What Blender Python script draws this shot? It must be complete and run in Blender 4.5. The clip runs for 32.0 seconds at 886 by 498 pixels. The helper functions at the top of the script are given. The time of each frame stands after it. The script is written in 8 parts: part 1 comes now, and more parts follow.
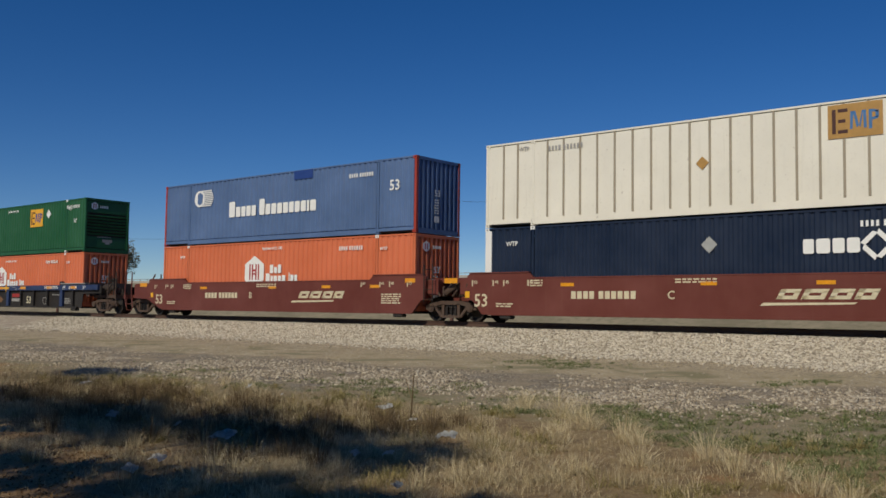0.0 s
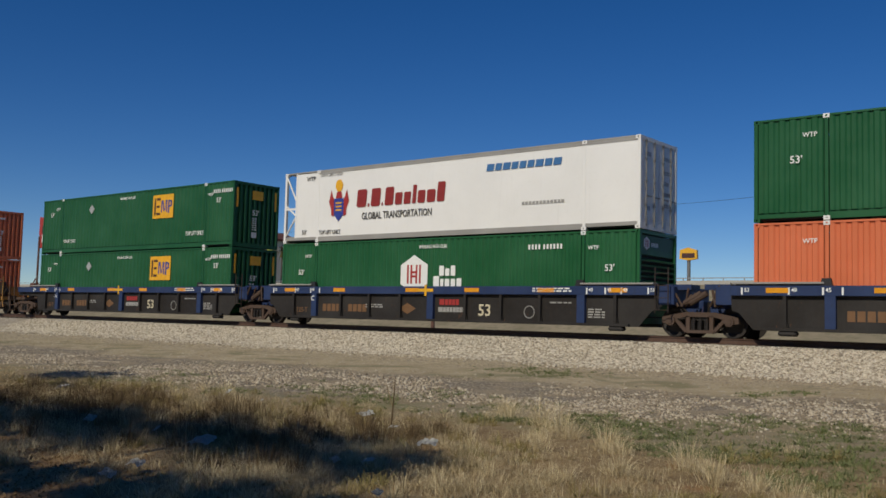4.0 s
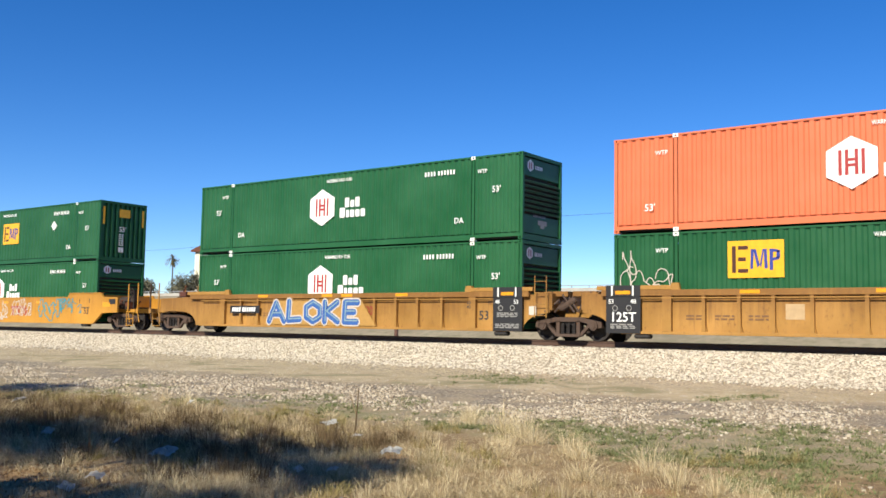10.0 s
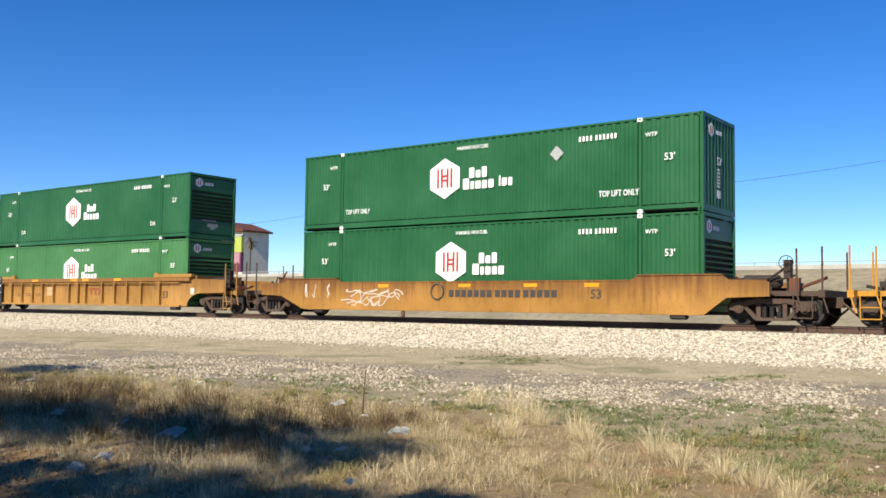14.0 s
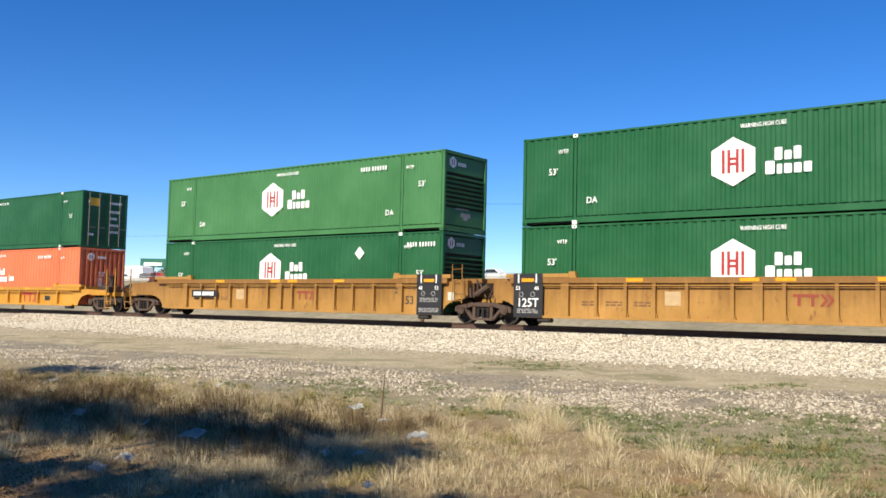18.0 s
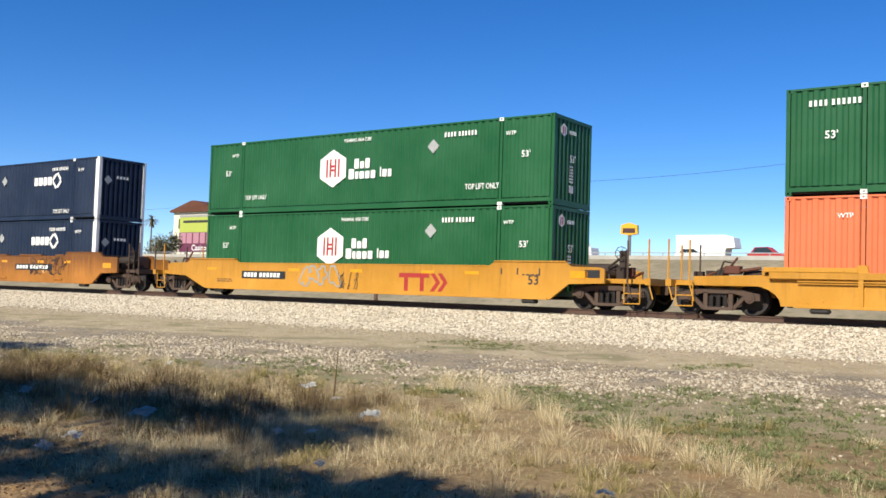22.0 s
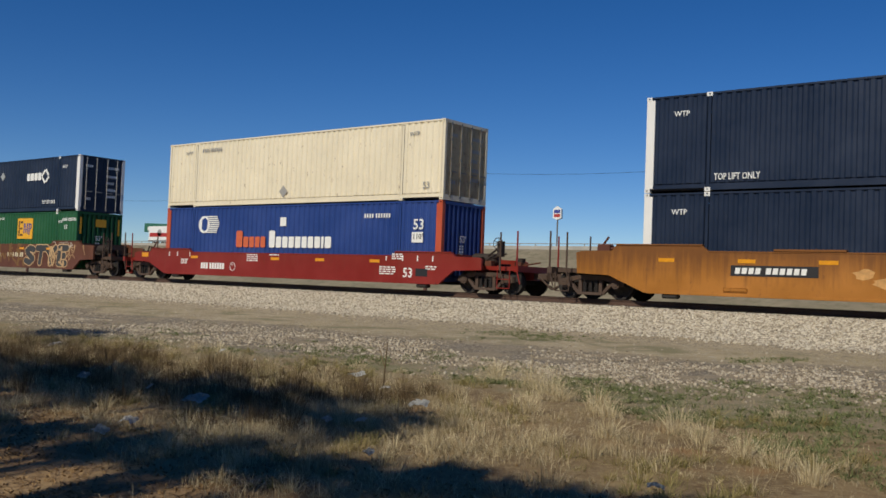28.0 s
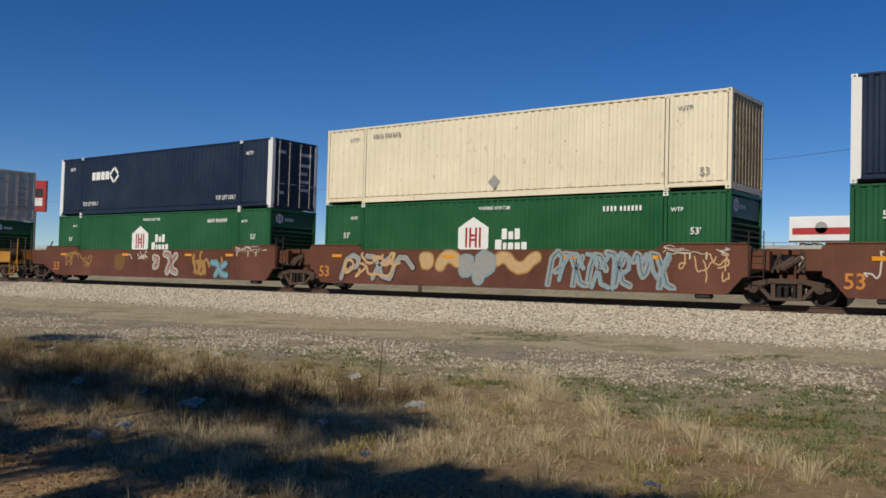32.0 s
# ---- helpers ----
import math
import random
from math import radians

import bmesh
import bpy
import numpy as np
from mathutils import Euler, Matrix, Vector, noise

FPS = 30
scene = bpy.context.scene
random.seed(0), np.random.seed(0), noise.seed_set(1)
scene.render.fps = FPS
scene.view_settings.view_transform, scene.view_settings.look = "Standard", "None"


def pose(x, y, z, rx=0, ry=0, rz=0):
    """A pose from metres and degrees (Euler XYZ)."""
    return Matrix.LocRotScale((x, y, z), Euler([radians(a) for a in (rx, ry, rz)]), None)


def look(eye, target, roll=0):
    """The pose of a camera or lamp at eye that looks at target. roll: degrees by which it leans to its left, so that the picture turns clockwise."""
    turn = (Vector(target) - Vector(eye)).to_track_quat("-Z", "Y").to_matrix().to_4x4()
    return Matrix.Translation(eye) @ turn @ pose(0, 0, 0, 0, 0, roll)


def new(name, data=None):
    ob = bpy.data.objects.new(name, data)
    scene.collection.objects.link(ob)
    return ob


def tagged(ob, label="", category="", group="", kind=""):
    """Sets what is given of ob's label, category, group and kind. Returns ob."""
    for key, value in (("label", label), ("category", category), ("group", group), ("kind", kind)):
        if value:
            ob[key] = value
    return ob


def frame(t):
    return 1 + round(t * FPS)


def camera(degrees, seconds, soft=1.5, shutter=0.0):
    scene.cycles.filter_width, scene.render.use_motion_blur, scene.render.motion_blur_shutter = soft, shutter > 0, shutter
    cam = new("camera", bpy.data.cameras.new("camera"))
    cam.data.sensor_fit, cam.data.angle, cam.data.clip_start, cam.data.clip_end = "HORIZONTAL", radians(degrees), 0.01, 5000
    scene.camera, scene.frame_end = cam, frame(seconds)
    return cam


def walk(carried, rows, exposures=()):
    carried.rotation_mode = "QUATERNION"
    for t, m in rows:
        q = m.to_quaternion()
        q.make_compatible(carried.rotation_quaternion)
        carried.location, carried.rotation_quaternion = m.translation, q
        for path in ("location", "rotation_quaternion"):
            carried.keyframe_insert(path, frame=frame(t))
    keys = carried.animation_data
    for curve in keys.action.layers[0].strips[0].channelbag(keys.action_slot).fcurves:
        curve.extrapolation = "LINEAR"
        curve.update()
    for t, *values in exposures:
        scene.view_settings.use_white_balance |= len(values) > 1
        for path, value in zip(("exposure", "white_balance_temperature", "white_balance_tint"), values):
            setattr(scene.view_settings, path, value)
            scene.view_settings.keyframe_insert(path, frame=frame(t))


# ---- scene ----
cam = camera(50.74, 32.0, soft=1.6, shutter=0.0)
# seconds, x, y, z, tilt, roll, heading
PATH = [(0, 0.003, 0.016, 1.598, 93.81, -0.78, 39.79),
       (0.5, 0.002, 0.018, 1.600, 94.06, -0.67, 40.05),
       (1, 0.002, 0.018, 1.600, 94.31, -0.52, 40.00),
       (1.5, 0.001, 0.016, 1.602, 94.41, -0.47, 39.91),
       (2, 0.001, 0.016, 1.602, 94.37, -0.46, 40.00),
       (2.3, 0.001, 0.014, 1.602, 94.41, -0.50, 40.02),
       (2.5, -0.001, 0.010, 1.603, 94.44, -0.56, 40.03),
       (4.5, -0.005, 0.003, 1.604, 94.31, -1.53, 38.11),
       (5, -0.005, 0.001, 1.602, 94.43, -1.28, 37.75),
       (5.5, -0.002, 0.003, 1.601, 94.07, -1.13, 38.10),
       (6, -0.001, 0.005, 1.599, 94.23, -1.08, 37.69),
       (6.5, -0.001, 0.005, 1.600, 94.09, -1.24, 37.45),
       (7, 0.001, 0.006, 1.602, 94.10, -1.21, 37.43),
       (7.5, 0.003, 0.004, 1.604, 94.12, -1.40, 37.24),
       (8, 0.003, 0.002, 1.604, 94.17, -1.43, 36.89),
       (8.5, 0.005, 0.001, 1.601, 94.19, -1.39, 36.77),
       (9, 0.008, 0.001, 1.599, 94.23, -1.16, 36.53),
       (9.5, 0.008, -0.001, 1.599, 94.48, -0.94, 36.24),
       (10, 0.008, -0.003, 1.600, 94.78, -0.93, 36.41),
       (10.5, 0.008, -0.003, 1.601, 94.71, -1.00, 37.08),
       (11, 0.004, -0.003, 1.602, 94.44, -1.04, 37.33),
       (11.5, 0.003, -0.000, 1.603, 94.10, -1.08, 37.40),
       (12, 0.004, 0.002, 1.601, 94.08, -0.95, 37.19),
       (12.5, 0.003, 0.002, 1.599, 93.94, -0.94, 36.89),
       (13, 0.002, 0.001, 1.597, 93.55, -0.82, 36.71),
       (13.5, 0.000, 0.003, 1.598, 93.45, -0.82, 36.66),
       (14, 0.001, 0.004, 1.599, 93.61, -0.77, 36.81),
       (14.5, 0.001, 0.002, 1.599, 93.32, -0.99, 36.53),
       (16.5, 0.002, -0.000, 1.600, 93.64, -1.65, 37.16),
       (17, 0.003, -0.003, 1.601, 94.03, -1.60, 37.30),
       (17.5, 0.004, -0.005, 1.599, 94.20, -1.45, 37.62),
       (18, 0.004, -0.006, 1.598, 93.89, -1.34, 37.99),
       (18.5, 0.004, -0.005, 1.599, 93.50, -1.29, 37.97),
       (19, 0.003, -0.004, 1.598, 93.32, -1.19, 37.51),
       (19.5, 0.004, -0.005, 1.597, 93.04, -1.12, 36.82),
       (20, 0.006, -0.007, 1.598, 92.86, -1.09, 36.14),
       (20.5, 0.005, -0.008, 1.599, 92.50, -1.41, 35.76),
       (21, 0.002, -0.010, 1.599, 92.56, -1.63, 35.65),
       (21.5, 0.001, -0.009, 1.601, 92.82, -1.82, 35.40),
       (22, 0.002, -0.010, 1.602, 92.68, -1.83, 35.15),
       (22.5, 0.003, -0.012, 1.602, 92.82, -1.71, 35.34),
       (23, -0.000, -0.018, 1.602, 92.80, -1.53, 35.61),
       (23.5, -0.002, -0.019, 1.602, 92.68, -1.30, 36.01),
       (24, -0.002, -0.016, 1.602, 92.00, -1.43, 36.14),
       (24.5, -0.002, -0.010, 1.600, 91.76, -1.96, 36.06),
       (25, -0.005, -0.006, 1.599, 91.39, -2.58, 35.77),
       (25.5, -0.008, -0.004, 1.600, 91.63, -2.05, 37.07),
       (26, -0.009, -0.002, 1.600, 92.07, -2.04, 37.27),
       (26.5, -0.008, -0.001, 1.598, 92.15, -1.83, 37.85),
       (28.5, -0.008, -0.000, 1.596, 91.96, -2.23, 38.20),
       (29, -0.007, 0.001, 1.595, 91.88, -2.03, 38.27),
       (29.5, -0.007, 0.003, 1.596, 91.77, -1.91, 38.18),
       (30, -0.007, 0.003, 1.597, 91.89, -1.88, 37.91),
       (30.5, -0.007, 0.002, 1.599, 91.98, -2.16, 37.84),
       (31, -0.008, 0.002, 1.599, 92.49, -2.03, 37.91),
       (31.5, -0.008, 0.002, 1.599, 92.36, -1.87, 37.94),
       (32, -0.009, 0.003, 1.599, 92.08, -1.58, 37.83)]
# exposure through the shot
EXPO = [(0, -0.74), (1, -0.22), (2, 0.04), (2.5, 0.08), (4.5, -0.88), (5, -0.78), (6, 0.1), (7, 0.27), (8, 0.38), (9, 0.44), (12, 0.52), (19, 0.48), (21, 0.42),
        (23, 0.4), (25, 0.57), (26.5, 0.52), (28.5, -0.76), (29, -0.76), (30, -0.3), (31, 0.22), (31.5, -0.05), (32, -0.54)]
walk(cam, [(t, pose(*r)) for t, *r in PATH], EXPO)

# ---- light ----
SUN_DIR = Vector((0.06, -0.77, 0.64)).normalized()
world = bpy.data.worlds.new("sky_world")
scene.world = world
world.use_nodes = True
wn = world.node_tree.nodes
sky = wn.new("ShaderNodeTexSky")
sky.sky_type = "NISHITA"
sky.sun_disc = False
sky.sun_elevation = math.asin(SUN_DIR.z)
sky.sun_rotation = math.atan2(SUN_DIR.x, SUN_DIR.y)
sky.altitude = 2500
sky.air_density, sky.dust_density, sky.ozone_density = 0.92, 0.0, 3.0
wn["Background"].inputs["Strength"].default_value = 0.112
deep = wn.new("ShaderNodeHueSaturation")
deep.inputs["Hue"].default_value, deep.inputs["Saturation"].default_value, deep.inputs["Value"].default_value = 0.509, 1.33, 1.0
world.node_tree.links.new(sky.outputs["Color"], deep.inputs["Color"])
world.node_tree.links.new(deep.outputs["Color"], wn["Background"].inputs["Color"])
sun_data = bpy.data.lights.new("sun", "SUN")
sun_data.energy, sun_data.angle, sun_data.color = 5.0, radians(0.55), (1.0, 0.93, 0.77)
sun = new("sun", sun_data)
sun.matrix_world = look((0, -40, 60), Vector((0, -40, 60)) - SUN_DIR)

# ---- plan ----
RAIL_Z = 1.233          # rail head
FACE_Y = 25.884         # container side nearest the camera
BOX_L, BOX_W, BOX_H = 16.15, 2.60, 2.895
MID_Y = FACE_Y + BOX_W / 2
# seconds, metres that the train has gone
TRAIN = [(0, 0.17), (1, 13.53), (2, 26.73), (2.5, 33.30), (4.5, 59.84), (5, 66.47), (6, 79.66), (7, 92.81), (8, 105.93), 
         (9, 119.04), (10, 132.08), (11, 145.30), (12, 158.54), (13, 171.68), (14, 184.87), (14.5, 191.43), (16.5, 217.11), (17, 223.64), 
         (18, 236.78), (19, 250.18), (20, 263.30), (21, 276.33), (22, 289.56), (23, 302.87), (24, 316.29), (25, 329.47), (26, 342.68), (26.5, 349.24), 
         (28.5, 376.24), (29, 382.98), (30, 396.46), (31, 409.84), (32, 423.27)]
MOVING = []             # (thing, start x, y, z)
WHEELS = []             # (wheelset, its place in the unit, unit's start x)
ROAD = []               # (vehicle, x at time, time, speed, y, z)

# ---- materials ----
MATS = {}


def mat_base(name):
    m = bpy.data.materials.new(name)
    m.use_nodes = True
    nt = m.node_tree
    return m, nt, nt.nodes["Principled BSDF"]


def nodes_coord(nt, scale=(1, 1, 1), kind="Object"):
    tc = nt.nodes.new("ShaderNodeTexCoord")
    mp = nt.nodes.new("ShaderNodeMapping")
    mp.inputs["Scale"].default_value = scale
    nt.links.new(tc.outputs[kind], mp.inputs["Vector"])
    return mp.outputs["Vector"]


def nodes_noise(nt, vec, scale, detail=4.0, rough=0.6):
    n = nt.nodes.new("ShaderNodeTexNoise")
    n.inputs["Scale"].default_value, n.inputs["Detail"].default_value, n.inputs["Roughness"].default_value = scale, detail, rough
    nt.links.new(vec, n.inputs["Vector"])
    return n.outputs["Fac"]


def nodes_ramp(nt, fac, a, b, ca=(0, 0, 0, 1), cb=(1, 1, 1, 1)):
    r = nt.nodes.new("ShaderNodeValToRGB")
    r.color_ramp.elements[0].position, r.color_ramp.elements[1].position = a, b
    r.color_ramp.elements[0].color, r.color_ramp.elements[1].color = ca, cb
    nt.links.new(fac, r.inputs["Fac"])
    return r.outputs["Color"]


def nodes_mix(nt, fac, a, b, mode="MIX"):
    x = nt.nodes.new("ShaderNodeMix")
    x.data_type, x.blend_type = "RGBA", mode
    for sock, v in ((x.inputs[0], fac), (x.inputs[6], a), (x.inputs[7], b)):
        if isinstance(v, (int, float)):
            sock.default_value = v
        elif isinstance(v, tuple):
            sock.default_value = (*v[:3], 1)
        else:
            nt.links.new(v, sock)
    return x.outputs[2]


def nodes_bump(nt, bsdf, height, strength, dist=0.02):
    b = nt.nodes.new("ShaderNodeBump")
    b.inputs["Strength"].default_value, b.inputs["Distance"].default_value = strength, dist
    nt.links.new(height, b.inputs["Height"])
    nt.links.new(b.outputs["Normal"], bsdf.inputs["Normal"])


def paint(name, col, rough=0.45, dirt=0.25, rust=0.0, fade=0.12, metal=0.0, dust=(0.20, 0.15, 0.10), runs=0.0):
    """Weathered paint on steel: blotchy fading, streaks that run down, grime and a little rust."""
    if name in MATS:
        return MATS[name]
    m, nt, bsdf = mat_base(name)
    v = nodes_coord(nt)
    big = nodes_noise(nt, v, 0.55, 3.0)
    fine = nodes_noise(nt, v, 9.0, 5.0)
    streak = nodes_noise(nt, nodes_coord(nt, (7.0, 7.0, 0.45)), 1.0, 4.0)
    light = tuple(min(1.0, c * (1 + fade) + 0.02) for c in col)
    dark = tuple(c * (1 - fade * 1.3) for c in col)
    base = nodes_mix(nt, nodes_ramp(nt, big, 0.25, 0.78), dark, light)
    base = nodes_mix(nt, nodes_ramp(nt, streak, 0.58, 0.92), base, nodes_mix(nt, dirt, base, dust))
    base = nodes_mix(nt, nodes_ramp(nt, fine, 0.56, 0.8), base, nodes_mix(nt, dirt * 0.6, base, dust))
    if rust:
        spots = nodes_noise(nt, nodes_coord(nt, (3.0, 3.0, 1.6)), 1.7, 7.0, 0.72)
        base = nodes_mix(nt, nodes_ramp(nt, spots, 0.66 - 0.14 * rust, 0.74), base, (0.13, 0.052, 0.022))
    if runs:
        # brown runs that have washed down from the top edge
        sep = nt.nodes.new("ShaderNodeSeparateXYZ")
        nt.links.new(nodes_coord(nt, (1, 1, 0.4)), sep.inputs[0])
        add = nt.nodes.new("ShaderNodeMath")
        add.operation = "MULTIPLY_ADD"
        nt.links.new(streak, add.inputs[0])
        add.inputs[1].default_value = 0.6
        nt.links.new(sep.outputs["Z"], add.inputs[2])
        wash = nodes_ramp(nt, add.outputs[0], 0.55, 0.88, (0, 0, 0, 1), (runs, runs, runs, 1))
        base = nodes_mix(nt, wash, base, (0.125, 0.048, 0.016))
    nt.links.new(base, bsdf.inputs["Base Color"])
    nt.links.new(nodes_ramp(nt, fine, 0.3, 0.8, (rough * 0.85,) * 3 + (1,), (min(1, rough * 1.3),) * 3 + (1,)), bsdf.inputs["Roughness"])
    bsdf.inputs["Metallic"].default_value = metal
    bsdf.inputs["Specular IOR Level"].default_value = 0.3
    nodes_bump(nt, bsdf, big, 0.10, 0.02)
    MATS[name] = m
    return m


def plain(name, col, rough=0.5, metal=0.0, vary=0.12):
    if name in MATS:
        return MATS[name]
    m, nt, bsdf = mat_base(name)
    n = nodes_noise(nt, nodes_coord(nt), 6.0, 5.0)
    base = nodes_mix(nt, nodes_ramp(nt, n, 0.3, 0.75), tuple(c * (1 - vary) for c in col), tuple(min(1, c * (1 + vary)) for c in col))
    nt.links.new(base, bsdf.inputs["Base Color"])
    bsdf.inputs["Roughness"].default_value, bsdf.inputs["Metallic"].default_value = rough, metal
    MATS[name] = m
    return m


GREEN = paint("green_paint", (0.0085, 0.097, 0.029), 0.42, 0.10)
GREEN_EMP = paint("deep_green_paint", (0.007, 0.089, 0.027), 0.42, 0.08)
GREEN_PALE = paint("faded_green_paint", (0.043, 0.170, 0.053), 0.55, 0.16)
ORANGE = paint("orange_paint", (0.64, 0.162, 0.066), 0.45, 0.07, 0.0, 0.06)
NAVY = paint("navy_paint", (0.0045, 0.015, 0.042), 0.42, 0.05)
GREYBLUE = paint("faded_blue_paint", (0.085, 0.150, 0.300), 0.5, 0.22)
BLUE = paint("blue_paint", (0.016, 0.050, 0.220), 0.4, 0.08)
# cream for the ends: rust, plus their shade put into a darker base
CREAM_END = paint("rusty_shaded_cream_paint", (0.50, 0.38, 0.21), 0.6, 0.7, 1.0, 0.25, dust=(0.16, 0.085, 0.035))
CREAM = paint("cream_paint", (0.80, 0.715, 0.53), 0.5, 0.3, 0.38, 0.06)
WHITE = paint("white_paint", (0.80, 0.79, 0.76), 0.42, 0.10, 0.0, 0.03)
GREYWHITE = paint("grey_white_paint", (0.55, 0.53, 0.47), 0.5, 0.3, 0.4)
POST_GREY = paint("grey_post_paint", (0.30, 0.29, 0.27), 0.5, 0.2)
POST_TAN = paint("grimy_tan_post_paint", (0.34, 0.29, 0.215), 0.5, 0.4, 0.3)
REDPOST = paint("red_post_paint", (0.40, 0.045, 0.025), 0.45, 0.15)
BROWN = paint("oxide_brown_paint", (0.135, 0.030, 0.020), 0.5, 0.18, 0.15)
BROWN_OLD = paint("old_oxide_paint", (0.120, 0.038, 0.022), 0.6, 0.5, 0.8, 0.3, dust=(0.24, 0.13, 0.075), runs=0.4)
TAN = paint("weathered_yellow_paint", (0.37, 0.190, 0.040), 0.55, 0.75, 0.5, 0.22, dust=(0.13, 0.08, 0.045), runs=0.55)
TAN_DIRTY = paint("dirty_yellow_paint", (0.35, 0.170, 0.030), 0.5, 0.8, 0.7, 0.25, dust=(0.12, 0.058, 0.018), runs=0.9)
YELLOW = paint("yellow_paint", (0.52, 0.245, 0.024), 0.45, 0.45, 0.2, dust=(0.16, 0.09, 0.03), runs=0.25)
RUSTYEL = paint("orange_yellow_paint", (0.390, 0.150, 0.017), 0.5, 0.45, 0.6, 0.20, dust=(0.16, 0.075, 0.025), runs=0.75)
CARBLUE = paint("dark_blue_car_paint", (0.015, 0.034, 0.105), 0.5, 0.75, 0.3, 0.2, dust=(0.035, 0.03, 0.03))
CARGRIME = paint("grimy_dark_steel", (0.016, 0.013, 0.011), 0.7, 0.3, 0.3, dust=(0.08, 0.05, 0.03))
REDCAR = paint("red_car_paint", (0.225, 0.012, 0.006), 0.42, 0.18, runs=0.2)
TRUCK_STEEL = paint("rusty_cast_steel", (0.075, 0.046, 0.032), 0.8, 0.5, 0.35, dust=(0.20, 0.13, 0.08))
WHEEL_STEEL = paint("wheel_steel", (0.016, 0.012, 0.010), 0.6, 0.4, 0.3, dust=(0.07, 0.045, 0.03))
GEAR = paint("oily_brake_gear", (0.030, 0.020, 0.015), 0.7, 0.5, 0.4, dust=(0.13, 0.08, 0.045))
BLACK = plain("black_paint", (0.018, 0.018, 0.020), 0.55)
DARK = plain("dark_grime_and_shade", (0.030, 0.027, 0.025), 0.8)
LETTER = plain("white_lettering", (0.80, 0.80, 0.77), 0.5, 0, 0.05)
LETTER_DARK = plain("dark_lettering", (0.045, 0.040, 0.036), 0.6)
LETTER_CREAM = plain("cream_lettering", (0.62, 0.55, 0.38), 0.5)
LETTER_FADED = plain("faded_lettering", (0.17, 0.085, 0.035), 0.6)
LETTER_GREY = plain("grey_lettering", (0.33, 0.32, 0.30), 0.6)
SIGN_YEL = plain("yellow_panel", (0.78, 0.40, 0.015), 0.45)
SIGN_TAN = plain("faded_tan_panel", (0.42, 0.235, 0.060), 0.5)
REFLECT = plain("amber_reflector", (0.72, 0.30, 0.012), 0.35)
LOGO_RED = plain("red_logo", (0.36, 0.030, 0.026), 0.5)
LOGO_FADED = plain("faded_red_logo", (0.25, 0.045, 0.022), 0.6)
PALE_PATCH = plain("pale_tan_patch", (0.46, 0.32, 0.17), 0.6)
MAROON = plain("maroon_primer", (0.115, 0.012, 0.022), 0.5)
LOGO_BLUE = plain("blue_logo", (0.03, 0.05, 0.28), 0.5)
LOGO_SKY = plain("sky_blue_logo", (0.05, 0.16, 0.36), 0.5)
LOGO_BROWN = plain("dark_brown_logo", (0.06, 0.018, 0.012), 0.5)
SILVER = plain("silver_diamond", (0.36, 0.37, 0.36), 0.45)
RAILSTEEL = paint("rusty_rail", (0.085, 0.045, 0.030), 0.6, 0.4, 0.3)
CHROME = plain("rod_steel", (0.20, 0.19, 0.17), 0.45, 0.3)

# ---- mesh helpers ----


def part(name, bm, material, parent=None, label=""):
    """Links a bmesh (or shared mesh) as one mesh object under a thing or a part."""
    if isinstance(bm, bmesh.types.BMesh):
        me = bpy.data.meshes.new(name)
        bm.to_mesh(me)
        bm.free()
        me.materials.append(material)
    else:
        me = bm
    ob = new(name, me)
    if parent is not None:
        ob.parent = parent
    if label:
        ob["label"] = label
    return ob


SHARED = {}


def shared(key, material, make):
    """One mesh for all alike pieces."""
    k = (key, material.name)
    if k not in SHARED:
        bm = bmesh.new()
        make(bm)
        me = bpy.data.meshes.new(str(key[0] if isinstance(key, tuple) else key))
        bm.to_mesh(me)
        bm.free()
        me.materials.append(material)
        SHARED[k] = me
    return SHARED[k]


def put(name, key, material, make, parent, at=(0, 0, 0), label=""):
    ob = part(name, shared(key, material, make), material, parent, label)
    ob.location = at
    return ob


def box(bm, x0, x1, y0, y1, z0, z1, bevel=0.0):
    vs = [bm.verts.new(p) for p in ((x0, y0, z0), (x1, y0, z0), (x1, y1, z0), (x0, y1, z0), (x0, y0, z1), (x1, y0, z1), (x1, y1, z1), (x0, y1, z1))]
    fs = [bm.faces.new([vs[i] for i in q]) for q in ((0, 3, 2, 1), (4, 5, 6, 7), (0, 1, 5, 4), (1, 2, 6, 5), (2, 3, 7, 6), (3, 0, 4, 7))]
    if bevel:
        bmesh.ops.bevel(bm, geom=list({e for f in fs for e in f.edges}), offset=bevel, segments=1, affect="EDGES")


def prism(bm, poly, y0, y1):
    """A polygon in x and z, pushed from y0 to y1."""
    a = [bm.verts.new((x, y0, z)) for x, z in poly]
    b = [bm.verts.new((x, y1, z)) for x, z in poly]
    n = len(poly)
    fs = [bm.faces.new(a), bm.faces.new(b[::-1])]
    for i in range(n):
        fs.append(bm.faces.new((a[i], b[i], b[(i + 1) % n], a[(i + 1) % n])))
    bmesh.ops.recalc_face_normals(bm, faces=fs)


def tube(bm, p, q, r, n=8, r2=None):
    p, q = Vector(p), Vector(q)
    d = (q - p).normalized()
    u = d.orthogonal().normalized()
    w = d.cross(u)
    r2 = r if r2 is None else r2
    a = [bm.verts.new(p + (u * math.cos(k * math.tau / n) + w * math.sin(k * math.tau / n)) * r) for k in range(n)]
    b = [bm.verts.new(q + (u * math.cos(k * math.tau / n) + w * math.sin(k * math.tau / n)) * r2) for k in range(n)]
    for k in range(n):
        bm.faces.new((a[k], a[(k + 1) % n], b[(k + 1) % n], b[k]))
    bm.faces.new(a[::-1])
    bm.faces.new(b)


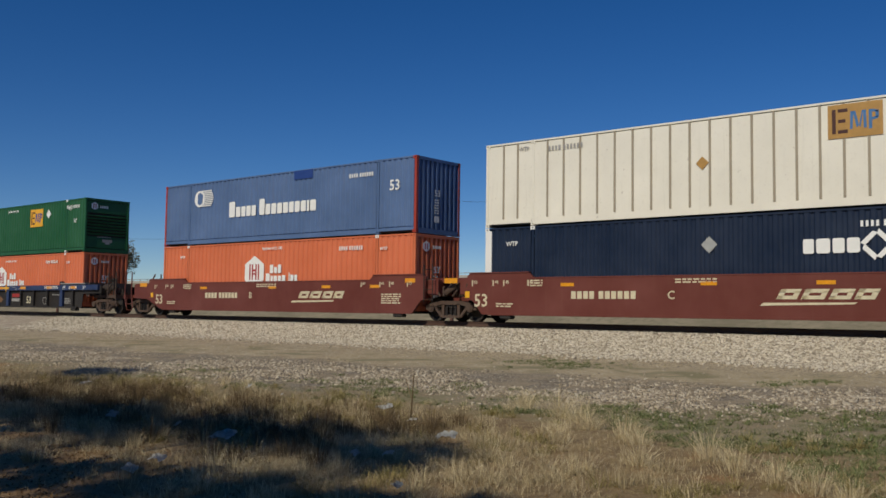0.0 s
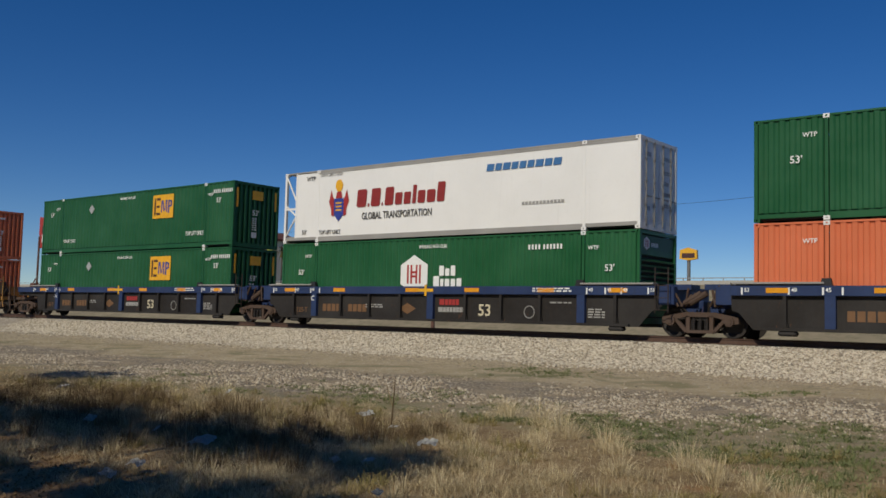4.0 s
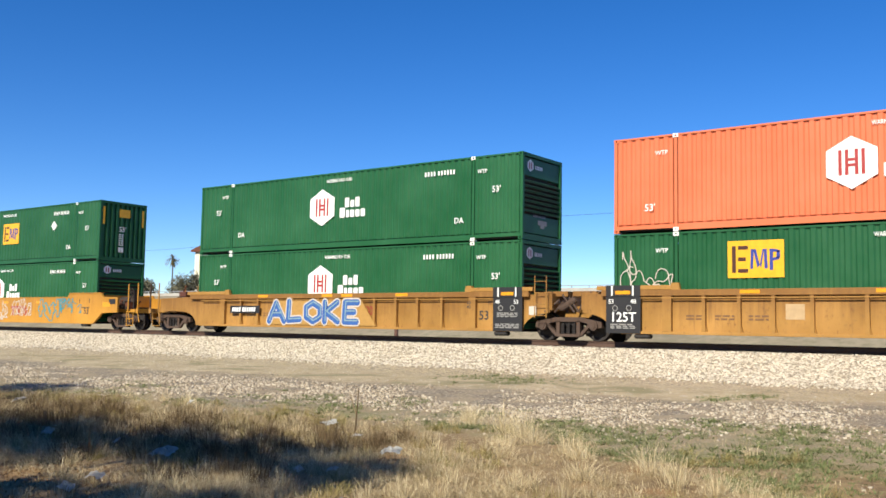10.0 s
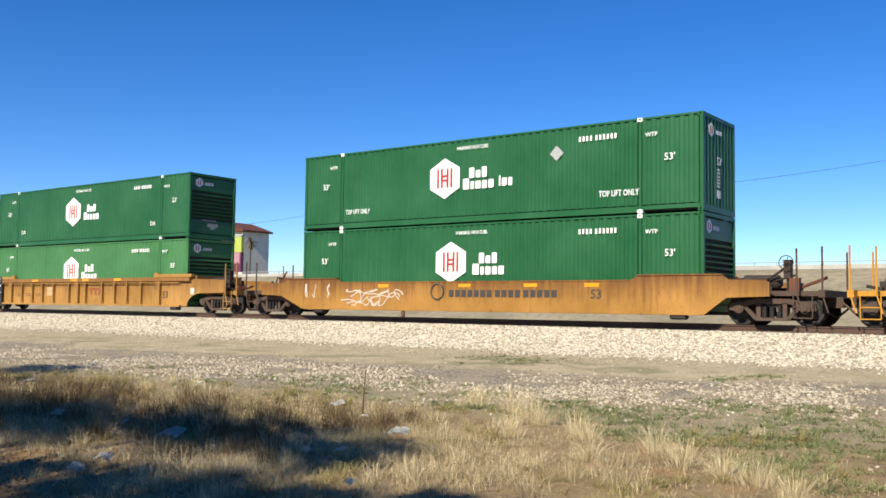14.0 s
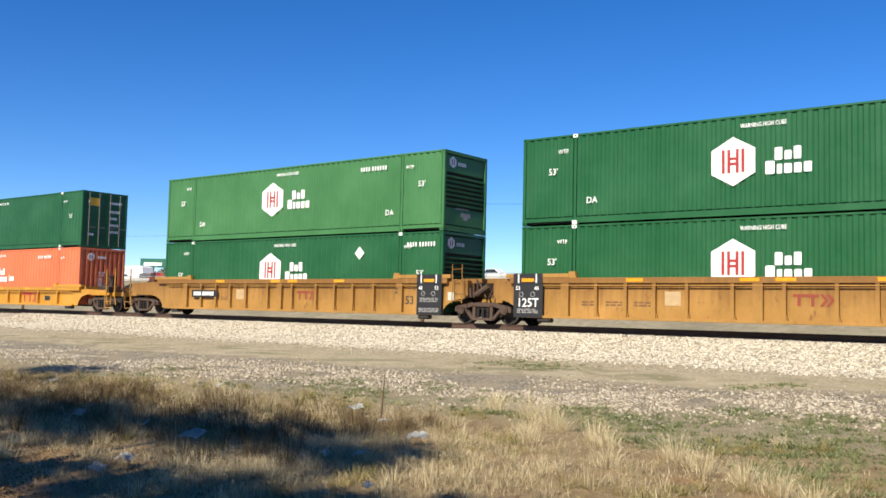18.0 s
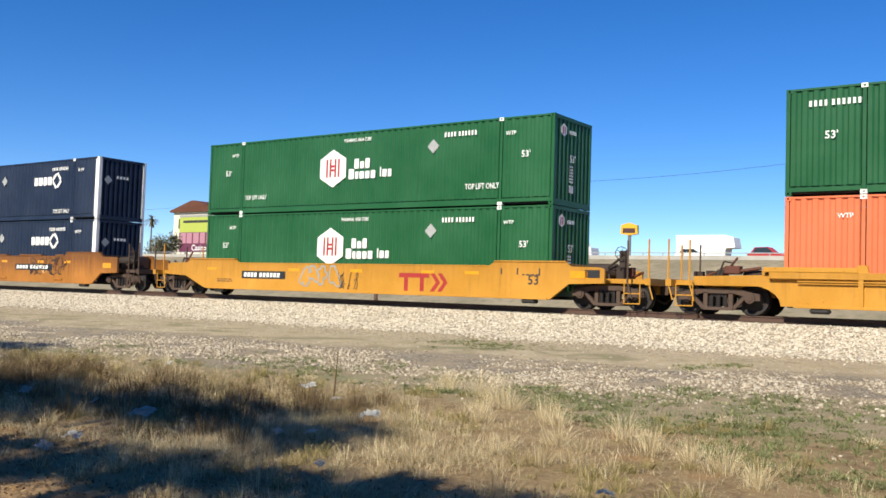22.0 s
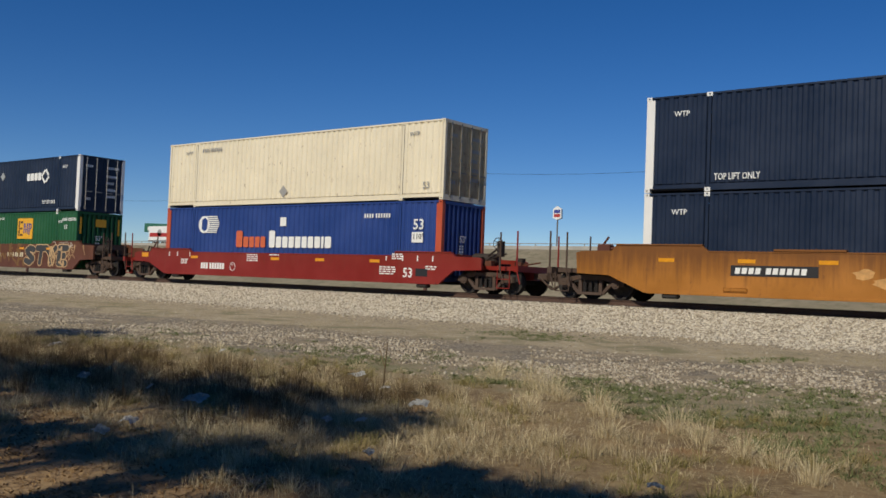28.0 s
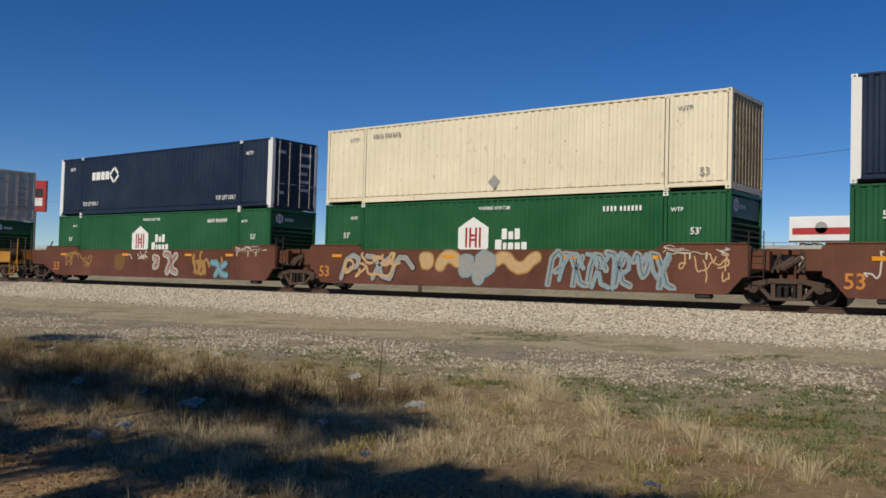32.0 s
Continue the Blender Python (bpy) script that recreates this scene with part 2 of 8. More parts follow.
def ring(bm, c, axis, r0, t, n=20):
    """A thin hoop."""
    c, axis = Vector(c), Vector(axis).normalized()
    u = axis.orthogonal().normalized()
    w = axis.cross(u)
    pts = [c + (u * math.cos(k * math.tau / n) + w * math.sin(k * math.tau / n)) * r0 for k in range(n)]
    for k in range(n):
        tube(bm, pts[k], pts[(k + 1) % n], t, 5)


def sheet(bm, pts, y=0.0):
    """A flat plate in x and z, 4 mm thick, seen from the -y side."""
    prism(bm, pts, y, y + 0.004)


FONT = {}


def text_mesh(words, size, material, slant=0.0):
    k = (words, round(size, 3), material.name, slant)
    if k not in FONT:
        cu = bpy.data.curves.new("lettering", "FONT")
        cu.body, cu.size, cu.extrude, cu.offset, cu.shear = words, size * 1.4, 0.002, size * 0.018, slant
        cu.resolution_u = 2
        ob = bpy.data.objects.new("lettering", cu)
        me = bpy.data.meshes.new_from_object(ob)
        bpy.data.objects.remove(ob)
        me.transform(Matrix.Rotation(radians(90), 4, "X"))
        me.materials.clear()
        me.materials.append(material)
        FONT[k] = me
    return FONT[k]


def write(words, size, material, parent, x, y, z, on_end=False, slant=0.0, name="lettering"):
    """Readable words on the near side (or on the leading end) of a thing; size is the capitals' height."""
    ob = part(name, text_mesh(words, size, material, slant), material, parent)
    ob.location = (x, y, z)
    if len(words) > 8:
        ob.scale = (0.72, 1, 1)
    if on_end:
        ob.rotation_euler = (0, 0, radians(90))
    return ob


def glyph_block(bm, cx, w, hh, slant, round_off):
    """One sign of a word that is not spelled out: a plain block, the large ones with rounded corners."""
    c = w * 0.12 if round_off else 0.0
    pts = [(c, 0), (w - c, 0), (w, c), (w, hh - c), (w - c, hh), (c, hh), (0, hh - c), (0, c)] if c else [(0, 0), (w, 0), (w, hh), (0, hh)]
    sheet(bm, [(cx + u + slant * v, v) for u, v in pts])


def bars(sizes, height, gap, material, parent, x, y, z, on_end=False, slant=0.0, name="lettering", frac=()):
    """Words that are not spelled out: a block for each sign; large signs are parts of their own."""
    big = height >= 0.3
    cx, group, ob = 0.0, [], None
    for i, w in enumerate(sizes):
        hh = height * (frac[i % len(frac)] if frac else 1.0)
        if w > 0:
            if big:
                ob = put(name, ("sign", w, round(hh, 3), slant), material, lambda bm: glyph_block(bm, 0, w * 0.97, hh, slant, True), parent, (x + cx, y, z))
            else:
                group.append((cx, w, hh))
        cx += abs(w) + gap
    if group:
        def make(bm):
            for c0, w0, h0 in group:
                glyph_block(bm, c0, w0, h0, slant, False)
        ob = put(name, ("bars", tuple(sizes), height, gap, slant, tuple(frac)), material, make, parent, (x, y, z))
    if on_end:
        ob.rotation_euler = (0, 0, radians(90))
    return ob


def strokes(bm, x0, x1, z0, z1, rng, n, w):
    """Swinging brush strokes, as flat ribbons."""
    off = 0.0
    for _ in range(n):
        x, z = rng.uniform(x0, x1), rng.uniform(z0, z1)
        a = rng.uniform(0, math.tau)
        pts = []
        for _ in range(rng.randint(6, 13)):
            pts.append((x, z))
            a += rng.uniform(-1.2, 1.2)
            x, z = x + math.cos(a) * (x1 - x0) * 0.07, z + math.sin(a) * (z1 - z0) * 0.22
            x, z = min(x1, max(x0, x)), min(z1, max(z0, z))
            if z in (z0, z1) or x in (x0, x1):
                a += 2.2
        for _ in range(2):
            pts = pts[:1] + [q for p0, p1 in zip(pts, pts[1:]) for q in ((p0[0] * 0.75 + p1[0] * 0.25, p0[1] * 0.75 + p1[1] * 0.25), (p0[0] * 0.25 + p1[0] * 0.75, p0[1] * 0.25 + p1[1] * 0.75))] + pts[-1:]
        for (ax, az), (bx, bz) in zip(pts, pts[1:]):
            off += 0.00002
            d = math.hypot(bx - ax, bz - az)
            if d < 0.01:
                continue
            nx, nz = -(bz - az) / d * w, (bx - ax) / d * w
            ex, ez = (bx - ax) / d * w * 0.6, (bz - az) / d * w * 0.6
            q = [bm.verts.new((px, -off, pz)) for px, pz in ((ax - ex + nx, az - ez + nz), (ax - ex - nx, az - ez - nz), (bx + ex - nx, bz + ez - nz), (bx + ex + nx, bz + ez + nz))]
            bm.faces.new(q)


GLYPHS = {}              # strokes of letter-like forms in a unit square
GLYPHS["peak"] = [[(0, 0), (0.5, 1), (1, 0)], [(0.22, 0.4), (0.78, 0.4)]]
GLYPHS["foot"] = [[(0.1, 1), (0.1, 0), (0.9, 0.05)]]
GLYPHS["round"] = [[(0.5, 1), (0.08, 0.75), (0.08, 0.25), (0.5, 0), (0.92, 0.25), (0.92, 0.75), (0.5, 1)]]
GLYPHS["fork"] = [[(0.08, 0), (0.08, 1)], [(0.9, 1), (0.15, 0.5), (0.95, 0)]]
GLYPHS["comb"] = [[(0.9, 1), (0.1, 1), (0.1, 0), (0.9, 0)], [(0.1, 0.5), (0.7, 0.5)]]
GLYPHS["twin"] = [[(0.08, 0), (0.08, 1), (0.6, 0.95), (0.8, 0.75), (0.15, 0.52), (0.9, 0.3), (0.65, 0.03), (0.08, 0)]]
GLYPHS["lean"] = [[(0.08, 0), (0.08, 1), (0.8, 0.85), (0.7, 0.52), (0.12, 0.46), (0.95, 0)]]
GLYPHS["zig"] = [[(0.05, 0), (0.1, 1), (0.85, 0.02), (0.92, 1)]]
GLYPHS["vee"] = [[(0.0, 1), (0.45, 0.5), (0.95, 1)], [(0.45, 0.5), (0.4, 0)]]
GLYPHS["snake"] = [[(0.95, 0.88), (0.5, 1), (0.1, 0.78), (0.45, 0.52), (0.9, 0.28), (0.5, 0), (0.02, 0.14)]]
GLYPHS["mast"] = [[(0.0, 0.98), (1.0, 0.98)], [(0.5, 0.95), (0.45, 0)]]
GLYPHS["wave"] = [[(0, 0.75), (0.12, 0.95), (0.28, 0.9), (0.42, 0.5), (0.58, 0.32), (0.75, 0.42), (0.88, 0.8), (1, 0.95)]]
GLYPHS["hook"] = [[(0, 0), (0.15, 0.8), (0.45, 1), (0.75, 0.85), (0.7, 0.55), (0.4, 0.4)]]
GLYPHS["arc"] = [[(0, 0.15), (0.15, 0.6), (0.4, 0.92), (0.7, 0.9), (1, 0.5)]]
GLYPHS["slash"] = [[(0, 0.95), (0.35, 0.9), (0.6, 0.4), (0.7, 0.1), (1.05, 0.0)], [(0.3, 0.0), (0.5, 0.45), (0.95, 0.85)]]
GLYPHS["blot"] = [[(0.3, 0.75), (0.6, 0.7), (0.55, 0.35), (0.35, 0.3)]]


def ribbon(bm, pts, w, y):
    """A fat painted line through points in x and z, with round joints."""
    for k, ((ax, az), (bx, bz)) in enumerate(zip(pts, pts[1:])):
        d = math.hypot(bx - ax, bz - az)
        nx, nz = -(bz - az) / d * w, (bx - ax) / d * w
        bm.faces.new([bm.verts.new((px, y - 0.0003 * k, pz)) for px, pz in ((ax + nx, az + nz), (ax - nx, az - nz), (bx - nx, bz - nz), (bx + nx, bz + nz))])
    for k, (ax, az) in enumerate(pts):
        bm.faces.new([bm.verts.new((ax + w * math.cos(a * math.tau / 10), y - 0.00015 - 0.0003 * k, az + w * math.sin(a * math.tau / 10))) for a in range(10)])


def sprayed_word(parent, forms, x0, x1, z0, z1, fill, edge, glow=None, shine=None, w=0.10, y=-0.006, seed=1):
    """A row of fat sprayed forms: a glow round them, an outline, the fill and a thin shine."""
    rng = random.Random(seed)
    step = (x1 - x0) / len(forms)
    for i, form in enumerate(forms):
        sc, dz, tilt = rng.uniform(0.78, 0.9), rng.uniform(-0.02, 0.05), rng.uniform(-0.12, 0.12)
        for mat, ww, dy, ox in ((glow, w + 0.13, 0.0, 0.0), (edge, w + 0.055, -0.004, 0.0), (fill, w, -0.008, 0.0), (shine, w * 0.22, -0.012, w * 0.35)):
            if mat is None:
                continue
            bm = bmesh.new()
            for line in GLYPHS[form]:
                pts = [(x0 + (i + 0.08) * step + px * step * sc + ox + tilt * pz * (z1 - z0), min(z1 + 0.02, max(z0 - 0.02, z0 + w + dz + pz * (z1 - z0 - 2 * w) + ox))) for px, pz in line]
                ribbon(bm, pts, ww, 0.0)
            ob = part("graffiti", bm, mat, parent, "sprayed graffiti form")
            ob.location.y = y + dy


def graffiti(parent, x0, x1, z0, z1, material, seed, n=14, w=0.03, y=-0.006):
    rng = random.Random(seed)
    bm = bmesh.new()
    strokes(bm, x0, x1, z0, z1, rng, n, w)
    ob = part("graffiti", bm, material, parent, "sprayed graffiti strokes")
    ob.location.y = y
    return ob


def bubble(parent, x0, x1, z0, z1, fill, edge, seed, count, y=-0.006):
    """Fat sprayed letters: rounded blocks with an outline behind them."""
    rng = random.Random(seed)
    for mat, grow, dy, nm in ((edge, 0.07, 0.0, "graffiti"), (fill, 0.0, -0.004, "graffiti")):
        rng.seed(seed)
        bm = bmesh.new()
        step = (x1 - x0) / count
        for i in range(count):
            cx = x0 + (i + 0.5) * step
            cuts = rng.randint(2, 3)
            for k in range(cuts):
                ang = rng.uniform(-0.7, 0.7) + (math.pi / 2 if k % 2 else 0)
                ll, ww = (z1 - z0) * 0.46, step * 0.19
                ox, oz = cx + rng.uniform(-0.26, 0.26) * step, (z0 + z1) / 2 + rng.uniform(-0.2, 0.2) * (z1 - z0)
                if k % 2:
                    ll = step * 0.42
                pts = []
                for j in range(14):
                    th = math.tau * j / 14
                    px = math.copysign(abs(math.cos(th)) ** 0.6, math.cos(th)) * (ww + grow)
                    pz = math.copysign(abs(math.sin(th)) ** 0.6, math.sin(th)) * (ll + grow)
                    qx, qz = ox + px * math.cos(ang) - pz * math.sin(ang), oz + px * math.sin(ang) + pz * math.cos(ang)
                    pts.append((qx, min(z1 + grow, max(z0 - grow * 0.5, qz))))
                bm.faces.new([bm.verts.new((px, -0.0006 * (k + cuts * (i % 2)), pz)) for px, pz in pts])
        ob = part(nm, bm, mat, parent, "sprayed graffiti lettering")
        ob.location.y = y + dy

# ---- containers ----
POST_X = 1.98           # lifting posts stand 40 ft apart
HEXA = [(0.0, 0.36), (0.64, 0.0), (1.28, 0.36), (1.28, 1.06), (0.64, 1.42), (0.0, 1.06)]


def corrugated(bm, length, z0, z1, y_out, depth, pitch, back, flank=0.05):
    """A wall of trapezoid folds along x; back: y of the wall's rear skin."""
    n = max(1, round(length / pitch))
    p = length / n
    xs = []
    for i in range(n):
        x = i * p
        flat = 0.5 - flank + 0.04
        xs += [(x, y_out), (x + p * flat, y_out), (x + p * (flat + flank), y_out + depth), (x + p * (1 - flank), y_out + depth)]
    xs.append((length, y_out))
    a = [bm.verts.new((x, y, z0)) for x, y in xs]
    b = [bm.verts.new((x, y, z1)) for x, y in xs]
    for i in range(len(xs) - 1):
        bm.faces.new((a[i], a[i + 1], b[i + 1], b[i]))
    box(bm, 0, length, back - 0.006, back, z0, z1)


def make_side_shallow(bm):
    make_side(bm, 0.036, 0.17)


def make_side(bm, depth=0.038, flank=0.14):
    for x0, x1 in ((0.13, POST_X - 0.075), (POST_X + 0.075, BOX_L - POST_X - 0.075), (BOX_L - POST_X + 0.075, BOX_L - 0.13)):
        k = len(bm.verts)
        corrugated(bm, x1 - x0, 0.255, BOX_H - 0.055, 0.014, depth, 0.285, 0.085, flank)
        bm.verts.ensure_lookup_table()
        bmesh.ops.translate(bm, verts=bm.verts[k:], vec=(x0, 0, 0))


def make_flat_side(bm, cut=0.0):
    box(bm, 0.10 + cut, BOX_L - 0.10, 0.016, 0.06, 0.20, BOX_H - 0.09)


def make_rail(bm):
    box(bm, 0.11, BOX_L - 0.11, 0.0, 0.07, 0, 0.055)


def make_bottom_rail(bm):
    """Side sill: a channel with a lip above, broken at the lifting posts."""
    for x0, x1 in ((0.11, POST_X - 0.06), (POST_X + 0.06, BOX_L - POST_X - 0.06), (BOX_L - POST_X + 0.06, BOX_L - 0.11)):
        over = 0.10 if x1 - x0 < 5 else 0.035
        box(bm, x0, x1, 0.002, 0.08, over, 0.216)
        box(bm, x0, x1, 0.072, 0.084, 0.216, 0.262)


def make_post(bm):
    box(bm, 0, 0.11, 0, 0.12, 0.11, BOX_H - 0.11, 0.008)


def make_wide_post(bm):
    box(bm, 0, 0.27, -0.002, 0.17, 0.11, BOX_H - 0.10, 0.008)


def make_lift_post(bm):
    box(bm, -0.05, 0.05, 0.006, 0.05, 0.10, BOX_H - 0.10, 0.004)


def make_cast(bm):
    """A corner casting with its oval hole sunk in."""
    for x0, x1, z0, z1 in ((-0.085, -0.03, 0, 0.115), (0.03, 0.085, 0, 0.115), (-0.03, 0.03, 0, 0.03), (-0.03, 0.03, 0.085, 0.115)):
        box(bm, x0, x1, -0.006, 0.16, z0, z1)
    box(bm, -0.03, 0.03, 0.05, 0.16, 0.03, 0.085)


def make_roof(bm):
    n = 44
    for i in range(n):
        x = 0.05 + i * (BOX_L - 0.1) / n
        box(bm, x, x + (BOX_L - 0.1) / n * 0.7, 0.06, BOX_W - 0.06, BOX_H - 0.02, BOX_H - 0.002)
    box(bm, 0.05, BOX_L - 0.05, 0.05, BOX_W - 0.05, BOX_H - 0.05, BOX_H - 0.02)


def make_floor(bm):
    box(bm, 0.05, BOX_L - 0.05, 0.08, BOX_W - 0.08, 0.05, 0.16)


def make_end_corr(bm):
    """Upright folds on an end wall (built along x, turned by the caller)."""
    corrugated(bm, BOX_W - 0.24, 0.20, BOX_H - 0.12, 0.010, 0.095, 0.262, 0.12, 0.15)


def make_end_sill(bm):
    box(bm, 0.0, BOX_W - 0.22, 0.0, 0.10, 0.0, 0.19)


def make_end_header(bm):
    box(bm, 0.0, BOX_W - 0.22, 0.0, 0.10, BOX_H - 0.12, BOX_H - 0.006)


def make_end_louver(bm):
    """Nose end with a plain panel above and below and deep lying ribs between."""
    w = BOX_W - 0.24
    box(bm, 0, w, 0.125, 0.14, 0.19, BOX_H - 0.12)


def make_end_panel(bm):
    box(bm, 0.02, BOX_W - 0.26, 0.045, 0.12, 0.0, 0.62, 0.012)


def make_louver_slat(bm):
    """One lying rib of a nose end, with a sloping top."""
    w = BOX_W - 0.26
    a = [bm.verts.new((x, y, z)) for x in (0.02, w) for y, z in ((0.125, -0.03), (0.02, -0.045), (0.012, 0.0), (0.125, 0.055))]
    for k in range(3):
        bm.faces.new((a[k], a[4 + k], a[5 + k], a[k + 1]))
    bm.faces.new(a[:4][::-1])
    bm.faces.new(a[4:])


def make_door_leaf(bm):
    w = BOX_W / 2 - 0.135
    box(bm, 0, w, 0.03, 0.08, 0.19, BOX_H - 0.12)
    for k in range(5):
        z = 0.34 + k * 0.48
        box(bm, 0.08, w - 0.08, 0.018, 0.03, z, z + 0.36, 0.01)


def make_lock_rod(bm):
    tube(bm, (0, -0.012, 0.10), (0, -0.012, BOX_H - 0.07), 0.021, 8)
    for z in (0.14, 0.75, 1.5, 2.2, BOX_H - 0.14):
        box(bm, -0.05, 0.05, -0.03, 0.032, z - 0.03, z + 0.03)
    box(bm, -0.02, 0.34, -0.045, -0.02, 1.02, 1.06)


def turned(ob, x):
    """Stands a part made along x on the leading end, facing +x."""
    ob.rotation_euler = (0, 0, radians(90))
    ob.location = (x, 0.12, 0)
    return ob


def hub_mark(c, words, x=6.2, dz=0.0, text_x=None):
    """White six-sided badge with red bars, and white word blocks beside it."""
    put("badge", "hexa", LETTER, lambda bm: sheet(bm, HEXA), c, (x, -0.008, 0.87 + dz), "white hexagonal badge")

    for px, pz, w, h in ((0.31, 0.38, 0.085, 0.68), (0.475, 0.38, 0.085, 0.68), (0.72, 0.38, 0.085, 0.68), (0.885, 0.38, 0.085, 0.68), (0.56, 0.60, 0.16, 0.08), (0.56, 0.75, 0.16, 0.08)):
        put("badge_bar", ("hexa_in", w, h), LOGO_RED, lambda bm: sheet(bm, [(0, 0), (w, 0), (w, h), (0, h)]), c, (x + px, -0.013, 0.87 + dz + pz))
    tx = x + 1.56 if text_x is None else text_x
    bars((0.22, 0.20, 0.21), 0.36, 0.05, LETTER, c, tx + 0.26, -0.008, 1.52 + dz, frac=(1, 0.72, 1))
    bars((0.27, 0.15, 0.22, 0.21, 0.22), 0.34, 0.05, LETTER, c, tx, -0.008, 1.14 + dz, frac=(1.1, 0.8, 0.8, 0.8, 0.85))
    if words == "inc":
        bars((0.06, 0.20, 0.17), 0.36, 0.05, LETTER, c, tx + 1.48, -0.008, 1.17 + dz, frac=(1, 0.75, 0.75))


def end_badge(c, x, y, z):
    """Small six-sided badge with red bars on a container's end."""
    o = put("badge", "hexe", LETTER, lambda bm: sheet(bm, [(a * 0.30, b * 0.30) for a, b in HEXA]), c, (x, y, z), "small white hexagonal badge")
    o.rotation_euler = (0, 0, radians(90))
    for dy in (0.10, 0.23):
        o = put("badge_bar", "hexe_bar", LOGO_RED, lambda bm: sheet(bm, [(0, 0), (0.05, 0), (0.05, 0.22), (0, 0.22)]), c, (x + 0.004, y + dy, z + 0.10))
        o.rotation_euler = (0, 0, radians(90))


def block_mark(c, x, z, w=1.5, h=1.03, tan=False):
    """Yellow panel with three dark letter-like shapes."""
    put("sign_panel", ("signp", w, h), SIGN_TAN if tan else SIGN_YEL, lambda bm: sheet(bm, [(0, 0), (w, 0), (w, h), (0, h)]), c, (x, -0.008, z), "yellow sign panel")

    def e(bm):
        for a, b, p, q in ((0.08, 0.15, 0.14, 0.86), (0.19, 0.37, 0.14, 0.24), (0.19, 0.33, 0.45, 0.55), (0.19, 0.37, 0.76, 0.86)):
            sheet(bm, [(a * w, p * h), (b * w, p * h), (b * w, q * h), (a * w, q * h)])
    put("sign_shape", ("signe", w, h), LOGO_BROWN, e, c, (x, -0.013, z))

    def mp(bm):
        for pts in (((0.41, 0.24), (0.455, 0.24), (0.475, 0.76), (0.42, 0.76)), ((0.46, 0.76), (0.51, 0.76), (0.575, 0.34), (0.535, 0.26)), ((0.575, 0.34), (0.63, 0.76), (0.655, 0.76), (0.60, 0.26)),
                    ((0.66, 0.24), (0.715, 0.24), (0.70, 0.76), (0.65, 0.76)), ((0.75, 0.20), (0.81, 0.20), (0.81, 0.76), (0.75, 0.76)), ((0.81, 0.68), (0.81, 0.76), (0.92, 0.72), (0.92, 0.66)),
                    ((0.87, 0.50), (0.93, 0.52), (0.93, 0.72), (0.87, 0.70)), ((0.81, 0.44), (0.92, 0.48), (0.92, 0.55), (0.81, 0.52))):
            sheet(bm, [(a * w, b * h) for a, b in pts])
    put("sign_shape", ("signmp", w, h), LOGO_SKY if tan else LOGO_BLUE, mp, c, (x, -0.013, z))


def diamond(c, x, z, material=None, r=0.25):
    put("placard", ("dia", r), material or SILVER, lambda bm: sheet(bm, [(0, -r), (r, 0), (0, r), (-r, 0)]), c, (x, -0.010, z), "diamond placard")


def link_mark(c, x, z):
    """White word blocks and an open diamond of four links."""
    bars((0.30, 0.38, 0.32, 0.34), 0.40, 0.05, LETTER, c, x, -0.008, z)

    def dia(bm):
        for k in range(4):
            a = k * math.pi / 2 + math.pi / 4
            ux, uz, vx, vz = math.cos(a), math.sin(a), -math.sin(a), math.cos(a)
            sheet(bm, [(ux * 0.20 + vx * s, uz * 0.20 + vz * s) if k2 < 2 else (ux * 0.33 + vx * s, uz * 0.33 + vz * s) for k2, s in ((0, -0.24), (1, 0.20), (2, 0.26), (3, -0.18))])
    put("badge", "umaxdia", LETTER, dia, c, (x + 1.90, -0.008, z + 0.20), "white open diamond badge")


def stack_mark(c, two_tone):
    """Round badge with speed lines, and a long row of capital blocks."""
    put("badge", "stackdisc", LETTER, lambda bm: sheet(bm, [(0.38 + 0.38 * math.cos(k * math.tau / 20), 0.38 * math.sin(k * math.tau / 20)) for k in range(20)]), c, (2.36, -0.008, 2.12), "white round badge")
    for k in range(9):
        z = -0.36 + k * 0.085
        put("speed_line", ("sline", k), LETTER, lambda bm: sheet(bm, [(0.45, z), (1.45 - abs(z) * 0.5, z), (1.45 - abs(z) * 0.5, z + 0.05), (0.45, z + 0.05)]), c, (2.36, -0.0125, 2.12))

    def core(bm):
        sheet(bm, [(0.20, -0.20), (0.38, -0.30), (0.56, -0.2), (0.60, 0.18), (0.38, 0.30), (0.2, 0.2)])
    put("badge_core", "pacerc", BLUE if two_tone else GREYBLUE, core, c, (2.40, -0.018, 2.12))
    z = 1.14
    bars((0.42, 0.33, 0.30, 0.30, 0.30), 0.58, 0.055, LOGO_ORANGE if two_tone else LETTER, c, 4.97, -0.008, z, frac=(1.2, 0.78, 0.78, 0.78, 0.78))
    bars((0.36, 0.33, 0.33, 0.32, 0.33, 0.30, 0.32, 0.33, 0.14, 0.36), 0.58, 0.055, LETTER, c, 7.07, -0.008, z, frac=(1.2, 0.78, 0.78, 0.78, 0.78, 0.78, 0.78, 0.78, 0.78, 0.78))


LOGO_ORANGE = plain("orange_logo", (0.60, 0.13, 0.05), 0.5)
# words for each paint
LABELS = {"green": "green corrugated steel container", "emp": "green container with yellow sign panel", "pale": "faded pale green corrugated container",
          "orange": "orange corrugated steel container", "navy": "navy container with white corner posts", "greyblue": "faded blue container with red posts",
          "blue": "bright blue container with orange-red posts", "cream": "cream white container with grime streaks",
          "postwhite": "white container with thin tan upright posts", "smooth": "smooth white refrigerated container with crest", "grey": "dirty grey-white corrugated container"}


